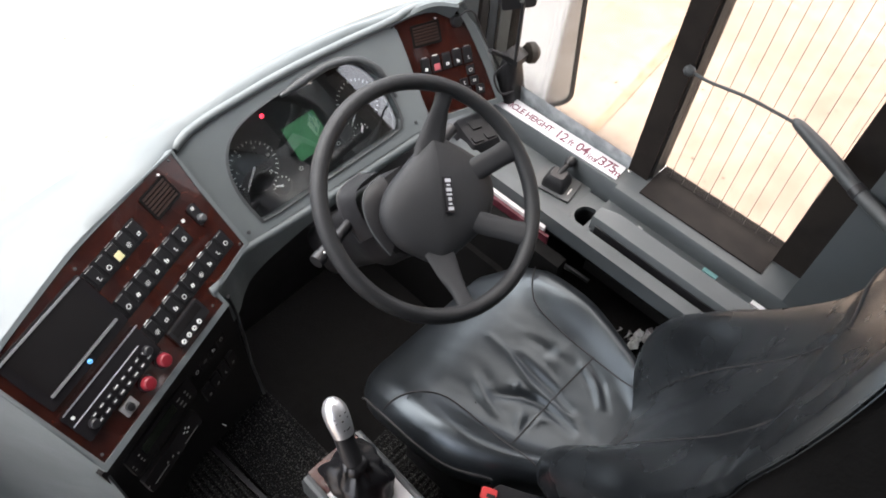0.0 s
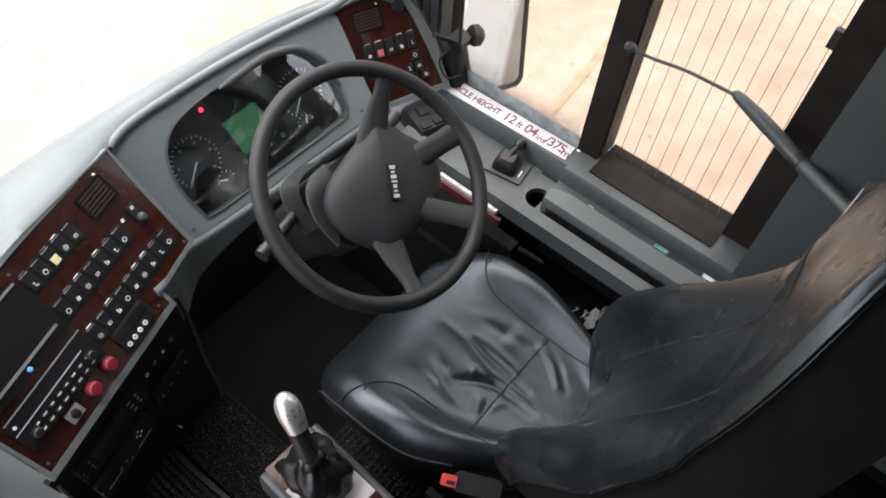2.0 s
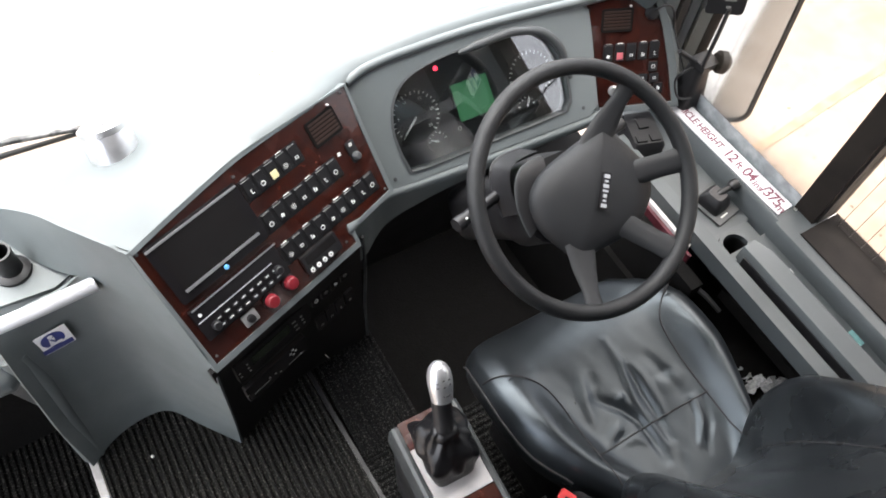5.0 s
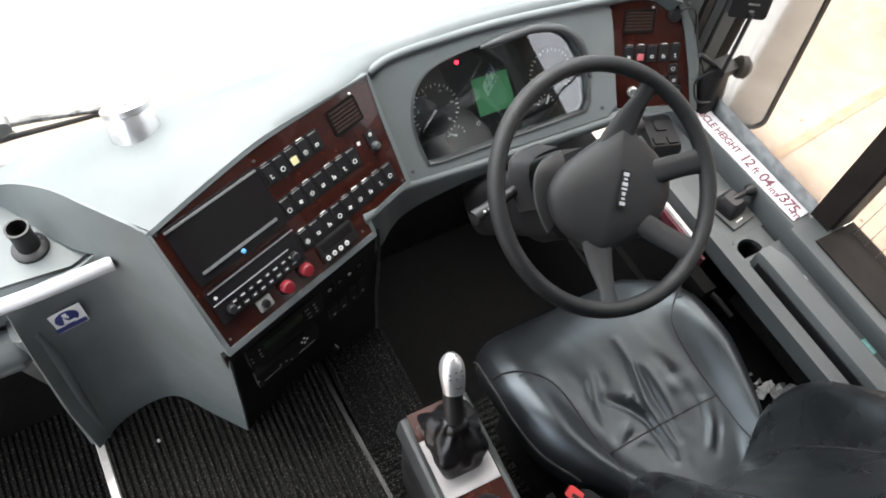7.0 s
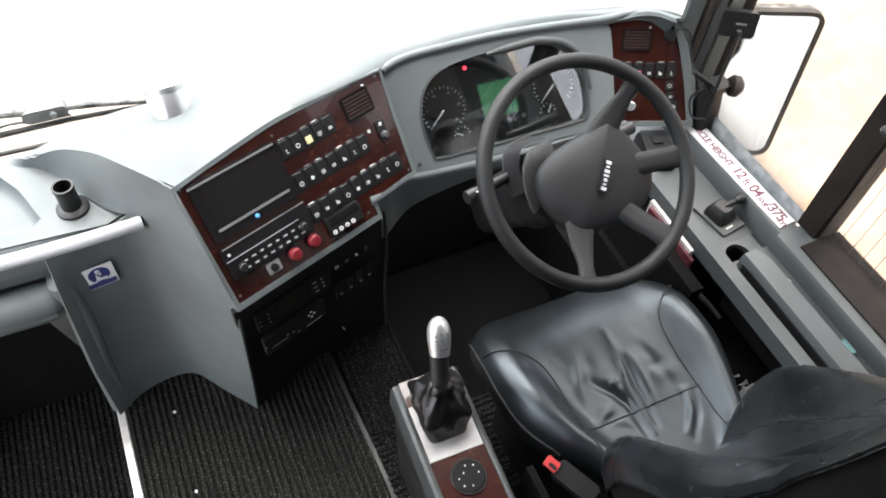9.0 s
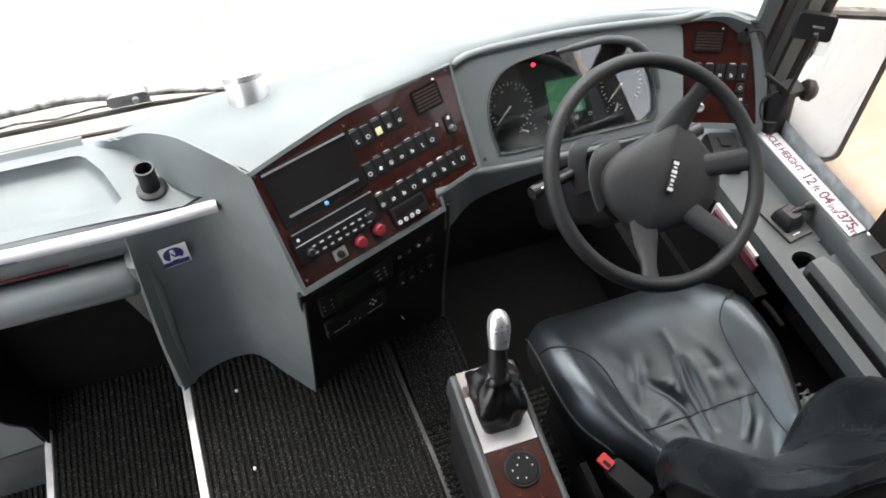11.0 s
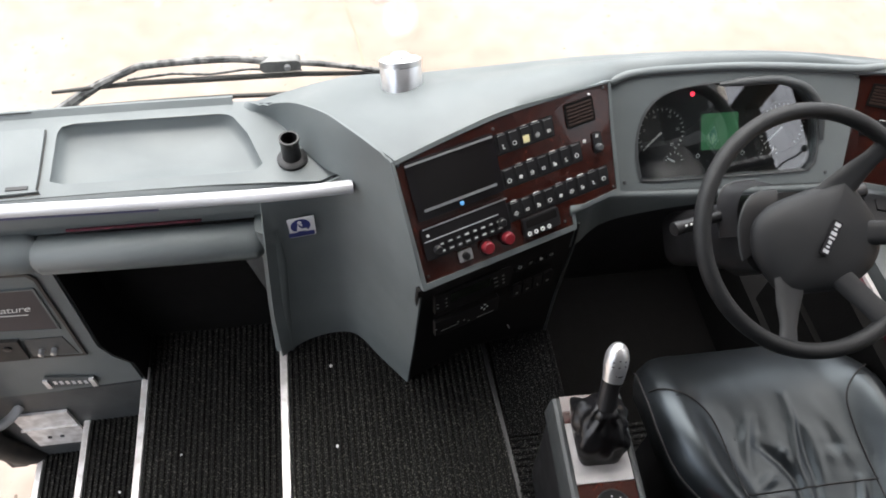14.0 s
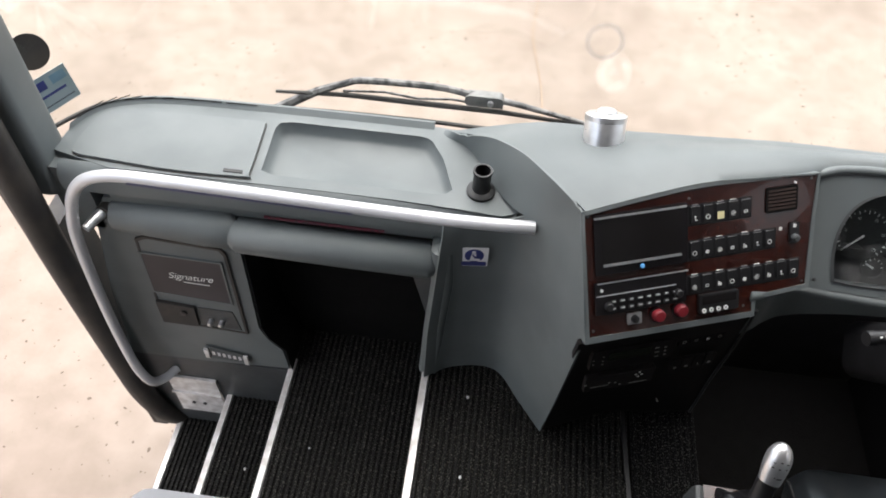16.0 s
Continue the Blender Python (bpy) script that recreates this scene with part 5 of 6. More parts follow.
# folds in the leather: a line, width and height
FOLDS = [([(0.022, -0.42), (0.024, -0.47), (0.012, -0.52), (0.005, -0.57), (0.010, -0.64)], 0.007, 0.0048),
         ([(0.032, -0.485), (0.030, -0.53), (0.028, -0.58), (0.022, -0.63)], 0.0065, -0.0062),
         ([(0.046, -0.49), (0.046, -0.54), (0.042, -0.59)], 0.008, 0.0036),
         ([(-0.062, -0.505), (-0.046, -0.524), (-0.026, -0.545), (-0.012, -0.572), (-0.008, -0.61), (-0.011, -0.66)], 0.0085, -0.0085),
         ([(-0.020, -0.521), (-0.014, -0.536)], 0.009, 0.007),
         ([(-0.066, -0.465), (-0.080, -0.50), (-0.093, -0.55)], 0.011, 0.0042),
         ([(-0.046, -0.455), (-0.052, -0.49)], 0.012, -0.0035),
         ([(-0.088, -0.585), (-0.066, -0.572), (-0.048, -0.566)], 0.008, 0.0042),
         ([(-0.075, -0.592), (-0.050, -0.583)], 0.006, -0.003), ([(-0.062, -0.60), (-0.040, -0.60), (-0.025, -0.615)], 0.007, 0.003),
         ([(0.078, -0.48), (0.086, -0.52), (0.094, -0.575)], 0.011, -0.0035),
         ([(0.060, -0.542), (0.085, -0.548), (0.112, -0.544)], 0.014, 0.0036), ([(0.064, -0.522), (0.10, -0.522)], 0.008, -0.002),
         ([(0.108, -0.594), (0.094, -0.630), (0.066, -0.667)], 0.0065, 0.0062),
         ([(0.122, -0.60), (0.103, -0.645), (0.068, -0.685)], 0.006, -0.004), ([(0.094, -0.598), (0.080, -0.63), (0.056, -0.66)], 0.006, -0.0035),
         ([(-0.10, -0.43), (-0.085, -0.475)], 0.010, -0.002), ([(0.02, -0.66), (0.0, -0.70)], 0.010, -0.003)]


def wrinkle(x, y):
    """Creases in the leather where people sit; x from the seat's middle."""
    z = noise.noise(Vector((x * 11, y * 6, 2.0))) * 0.002 + noise.noise(Vector((x * 40 + y * 12, y * 16, 5.0))) * 0.0003
    p = Vector((x + 0.003 * noise.noise(Vector((x * 18, y * 18, 1.0))), y + 0.003 * noise.noise(Vector((x * 18, y * 18, 7.0)))))
    for line, w, h in FOLDS:
        near_d, near_t, n = 9.0, 0.0, len(line) - 1
        for q in range(n):
            a, d = Vector(line[q]), Vector(line[q + 1]) - Vector(line[q])
            t = min(1, max(0, (p - a).dot(d) / d.length_squared))
            g = (p - a - d * t).length
            if g < near_d:
                near_d, near_t = g, (q + t) / n
        if near_d < 3.5 * w:
            z += 0.75 * h * (0.25 + 0.75 * math.sin(math.pi * (0.08 + 0.84 * near_t))) * math.exp(-(near_d / (1.15 * w)) ** 2)
    return z


def ease(s):
    """A smooth step along the cushion, towards its front edge."""
    k = min(1, max(0, (s - 0.45) / 0.55))
    return k * k * (3 - 2 * k)


def cushion_z(x, y):
    """Height of the cushion's top; x from the seat's middle."""
    l, r = plan(LEFT, y), plan(RIGHT, y)
    e = abs((2 * (CX + x) - l - r) / (r - l))
    s = (y + 0.71) / 0.40
    z = 0.368 + 0.022 * s - 0.5 * max(0, s - 0.70) ** 2
    z += 0.034 * math.exp(-((e - 0.80) / 0.17) ** 2) * (1 - 0.8 * ease(s))
    z -= 0.012 * math.exp(-(x / 0.10) ** 2) * math.exp(-((s - 0.35) / 0.3) ** 2)
    z -= 0.05 * max(0, e - 0.90) ** 2 / 0.02
    z += 0.0016 * noise.noise(Vector((x * 30 + y * 12, y * 16, 2.0))) * math.exp(-(x / 0.13) ** 2 - ((s - 0.4) / 0.35) ** 2)
    return z + wrinkle(x, y)


bm = bmesh.new()
NX, NY = 170, 160
grid = []
for j in range(NY + 1):
    y = -0.74 + 0.45 * j / NY
    l, r = plan(LEFT, y), plan(RIGHT, y)
    grid.append([bm.verts.new((l + (r - l) * i / NX, y - 0.010 * abs(2 * i / NX - 1) ** 6 * (y > -0.40), cushion_z(l + (r - l) * i / NX - CX, y))) for i in range(NX + 1)])
for j in range(NY):
    for i in range(NX):
        bm.faces.new((grid[j][i], grid[j][i + 1], grid[j + 1][i + 1], grid[j + 1][i]))
loop = grid[0] + [grid[j][NX] for j in range(1, NY + 1)] + grid[NY][-2::-1] + [grid[j][0] for j in range(NY - 1, 0, -1)]
prev = loop
for k, (drop, pull) in enumerate(((0.012, 1.006), (0.03, 1.004), (0.07, 0.97), (0.10, 0.9))):
    ring = [bm.verts.new((CX + (v.co.x - CX) * pull, -0.51 + (v.co.y + 0.51) * pull, min(v.co.z, 0.39) - drop)) for v in loop]
    for i in range(len(loop)):
        j = (i + 1) % len(loop)
        bm.faces.new((prev[i], prev[j], ring[j], ring[i]))
    prev = ring
bm.faces.new(prev)
part("cushion", bm, LEATHER, seat, "creased black leather cushion", smooth=80)


def seam(pts, lift=0.0008, r=0.0016):
    return tube([(CX + x, y, cushion_z(x, y) + lift) for x, y in pts], r, 6)


SEAM = material("seam_thread", (0.008, 0.008, 0.009), 0.7, scale=50)
for pts in ([(-0.231, -0.377), (-0.20, -0.386), (-0.166, -0.408), (-0.138, -0.442), (-0.128, -0.496), (-0.126, -0.6), (-0.122, -0.70)],
            [(0.23, -0.373), (0.20, -0.387), (0.168, -0.407), (0.143, -0.442), (0.134, -0.508), (0.132, -0.60), (0.130, -0.70)]):
    part("seam", seam([Vector(p).to_2d() for p in curve([(*p, 0) for p in pts], 8)]), SEAM, seat, "dark stitched seam")
part("seam", seam([(-0.126 + 0.261 * k / 24, -0.597 + 0.005 * math.sin(k / 24 * math.pi)) for k in range(25)]), SEAM, seat)
edge_l = [(LEFT[i][1] - CX, LEFT[i][0]) for i in range(2, 8)]
part("piping", tube([(CX + x + 0.001, y, cushion_z(x + 0.004, y) - 0.006) for x, y in (Vector(p).to_2d() for p in curve([(*p, 0) for p in edge_l], 6))], 0.0025, 6), SEAM, seat)
shell = []
# backrest: height, middle of the front face, depth of the bolsters, left and right edge
rows = []
for z, ym, dep, xl, xr in ((0.34, -0.735, 0.02, 0.85, 1.14), (0.38, -0.725, 0.045, 0.815, 1.175), (0.45, -0.735, 0.075, 0.785, 1.205), (0.55, -0.76, 0.085, 0.768, 1.218), (0.63, -0.785, 0.055, 0.762, 1.22),
                           (0.70, -0.812, 0.020, 0.76, 1.215), (0.77, -0.84, 0.010, 0.762, 1.20), (0.84, -0.862, 0.006, 0.768, 1.178), (0.875, -0.871, 0.006, 0.772, 1.17), (0.895, -0.877, 0.006, 0.776, 1.172), (0.93, -0.882, 0.01, 0.785, 1.185), (0.99, -0.894, 0.01, 0.803, 1.22), (1.06, -0.905, 0.01, 0.832, 1.208),
                           (1.12, -0.912, 0.008, 0.872, 1.165), (1.16, -0.92, 0.005, 0.92, 1.125), (1.19, -0.932, 0.0, 0.965, 1.07), (1.205, -0.955, -0.005, 1.0, 1.035)):
    ring = []
    for i in range(41):
        e = -1 + 2 * i / 40
        bol = dep * math.exp(-((abs(e) - 0.74) / 0.27) ** 2)
        groove = 0.004 * math.exp(-((abs(e) - 0.34) / 0.04) ** 2) if z < 0.9 else 0.0
        x = (xl + xr) / 2 + e * (xr - xl) / 2
        ring.append((x, ym + bol - groove + wrinkle((x - CX) * 0.8, z - 1.15) * 0.5 - (0.055 if z < 0.75 else 0.03) * max(0, abs(e) - 0.90) / 0.10, z))
    rows.append(ring)
    c, h = (xl + xr) / 2, (xr - xl) / 2
    front = [(ring[2][0], ring[2][1] - 0.006, z)] + [(q[0], q[1] - 0.02, z) for q in ring[8:-8:4]] + [(ring[-3][0], ring[-3][1] - 0.006, z)]
    shell.append([(c - h * 0.965, ym - 0.05, z)] + front + [(c + h * 0.965, ym - 0.05, z)] + [(c + h * q * 0.94, ym - 0.14 + 0.03 * q ** 4, z) for q in (1, 0.7, 0.3, -0.3, -0.7, -1)])
dense = []
for k, (a, b) in enumerate(zip(rows, rows[1:])):
    p, n = rows[max(k - 1, 0)], rows[min(k + 2, len(rows) - 1)]
    for s in (0, 0.25, 0.5, 0.75):
        dense.append([tuple(0.5 * (2 * Vector(B) + (Vector(C) - Vector(A)) * s + (2 * Vector(A) - 5 * Vector(B) + 4 * Vector(C) - Vector(D)) * s * s + (3 * Vector(B) - Vector(A) - 3 * Vector(C) + Vector(D)) * s ** 3)) for A, B, C, D in zip(p, a, b, n)])
part("back_shell", solid(shell), VOID, seat, "matt black backrest shell", smooth=60)
part("backrest", sheet([r[1:-1] for r in dense + [rows[-1]]]), BACKSKIN, seat, "black leather backrest with thick side bolsters", smooth=80)
edge = [Vector(r[1]) for r in rows[2:]]
part("piping", tube(curve([p + Vector((0.002, 0.004, 0)) for p in edge], 3), 0.0032, 6), BACKSKIN, seat, "raised leather piping")
part("piping", tube(curve([Vector(r[-2]) + Vector((-0.002, 0.004, 0)) for r in rows[2:]], 3), 0.0032, 6), BACKSKIN, seat)
part("seam", tube([Vector(r[i]) + Vector((0, 0.0006, 0)) for i, r in [(k, rows[10]) for k in range(26, 40)]], 0.0018, 6), SEAM, seat)
part("seam", tube(curve([Vector(r[27]) + Vector((0, 0.0006, 0)) for r in rows[2:11]], 4), 0.0016, 6), SEAM, seat)
part("seam", tube(curve([Vector(r[13]) + Vector((0, 0.0006, 0)) for r in rows[2:11]], 4), 0.0016, 6), SEAM, seat)
part("seat_base", box(0.80, 1.14, -0.70, -0.38, 0.004, 0.285), BLACK, seat, "black seat pedestal", bevel=0.02)
part("side_panel", box(0.724, 0.738, -0.86, -0.60, 0.18, 0.335), VOID, seat, bevel=0.006)
buckle = thing("belt_buckle", (0.755, -0.64, 0.30), "dark seat belt buckle with a red release button", "belt buckle")
MBK = axes((0.754, -0.626, 0.383), (0.45, -0.9, 0.0), (-0.15, -0.2, 0.95))
part("buckle_body", slab(rounded(0.085, 0.036, 0.010), -0.03, 0.004), BLACK, buckle, "", at(MBK, 0.052, 0.004), bevel=0.004)
plate("release_button", 0.027, 0.020, 0.003, 0.0, 0, -0.004, 0.010, material("buckle_red", (0.42, 0.04, 0.04), 0.4, scale=20), buckle, MBK, "red release button", 0.002)
plate("button_slot", 0.016, 0.007, 0.002, 0.004, -0.003, 0.008, 0.0108, BLACK, buckle, MBK)
part("stem", tube([MBK @ Vector((0.075, 0, -0.005)), MBK @ Vector((0.13, 0.01, -0.05)), Vector((0.8, -0.80, 0.26))], 0.012, 8), BLACK, buckle)

# ---- gear lever console ----
gear = thing("gear_console", (0.61, -0.55, 0.0), "grey gear lever console with walnut and pale top plates", "gear console")
GX = axes((0.613, -0.46, 0.369), (1, -0.03, 0), (0, -0.05, 1))
bm = solid([[(x, y, z) for x, y in rounded(0.135 + g, 0.54 + g, 0.02, 3, -0.006, -0.19)] for z, g in ((-0.36, -0.03), (-0.1, -0.006), (-0.01, 0.0), (0.002, -0.004))])
part("console_body", bm, BLACK, gear, "dark plastic housing", GX, smooth=50)
for name, y0, y1, mat, lab in (("wood_plate", 0.036, 0.088, WOOD, "burr walnut strip"), ("pale_plate", -0.077, 0.035, material("dull_silver_plate", (0.45, 0.44, 0.44), 0.4, 0.2, second=(0.36, 0.35, 0.35), scale=14), "pale silver gaiter plate"), ("wood_plate", -0.40, -0.079, WOOD, "burr walnut plate")):
    part(name, box(-0.056, 0.050, y0, y1, 0.0, 0.007), mat, gear, lab, GX, bevel=0.001)
part("console_rail", solid([[(-0.074, y, -0.06), (-0.0735, y, -0.002), (-0.070, y, 0.008), (-0.064, y, 0.011), (-0.057, y, 0.009), (-0.057, y, -0.06)] for y in (-0.44, 0.084)]), RAILGREY, gear, "", GX, bevel=0.004)
part("console_rail", solid([[(0.051, y, -0.06), (0.051, y, 0.009), (0.057, y, 0.011), (0.062, y, 0.008), (0.065, y, -0.002), (0.066, y, -0.06)] for y in (-0.44, 0.084)]), RAILGREY, gear, "", GX, bevel=0.004)
rows = []
for k, (z, w, h, q3) in enumerate(((0.006, 0.088, 0.120, 1), (0.014, 0.090, 0.118, 1), (0.028, 0.096, 0.116, 1), (0.044, 0.102, 0.116, 0.9), (0.056, 0.102, 0.116, 0.8), (0.066, 0.096, 0.108, 0.6), (0.076, 0.094, 0.1, 0.5), (0.086, 0.078, 0.082, 0.3), (0.096, 0.048, 0.05, 0), (0.104, 0.052, 0.052, 0), (0.114, 0.036, 0.038, 0))):
    ring = []
    for i in range(56):
        a = 2 * math.pi * i / 56
        loose = 0.0 if k in (0, 10) else (0.06 if k < 3 else 0.2)
        fold = 1 + loose * noise.noise(Vector((math.cos(a) * 2.4, math.sin(a) * 2.4, k * 0.55))) + 0.4 * loose * math.sin(5 * a + k * 1.3)
        c, s = math.cos(a), math.sin(a)
        q = 1 + q3 * ((abs(c) ** 6 + abs(s) ** 6) ** (-1 / 6) - 1)
        ring.append((0.92 * w / 2 * c * fold * q, 0.9 * h / 2 * s * fold * q + 0.15 * z, z + (0.006 * noise.noise(Vector((c * 3, s * 3, 9.0 + k))) if 2 < k < 10 else 0)))
    rows.append(ring)
MG = at(GX, -0.004, 0.006)
part("gaiter", solid(rows), GAITER, gear, "creased black leather gaiter", MG, smooth=80)
top = Vector((0.634, -0.366, 0.568))
base = MG @ Vector((0, 0.018, 0.105))
ln = [base, base.lerp(top, 0.35), base.lerp(top, 0.6) + Vector((0.0, -0.004, 0)), base.lerp(top, 0.85) + Vector((0, -0.004, 0)), top]
part("lever_collar", tube(ln[:3], [0.018, 0.017, 0.019], 16), BLACK, gear)
kn = [0.47 + 0.55 * (1 - math.cos(math.pi * k / 18)) / 2 for k in range(19)]
kr = [0.0170 + 0.0042 * min(1, (s - 0.40) / 0.30) if s < 0.78 else 0.0212 * math.sqrt(max(0.006, 1 - ((s - 0.78) / 0.24) ** 2)) for s in kn]
part("gear_knob", tube([base.lerp(top, s) + Vector((0, -0.004 * math.sin(math.pi * s), 0)) for s in kn], kr, 28), SILVER, gear, "satin silver gear knob with printed gate marks")
across = (top - base).cross(Vector((1, 0, 0))).normalized()
across *= -1 if across.y > 0 else 1
for s, turn, wide in ((0.80, -0.6, 0.08), (0.82, -0.1, 0.08), (0.80, 0.4, 0.08), (0.74, -0.6, 0.1), (0.73, -0.1, 0.08), (0.73, 0.45, 0.06), (0.60, -0.2, 0.05), (0.585, 0.2, 0.22)):
    rad = 0.0170 + 0.0042 * min(1, (s - 0.40) / 0.30)
    mid = base.lerp(top, s) + Vector((0, -0.004 * math.sin(math.pi * s), 0))
    part("gate_mark", tube([mid + rad * (Vector((math.sin(turn + wide * d), 0, 0)) + across * math.cos(turn + wide * d)) for d in (-1, 0, 1)], 0.0011, 6), BLACK, gear)
MD = at(GX, 0.0, -0.124, 0.007) @ Matrix.Scale(0.87, 4)
ctl = part("mirror_control", lathe([(0.036, 0), (0.036, 0.004), (0.033, 0.007), (0.01, 0.008)], 30), material("control_black", (0.006, 0.006, 0.0065), 0.7, scale=30, spec=0.2), gear, "round black mirror adjuster with white marks", MD)
for a, rr in ((90, 0.022), (0, 0.022), (180, 0.022), (270, 0.022), (45, 0.024), (225, 0.024), (135, 0.012)):
    part("control_mark", box(-0.0013, 0.0013, -0.0015, 0.0015, 0.0066, 0.0082), PRINT, ctl, "", at(MD, rr * math.cos(radians(a)), rr * math.sin(radians(a))))
part("control_rim", ring_plate([(0.0375 * math.cos(a), 0.0375 * math.sin(a)) for a in np.linspace(0, 6.2832, 30, False)], [(0.0355 * math.cos(a), 0.0355 * math.sin(a)) for a in np.linspace(0, 6.2832, 30, False)], 0.0, 0.0055), BLACK, ctl, "", MD)

# ---- side console, sign, brake valve ----
side = thing("side_console", (1.38, -0.6, 0.1), "grey plastic console under the driver's side window", "side console")
part("inner_wall", box(1.258, 1.288, -1.25, -0.06, 0.419, 0.462), SIDEGREY, side, bevel=0.011, segs=3)
# pocket back and floor painted near-black for the shade under the console edge
part("pocket_back", box(1.362, 1.368, -1.25, -0.06, 0.12, 0.384), VOID, side, "near-black back of the pocket under the console edge, shade put into its colour")
part("pocket_floor", box(1.19, 1.362, -1.25, -0.06, 0.12, 0.262), VOID, side, "near-black pocket floor, shade put into its colour")
part("front_deck", box(1.286, 1.418, -0.352, 0.03, 0.385, 0.430), SIDEGREY, side, bevel=0.004)
# trench floor near-black: the shade down in the trench is its colour
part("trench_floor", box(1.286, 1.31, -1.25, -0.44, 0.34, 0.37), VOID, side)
part("outer_trench", box(1.350, 1.405, -1.25, -0.40, 0.38, 0.445), SIDEGREY, side)
part("long_bin", solid([[(x, y, z) for x, z in ((1.309, 0.36), (1.304, 0.474), (1.309, 0.485), (1.347, 0.490), (1.354, 0.482), (1.355, 0.36))] for y in (-1.25, -0.452)] +
                       [[(x, -0.412, z) for x, z in ((1.316, 0.36), (1.312, 0.464), (1.317, 0.474), (1.343, 0.479), (1.350, 0.472), (1.352, 0.36))]]), SIDEGREY, side, "grey lidded bin", bevel=0.003)
# added black plate: paints the shaded side of the bin
part("bin_side_shade", box(1.3015, 1.3035, -1.25, -0.43, 0.36, 0.468), BLACK, side, "black plate over the bin side, standing in for the shade of the trench")
part("sill", solid([[(x, y, z) for x, z in ((1.401, 0.38), (1.398, 0.474), (1.405, 0.485), (1.47, 0.488), (1.505, 0.490), (1.53, 0.46), (1.53, 0.38))] for y in (-1.25, -0.402)]), SIDEGREY, side, bevel=0.003)
part("front_sill", solid([[(x, y, z) for x, z in ((1.412, 0.39), (1.408, 0.43), (1.414, 0.474), (1.419, 0.480), (1.462, 0.485), (1.4675, 0.46), (1.4675, 0.39))] for y in (-0.403, 0.05)]), SIDEGREY, side, bevel=0.003)
part("deck_end", solid([[(x, y, z) for x, z in ((1.31, 0.385), (1.31, 0.43), (1.40, 0.43), (1.415, 0.475), (1.42, 0.475), (1.42, 0.385))] for y in (-0.415, -0.40)]), SIDEGREY, side, bevel=0.002)
CUP = (1.334, -0.392)
part("cup_ring", ring_plate([(CUP[0] + 0.036 * math.cos(a), CUP[1] + 0.036 * math.sin(a)) for a in np.linspace(0, 6.2832, 28, False)], [(CUP[0] + 0.028 * math.cos(a), CUP[1] + 0.028 * math.sin(a)) for a in np.linspace(0, 6.2832, 28, False)], 0.424, 0.4365), SIDEGREY, side, "round cup recess", bevel=0.002)
sq = [(CUP[0] + 0.010 + 0.057 * max(-1, min(1, 1.42 * math.cos(a))), CUP[1] + 0.043 * max(-1, min(1, 1.42 * math.sin(a)))) for a in np.linspace(0, 6.2832, 28, False)]
part("cup_deck", ring_plate(sq, [(CUP[0] + 0.03 * math.cos(a), CUP[1] + 0.03 * math.sin(a)) for a in np.linspace(0, 6.2832, 28, False)], 0.39, 0.4295), SIDEGREY, side)
part("cup_well", solid([[(0.0292 * math.cos(a), 0.0292 * math.sin(a), z) for a in np.linspace(0, 6.2832, 24, False)] for z in (0.35, 0.355)]), BLACK, side, "", Matrix.Translation((*CUP, 0)))
part("cup_wall", sheet([[(CUP[0] + 0.0285 * math.cos(a), CUP[1] + 0.0285 * math.sin(a), z) for a in np.linspace(0, 6.2832, 24, False)] for z in (0.352, 0.430)], closed=True), BLACK, side)
bm = bmesh.new()
for k in range(26):
    box(1.290, 1.296, -0.48 - 0.0062 * k, -0.477 - 0.0062 * k, 0.435, 0.452, bm)
part("ribbed_strip", bm, BLACK, side, "fine black toothed strip in the trench")
DULLPAPER = material("dull_paper", (0.42, 0.43, 0.43), 0.8, second=(0.25, 0.26, 0.26), scale=150, bump=0.4)
o = part("paper_scrap", box(1.373, 1.383, -0.500, -0.488, 0.445, 0.451), DULLPAPER, bevel=0.002)
tagged(o, "small crumpled white scrap in the console trench", "paper")
brake = thing("brake_valve", (1.361, -0.286, 0.4305), "black hand brake valve with a small lever", "brake valve")
MBV = axes((1.361, -0.286, 0.4305), (0.97, 0.16, 0), (0, 0, 1))
plate("base_plate", 0.066, 0.094, 0.003, 0, 0, 0, 0.006, DARKGREY, brake, MBV, "", 0.0015)
part("valve_body", solid([[(x, y, z) for x, y in rounded(w, h, 0.008, 3)] for z, w, h in ((0.005, 0.05, 0.056), (0.02, 0.048, 0.054), (0.034, 0.04, 0.044), (0.04, 0.03, 0.034))]), BLACK, brake, "", MBV)
part("lever", tube([MBV @ Vector(q) for q in ((0.0, 0.0, 0.033), (0.015, -0.003, 0.042), (0.032, -0.006, 0.044))], [0.008, 0.007, 0.006], 10), BLACK, brake)
part("lever_knob", tube([MBV @ Vector(q) for q in ((0.028, -0.006, 0.044), (0.034, -0.006, 0.045), (0.046, -0.007, 0.045), (0.052, -0.007, 0.045))], [0.008, 0.012, 0.012, 0.006], 12), BLACK, brake)
plate("base_mark", 0.02, 0.003, 0.0005, -0.005, -0.036, 0.006, 0.0068, PRINT, brake, MBV)
sign = thing("height_sign", (1.47, -0.2, 0.465), "white strip sign with hand-written red vehicle height", "sign")
MSG = axes((1.439, -0.213, 0.4840), (0.03, -1, 0), (-0.12, 0, 0.99))
plate("board", 0.352, 0.041, 0.002, 0, 0, -0.002, 0.0015, material("sign_board", (0.52, 0.52, 0.54), 0.45, second=(0.45, 0.45, 0.47), scale=18), sign, MSG)
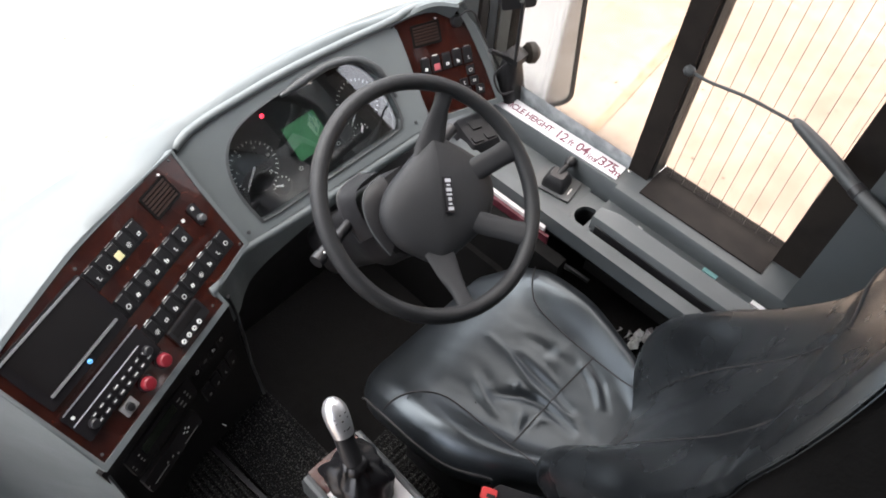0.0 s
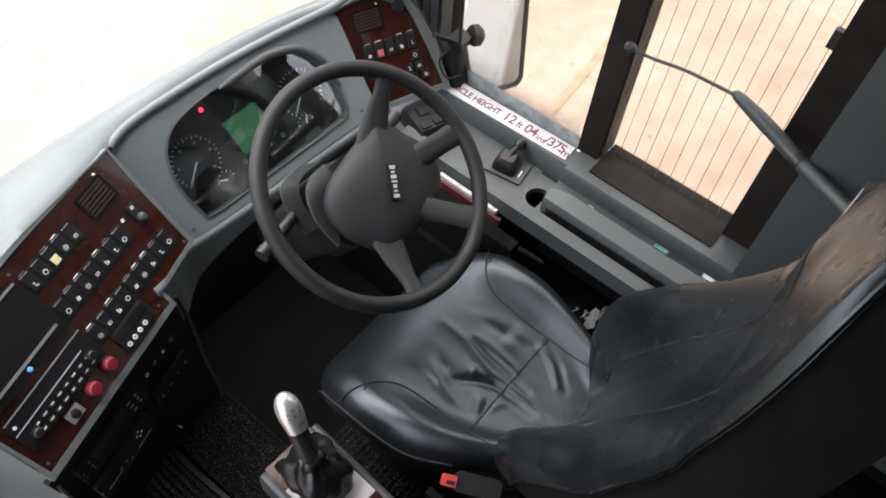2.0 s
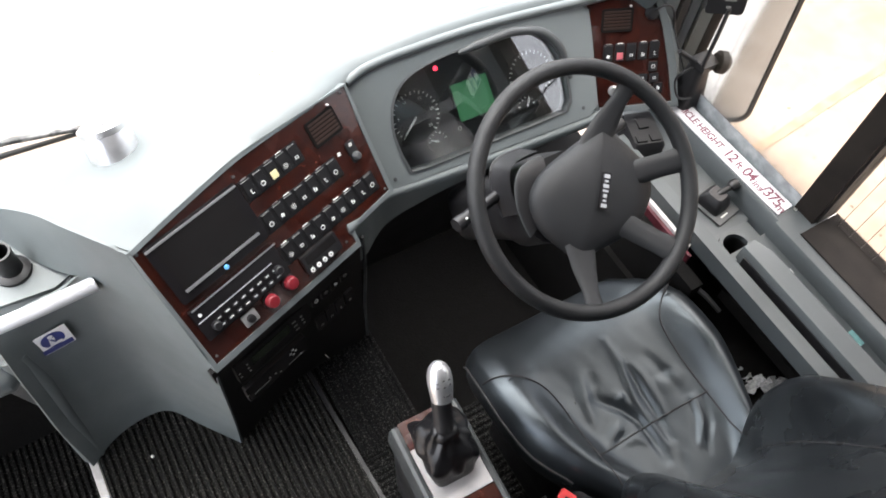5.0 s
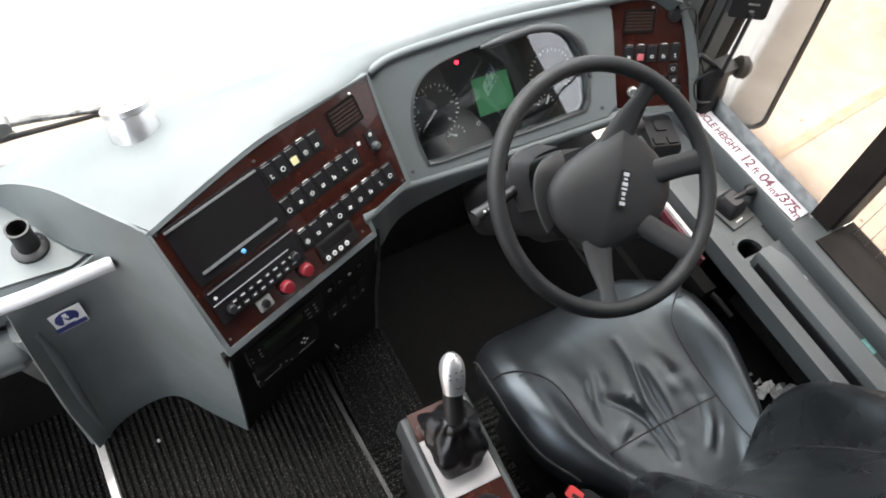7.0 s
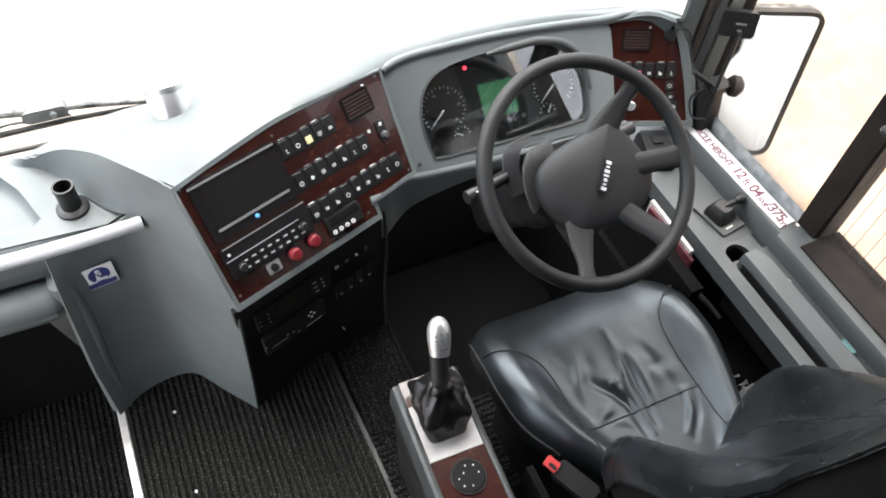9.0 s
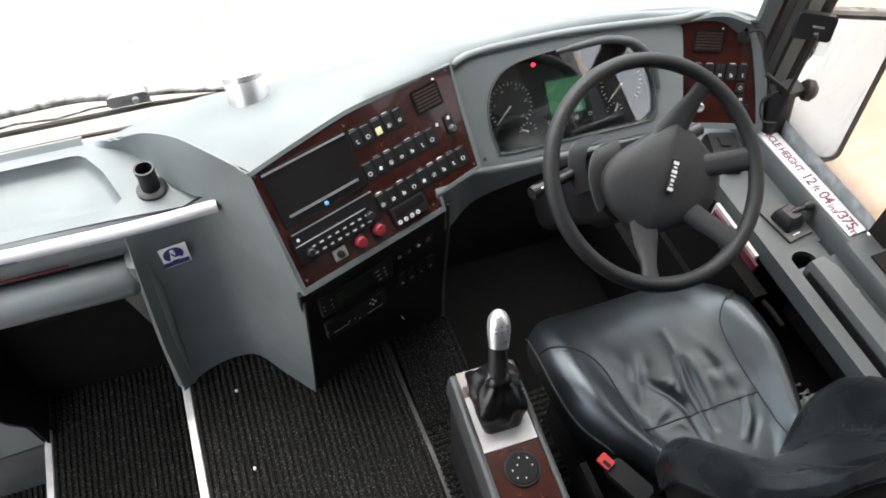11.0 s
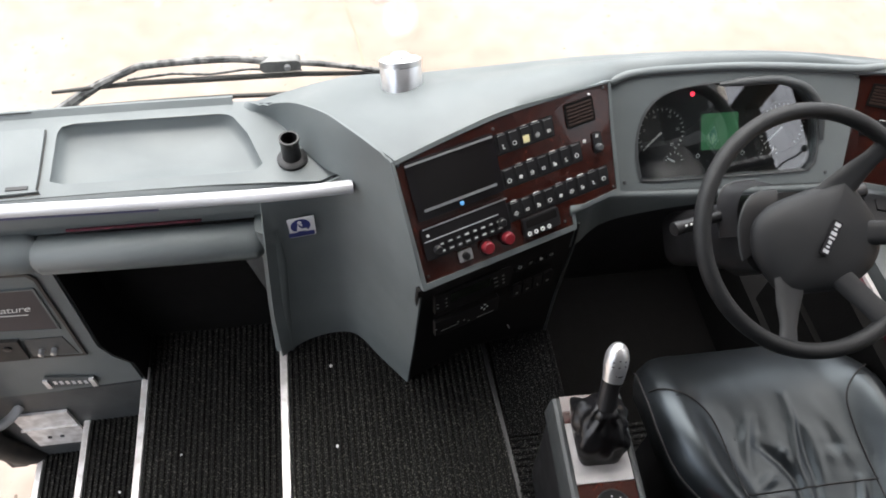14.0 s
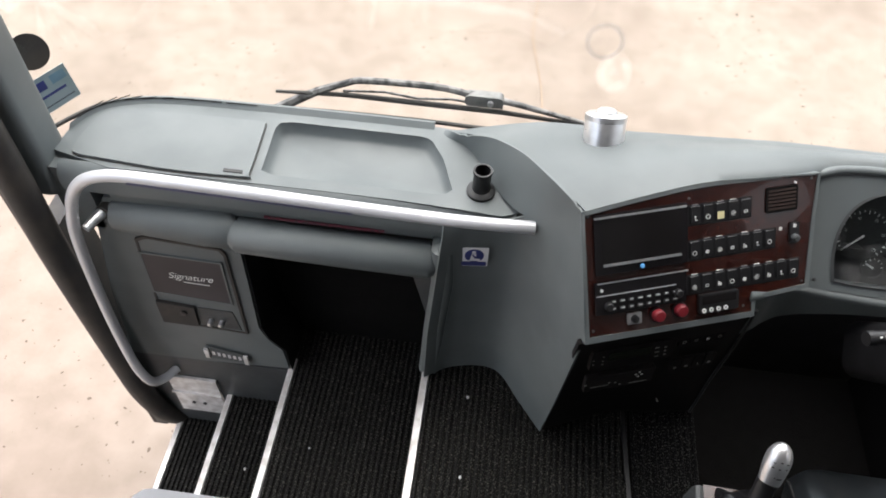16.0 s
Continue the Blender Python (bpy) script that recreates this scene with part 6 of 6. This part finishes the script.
lettering("VEHICLE HEIGHT", 0.023, REDINK, sign, at(MSG, -0.09, -0.001, 0.0017), spread=0.9, bold=0.0003)
lettering("12", 0.034, REDINK, sign, at(MSG, 0.015, 0.0, 0.0017), spread=0.9, bold=0.0003)
lettering("ft", 0.024, REDINK, sign, at(MSG, 0.043, -0.002, 0.0017), bold=0.0002)
lettering("04", 0.034, REDINK, sign, at(MSG, 0.073, 0.0, 0.0017), spread=0.9, bold=0.0003)
lettering("ins", 0.022, REDINK, sign, at(MSG, 0.103, -0.006, 0.0017), bold=0.0002)
lettering("/375", 0.034, REDINK, sign, at(MSG, 0.138, 0.0, 0.0017), spread=0.85, bold=0.0003)
lettering("m", 0.026, REDINK, sign, at(MSG, 0.168, -0.006, 0.0017), bold=0.0002)
for nm, xy, lab, mt in (("folded_note", (1.388, -0.663), "small folded turquoise paper on the side console", material("turquoise_paper", (0.16, 0.34, 0.34), 0.8, scale=120)),
                        ("paper_slip", (1.389, -0.775), "small white paper slip on the side console", WHITE)):
    o = part(nm, box(xy[0] - 0.005, xy[0] + 0.005, xy[1] - 0.016, xy[1] + 0.016, 0.445, 0.450), mt, bevel=0.001)
    tagged(o, lab, "paper")
papers = thing("door_pocket_papers", (1.29, -0.6, 0.262), "papers and cable ties stuffed beside the driver's seat", "papers")
part("paper_roll", tube([(1.348, -0.535, 0.2665), (1.350, -0.59, 0.2665), (1.352, -0.645, 0.2665)], 0.0045, 8), WHITE, papers, "thin white rolled paper")
random.seed(12)
for cx, cy, w in ((1.256, -0.625, 0.020), (1.272, -0.618, 0.022), (1.292, -0.636, 0.024), (1.312, -0.646, 0.020), (1.262, -0.604, 0.012)):
    bm = sheet([[(cx + w * (a - 1.5) * 0.55 + random.uniform(-0.004, 0.004), cy + w * (b - 1) * 0.4 + random.uniform(-0.004, 0.004), 0.272 + random.uniform(-0.006, 0.012)) for a in range(4)] for b in range(3)])
    part("crumpled_paper", thicken(bm, 0.001), DULLPAPER, papers, smooth=20)
part("cable_tie", tube(curve([(1.252, -0.575, 0.266), (1.262, -0.583, 0.275), (1.268, -0.577, 0.266)], 4), 0.002, 6), DULLPAPER, papers)
part("strap", tube(curve([(1.215, -0.655, 0.266), (1.26, -0.668, 0.275), (1.32, -0.672, 0.27)], 4), 0.004, 8), PALE, papers)
rod = thing("pocket_bracket", (1.25, -0.42, 0.262), "dark bracket arm in the pocket beside the seat", "bracket")
part("arm", tube([(1.235, -0.36, 0.36), (1.262, -0.43, 0.345), (1.27, -0.47, 0.335)], [0.005, 0.006, 0.005], 8), RAILGREY, rod)
part("foot", box(1.225, 1.247, -0.372, -0.350, 0.262, 0.362), BLACK, rod, bevel=0.003)
mag = thing("magazine", (1.245, -0.27, 0.262), "folded magazine with white edge and dark red cover", "magazine")
part("cover", box(1.236, 1.2435, -0.362, -0.20, 0.262, 0.425), material("red_cover", (0.06, 0.006, 0.012), 0.4, second=(0.11, 0.03, 0.042), scale=30), mag, bevel=0.002)
# pocket wall near-black, shade painted in
part("pocket", box(1.205, 1.2352, -0.42, -0.12, 0.262, 0.404), VOID, mag, "near-black wall pocket, shade put into its colour")
part("pages", box(1.244, 1.2525, -0.345, -0.19, 0.262, 0.434), material("page_edge", (0.6, 0.58, 0.57), 0.7, scale=60), mag, bevel=0.002)

# ---- driver's window, pillars ----
win = thing("window_1", (1.5, -0.6, 0.46), "black framed sliding side window with fine heating wires", "window", kind="structure")
FRAME = material("window_frame_black", (0.014, 0.012, 0.011), 0.5, second=(0.020, 0.017, 0.015), scale=14, bump=0.2, bump_scale=300, spec=0.08)
part("bottom_rail", solid([[(x, y, z) for x, z in ((1.428, 0.480), (1.428, 0.490), (1.468, 0.4915), (1.474, 0.4925), (1.53, 0.4925), (1.53, 0.480))] for y in (-0.741, -0.448)]), FRAME, win, bevel=0.002)
part("top_rail", box(1.474, 1.53, -0.985, -0.385, 1.110, 1.166), FRAME, win, bevel=0.005)
# greyer than the frame: paints the bluish sheen along the top edge
part("rail_edge", solid([[(x, y, z) for x, z in ((1.470, 1.166), (1.476, 1.178), (1.50, 1.186), (1.53, 1.182), (1.53, 1.166))] for y in (-0.985, -0.385)]), DARKGREY, win, "lighter edge above the sliding pane, sheen put into its colour", bevel=0.003)
part("front_stile", box(1.466, 1.53, -0.441, -0.392, 0.487, 1.110), FRAME, win, bevel=0.006)
part("stile_lip", box(1.478, 1.53, -0.4455, -0.4412, 0.487, 1.110), RUBBER, win, bevel=0.001)
part("rear_stile", box(1.474, 1.53, -0.83, -0.741, 0.487, 1.110), FRAME, win, bevel=0.004)
part("upper_stile", box(1.50, 1.53, -0.999, -0.986, 1.111, 1.66), FRAME, win, bevel=0.004)
part("latch", box(1.478, 1.49, -0.750, -0.728, 0.957, 0.99), BLACK, win, bevel=0.002)
g = part("pane", box(1.508, 1.512, -0.747, -0.44, 0.487, 1.112), TINTED, win)
g.visible_shadow = False
WIRE = material("heating_wire", (0.10, 0.085, 0.075), 0.6, scale=50)
for k in range(11):
    part("heating_wire", tube([(1.507, -0.592 + 0.0272 * (5 - k), 1.111), (1.507, -0.592 + 0.0300 * (5 - k), 0.491)], 0.0006, 5), WIRE, win)
for k in range(5):
    part("glass_mark", box(1.5065, 1.5075, -0.592 - 0.0085 * k - 0.003, -0.592 - 0.0085 * k + 0.003, 1.070, 1.0735), WIRE, win)
MGL = axes((1.507, -0.609, 1.056), (0, -1, 0), (-1, 0, 0))
part("glass_mark", ring_plate([(0.007 * math.cos(a), 0.007 * math.sin(a)) for a in np.linspace(0, 6.2832, 16, False)], [(0.0058 * math.cos(a), 0.0058 * math.sin(a)) for a in np.linspace(0, 6.2832, 16, False)], 0, 0.0006), WIRE, win, "", MGL)
part("glass_mark", box(1.5065, 1.5075, -0.621, -0.598, 1.044, 1.0455), WIRE, win)
part("glass_mark", box(1.5065, 1.5075, -0.630, -0.622, 1.039, 1.0415), WIRE, win)
g = part("upper_pane", box(1.512, 1.516, -0.985, -0.385, 1.182, 1.66), TINTED, win)
g.visible_shadow = False
qw = thing("window_2", (1.52, -0.2, 0.46), "fixed quarter window with a dotted dark lower band", "window", kind="structure")
g = part("pane", box(1.4695, 1.473, -0.392, 0.012, 0.44, 1.66), TINTED, qw)
g.visible_shadow = False
# printed band made grey to paint the reflection of the sign in the glass
part("dark_band", thicken(sheet([[(1.469, y, z) for y in np.linspace(-0.391, 0.01, 6)] for z in (0.45, 0.485, 0.519)]), 0.0006), material("frit_with_reflection", (0.32, 0.35, 0.36), 0.12, second=(0.2, 0.22, 0.23), scale=30), qw, "glossy printed band, its grey standing in for the reflected sign")
pil = thing("front_pillar", (1.46, 0.03, 0.46), "grey front pillar cover with dark rubber strips", "pillar", kind="structure")
part("cover", solid([[(x, y, z) for x, y in ((1.398, 0.060), (1.402, 0.052), (1.432, 0.039), (1.437, 0.045), (1.485, 0.118), (1.475, 0.125))] for z in (0.56, ZC)]), GREY, pil, bevel=0.004)
part("rubber_strip", solid([[(x, y, z) for x, y in ((1.4375, 0.032), (1.450, 0.026), (1.456, 0.030), (1.505, 0.10), (1.482, 0.10))] for z in (0.46, ZC)]), RUBBER, pil, bevel=0.003)
part("inner_strip", solid([[(x, y, z) for x, y in ((1.4565, 0.028), (1.474, 0.019), (1.478, 0.022), (1.515, 0.09), (1.507, 0.10))] for z in (0.46, ZC)]), SIDEGREY, pil, bevel=0.003)
part("middle_strip", solid([[(x, y, z) for x, y in ((1.4785, 0.012), (1.502, 0.0), (1.506, 0.004), (1.528, 0.08), (1.517, 0.09))] for z in (0.46, ZC)]), GREY, pil, bevel=0.004)
part("outer_strip", solid([[(x, y, z) for x, y in ((1.5065, 0.002), (1.519, -0.006), (1.53, -0.006), (1.53, 0.08), (1.5065, 0.08))] for z in (0.46, ZC)]), FRAME, pil, bevel=0.003)
dev = thing("cab_device", (1.45, -0.045, 0.76), "small black device clamped to the front pillar", "device")
MDV = axes((1.448, -0.048, 0.758), (0.85, -0.52, 0), (-0.5, -0.8, 0.25))
plate("device_body", 0.076, 0.054, 0.008, 0, 0, -0.012, 0.008, BLACK, dev, MDV, "", 0.003)
plate("device_mark", 0.022, 0.004, 0.0005, 0.006, 0.002, 0.008, 0.0088, DIM, dev, MDV)
plate("device_mark", 0.010, 0.005, 0.002, 0.006, -0.012, 0.008, 0.0088, DIM, dev, MDV)
part("device_stem", tube([(1.449, -0.063, 0.745), (1.447, -0.066, 0.68), (1.445, -0.068, 0.60)], 0.0075, 8, 0.6), BLACK, dev)
cl = thing("suction_mount", (1.47, -0.06, 0.56), "black suction mount with a round pad on the pillar", "mount")
part("clamp", box(1.44, 1.485, -0.078, -0.036, 0.588, 0.604), BLACK, cl, bevel=0.006)
part("clamp_base", solid([[(1.46 + x, -0.05 + y, z) for x, y in rounded(w, w, 0.015, 3)] for z, w in ((0.47, 0.07), (0.53, 0.055), (0.585, 0.04))]), BLACK, cl)
part("pad", tube([(1.482, -0.068, 0.598), (1.488, -0.07, 0.597), (1.50, -0.078, 0.596), (1.508, -0.083, 0.595)], [0.018, 0.024, 0.024, 0.014], 18), RUBBER, cl)
part("cable_loop", tube(curve([(1.425, -0.06, 0.60), (1.40, -0.05, 0.57), (1.405, -0.07, 0.53), (1.44, -0.08, 0.52)], 6), 0.0025, 6), BLACK, cl)
part("clamp_arm", tube([(1.40, -0.03, 0.63), (1.44, -0.05, 0.6)], 0.006, 8), BLACK, cl)

# rear pillar panel with luggage notice
pan = thing("pillar_panel", (1.45, -1.0, 0.47), "dark grey moulded pillar panel behind the driver's window", "panel", kind="structure")
part("panel", box(1.40, 1.53, -1.26, -0.803, 0.488, 1.153), SIDEGREY, pan, bevel=0.012, segs=3)
part("panel_cap", solid([[(x, y, z) for x, y in ((1.402, -1.26), (1.402, -0.836), (1.406, -0.832), (1.42, -0.842), (1.53, -0.985), (1.53, -1.26))] for z in (1.154, 1.985)]), SIDEGREY, pan, bevel=0.004)
notice = thing("luggage_notice", (1.399, -0.87, 1.04), "white and blue luggage weight notice sticker", "notice")
MN = axes((1.3985, -0.8795, 1.066), (0, -1, 0.03), (-1, 0, 0))
plate("notice_base", 0.135, 0.058, 0.002, 0, 0, 0, 0.001, WHITE, notice, MN)
plate("notice_blue", 0.05, 0.054, 0.001, -0.04, 0, 0.001, 0.0014, BLUEINK, notice, MN)
plate("suitcase", 0.038, 0.026, 0.003, -0.04, -0.006, 0.0014, 0.0018, WHITE, notice, MN)
part("suitcase_handle", ring_plate(rounded(0.016, 0.01, 0.002, 2, -0.04, 0.01), rounded(0.012, 0.006, 0.001, 2, -0.04, 0.01), 0.0014, 0.0018), WHITE, notice, "", MN)
for x in (-0.055, -0.025):
    plate("suitcase_strap", 0.002, 0.026, 0.0003, x, -0.006, 0.0018, 0.002, BLUEINK, notice, MN)
lettering("16", 0.038, BLUEINK, notice, at(MN, 0.012, 0.009, 0.0011), bold=0.0010)
lettering("KG", 0.020, BLUEINK, notice, at(MN, 0.030, -0.017, 0.0011), bold=0.0005)
mic = thing("microphone", (1.38, -0.85, 0.80), "grey gooseneck microphone reaching along the side window", "microphone")
part("gooseneck", tube(curve([(1.45, -0.654, 0.823), (1.45, -0.607, 0.822), (1.45, -0.551, 0.819), (1.452, -0.483, 0.806), (1.452, -0.444, 0.8055)], 8), 0.0032, 8), RAILGREY, mic)
part("mic_head", tube([(1.452, -0.452, 0.8055), (1.452, -0.446, 0.805), (1.452, -0.436, 0.805), (1.452, -0.431, 0.805)], [0.006, 0.010, 0.010, 0.005], 14), RAILGREY, mic)
part("stem", tube(curve([(1.451, -0.640, 0.823), (1.45, -0.654, 0.823), (1.425, -0.73, 0.815), (1.40, -0.791, 0.809), (1.365, -0.85, 0.818), (1.33, -0.898, 0.83), (1.285, -0.93, 0.845)], 3), [0.004, 0.006, 0.008, 0.010, 0.0115] + [0.013] * 14, 12), RAILGREY, mic)
part("stem_collar", tube([(1.403, -0.784, 0.8095), (1.396, -0.797, 0.8095)], 0.0145, 12), BLACK, mic)

# ---- outside mirror, windscreen, wiper ----
mir = thing("door_mirror", (1.65, 0.0, 0.5), "large outside mirror with a dark rounded housing", "mirror")
NM = Vector((-0.5, -0.86, 0.08)).normalized()
MMI = axes((1.640, 0.016, 0.485), (0.86, -0.5, 0), NM)
def lop(outline):
    """The mirror's outline, narrower at the top and with a sloping upper edge."""
    return [(x - 0.043 * y - 0.006, y + (0.10 * x - 0.006 if y > 0 else 0.0)) for x, y in outline]


part("mirror_glass", slab(lop(rounded(0.247, 0.405, 0.025, 5)), 0.002, 0.004), MIRROR, mir, "silvered mirror glass", MMI)
part("housing", ring_plate(lop(rounded(0.264, 0.422, 0.034, 5)), lop(rounded(0.244, 0.402, 0.024, 5)), -0.01, 0.008), RUBBER, mir, "black mirror rim", MMI, bevel=0.002)
part("mirror_back", solid([[(x * k, y * k, z) for x, y in lop(rounded(0.264, 0.422, 0.034, 5))] for k, z in ((1, -0.01), (0.97, -0.04), (0.8, -0.07))]), WORN, mir, "scuffed dark mirror back", MMI)
part("mirror_arm", tube([MMI @ Vector((-0.05, 0.2, -0.05)), (1.58, 0.1, 1.1), (1.54, 0.12, 1.5)], 0.015, 10), RUBBER, mir)

ws = thing("windscreen", (0.3, 0.3, 0.6), "wide curved windscreen glass with a dark lower seal", "windscreen", kind="structure")
base = [Vector(p) for p in curve([(-0.885, 0.09, 0.55), (-0.835, 0.195, 0.553), (-0.72, 0.282, 0.556), (-0.4, 0.308, 0.558), (-0.1, 0.315, 0.56), (0.07, 0.312, 0.56), (0.2, 0.29, 0.58), (0.36, 0.262, 0.60), (0.7, 0.25, 0.61), (0.9, 0.24, 0.615), (1.08, 0.218, 0.62), (1.22, 0.185, 0.625), (1.33, 0.145, 0.625), (1.43, 0.125, 0.61)], 5)]
g = part("glass", thicken(sheet([base, [Vector((p.x, p.y * 0.9 + 0.0, 1.2)) for p in base], [Vector((p.x, p.y * 0.4 - 0.09, 2.17)) for p in base]]), 0.004), GLASS, ws)
g.visible_shadow = False
part("lower_seal", tube(base, 0.005, 8), RUBBER, ws, "black rubber seal")
wip = thing("windscreen_wiper", (0.0, 0.4, 0.55), "black windscreen wiper arm and blade with bare worn patches", "wiper")
part("arm", tube(curve([(-0.47, 0.385, 0.37), (-0.45, 0.40, 0.44), (-0.40, 0.415, 0.475), (-0.325, 0.42, 0.52), (-0.25, 0.42, 0.556), (-0.212, 0.42, 0.568), (-0.10, 0.42, 0.573), (-0.013, 0.42, 0.571), (0.05, 0.42, 0.558)], 4), [0.014] * 8 + [0.013, 0.012, 0.0115, 0.011, 0.0105, 0.010, 0.0095, 0.009] + [0.0085] * 17, 8), WORN, wip, "black tubular wiper arm")
part("blade", tube([(-0.424, 0.415, 0.512), (-0.25, 0.415, 0.524), (-0.079, 0.415, 0.523), (0.12, 0.415, 0.522), (0.32, 0.412, 0.512)], [0.004, 0.006, 0.007, 0.006, 0.004], 8), RUBBER, wip, "long black wiper blade")
part("blade_bridge", tube([(-0.26, 0.42, 0.531), (-0.16, 0.42, 0.541), (-0.08, 0.42, 0.532), (0.0, 0.42, 0.541), (0.12, 0.42, 0.530)], 0.003, 6), WORN, wip)
part("link_arm", tube([(0.04, 0.425, 0.56), (0.16, 0.42, 0.545), (0.33, 0.415, 0.512)], [0.009, 0.007, 0.005], 8), WORN, wip)
part("head_plate", solid([[(0.075 + x, y, 0.552 + z) for x, z in rounded(0.09, 0.03, 0.012, 3)] for y in (0.408, 0.432)]), material("wiper_head_grey", (0.2, 0.2, 0.19), 0.5, second=(0.12, 0.12, 0.115), scale=40), wip, "grey wiper head")
part("head_bolt", tube([(0.09, 0.40, 0.552), (0.09, 0.41, 0.552)], 0.007, 8), SILVER, wip)
lp = thing("door_pillar", (-0.88, 0.12, -0.7), "grey front doorway pillar with a black rubber door seal", "pillar", kind="structure")
part("cover", solid([[(x, y, z) for x, y in rounded(0.07, 0.10, 0.02, 3, cx, cy)] for z, cx, cy in ((0.47, -0.846, 0.10), (0.62, -0.846, 0.10), (0.9, -0.846, 0.10), (1.78, -0.85, 0.09))]), GREY, lp)
part("door_seal", tube(curve([(-0.875, 0.03, 1.78), (-0.868, 0.025, 1.2), (-0.856, 0.01, 0.6), (-0.858, 0.005, 0.3), (-0.868, 0.02, -0.2), (-0.868, 0.03, -0.42), (-0.85, 0.05, -0.57), (-0.82, 0.08, -0.655)], 6), 0.034, 12), RUBBER, lp, "thick black rubber seal")
part("seal_lip", tube(curve([(-0.915, 0.06, 1.78), (-0.91, 0.055, 0.6), (-0.90, 0.05, 0.0), (-0.895, 0.08, -0.45), (-0.86, 0.13, -0.66)], 6), 0.034, 8), RUBBER, lp)
part("outer_corner", box(-0.95, -0.90, 0.08, 0.20, -0.75, 0.30), RUBBER, lp)
sk = thing("windscreen_sticker", (-0.86, 0.25, 0.6), "pale blue sticker in the lower windscreen corner, darkened as if backlit", "sticker")
MK = axes((-0.827, 0.194, 0.641), (0.57, 0.82, 0.10), (0.82, -0.57, 0.0))
# film colour darkened for the light that comes from behind it
plate("sticker_base", 0.094, 0.088, 0.002, 0, 0, 0, 0.001, material("pale_blue_film", (0.20, 0.27, 0.29), 0.4, second=(0.27, 0.33, 0.35), scale=15), sk, MK)
plate("sticker_box", 0.038, 0.022, 0.001, -0.024, 0.022, 0.001, 0.0014, BLUEINK, sk, MK)
plate("sticker_line", 0.072, 0.006, 0.001, -0.006, -0.005, 0.001, 0.0014, BLUEINK, sk, MK)
plate("sticker_line", 0.034, 0.022, 0.001, 0.024, 0.024, 0.001, 0.0014, material("sky_blue_film", (0.13, 0.24, 0.32), 0.4, scale=15), sk, MK)
plate("sticker_line", 0.078, 0.003, 0.001, 0.0, -0.03, 0.001, 0.0014, material("grey_film", (0.08, 0.10, 0.12), 0.4, scale=15), sk, MK)
dk = part("round_transfer", lathe([(0.037, 0), (0.037, 0.002)], 32), RUBBER, m=axes((-0.832, 0.187, 0.744), (0.57, 0.82, 0), (0.6, -0.75, 0.3)))
tagged(dk, "round dark transfer on the windscreen corner", "transfer")
part("mic_bracket", box(1.245, 1.295, -0.94, -0.885, 0.80, 0.93), DARKGREY, mic, "dark bracket on the seat back", bevel=0.006)
plate("bracket_label", 0.022, 0.05, 0.002, 0, 0, 0, 0.001, PALE, mic, axes((1.262, -0.8845, 0.91), (1, 0, 0), (0, -1, 0)))


def dots(y0, y1, z0, rows_n, x, pitch=0.0042):
    """A printed band of dots that shrink upwards."""
    bm = bmesh.new()
    for r in range(rows_n):
        rad = 0.0018 * (1 - 0.75 * r / rows_n)
        for k in range(int((y1 - y0) / pitch)):
            y, z = y0 + pitch * (k + 0.5 * (r % 2)), z0 + 0.0037 * r
            bm.faces.new([bm.verts.new((x, y + rad * math.cos(a), z + rad * math.sin(a))) for a in (0.5, 1.55, 2.6, 3.64, 4.7, 5.75)])
    return bm


tagged(part("frit_dots", dots(-0.388, 0.008, 0.5205, 17, 1.4682), DARKGREY, qw, "fading band of black printed dots"), kind="stuff")
tagged(part("frit_dots", dots(-0.74, -0.46, 0.4945, 8, 1.5072), RUBBER, win, "fading band of black printed dots"), kind="stuff")

# modesty panel beside the steps
mod = thing("modesty_panel", (-0.077, -0.724, -0.21), "pale grey rounded modesty panel behind the entrance steps", "panel")
part("panel_body", solid([[(x, y, z) for x, y in rounded(0.26, 0.05, 0.02, 3, -0.077, -0.724)] for z in (-0.21, 0.955)]), PALE, mod, bevel=0.008)

# ring left by a suction cup on the windscreen
m = bpy.data.materials.new("suction_residue")
m.use_nodes = True
n, l = m.node_tree.nodes, m.node_tree.links
mix, clear = n.new("ShaderNodeMixShader"), n.new("ShaderNodeBsdfTransparent")
n["Principled BSDF"].inputs["Base Color"].default_value = (0.8, 0.8, 0.78, 1)
mix.inputs[0].default_value = 0.16
l.new(clear.outputs[0], mix.inputs[1]), l.new(n["Principled BSDF"].outputs[0], mix.inputs[2]), l.new(mix.outputs[0], n["Material Output"].inputs[0])
MRG = axes((0.29, 0.245, 0.865), (1, 0, 0), (0, -0.95, 0.2))
o = part("suction_ring", ring_plate([(0.036 * math.cos(a), 0.036 * math.sin(a)) for a in np.linspace(0, 6.2832, 40, False)], [(0.027 * math.cos(a), 0.027 * math.sin(a)) for a in np.linspace(0, 6.2832, 40, False)], 0, 0.0006), m, m=MRG)
tagged(o, "faint pale ring mark on the windscreen glass", "mark")
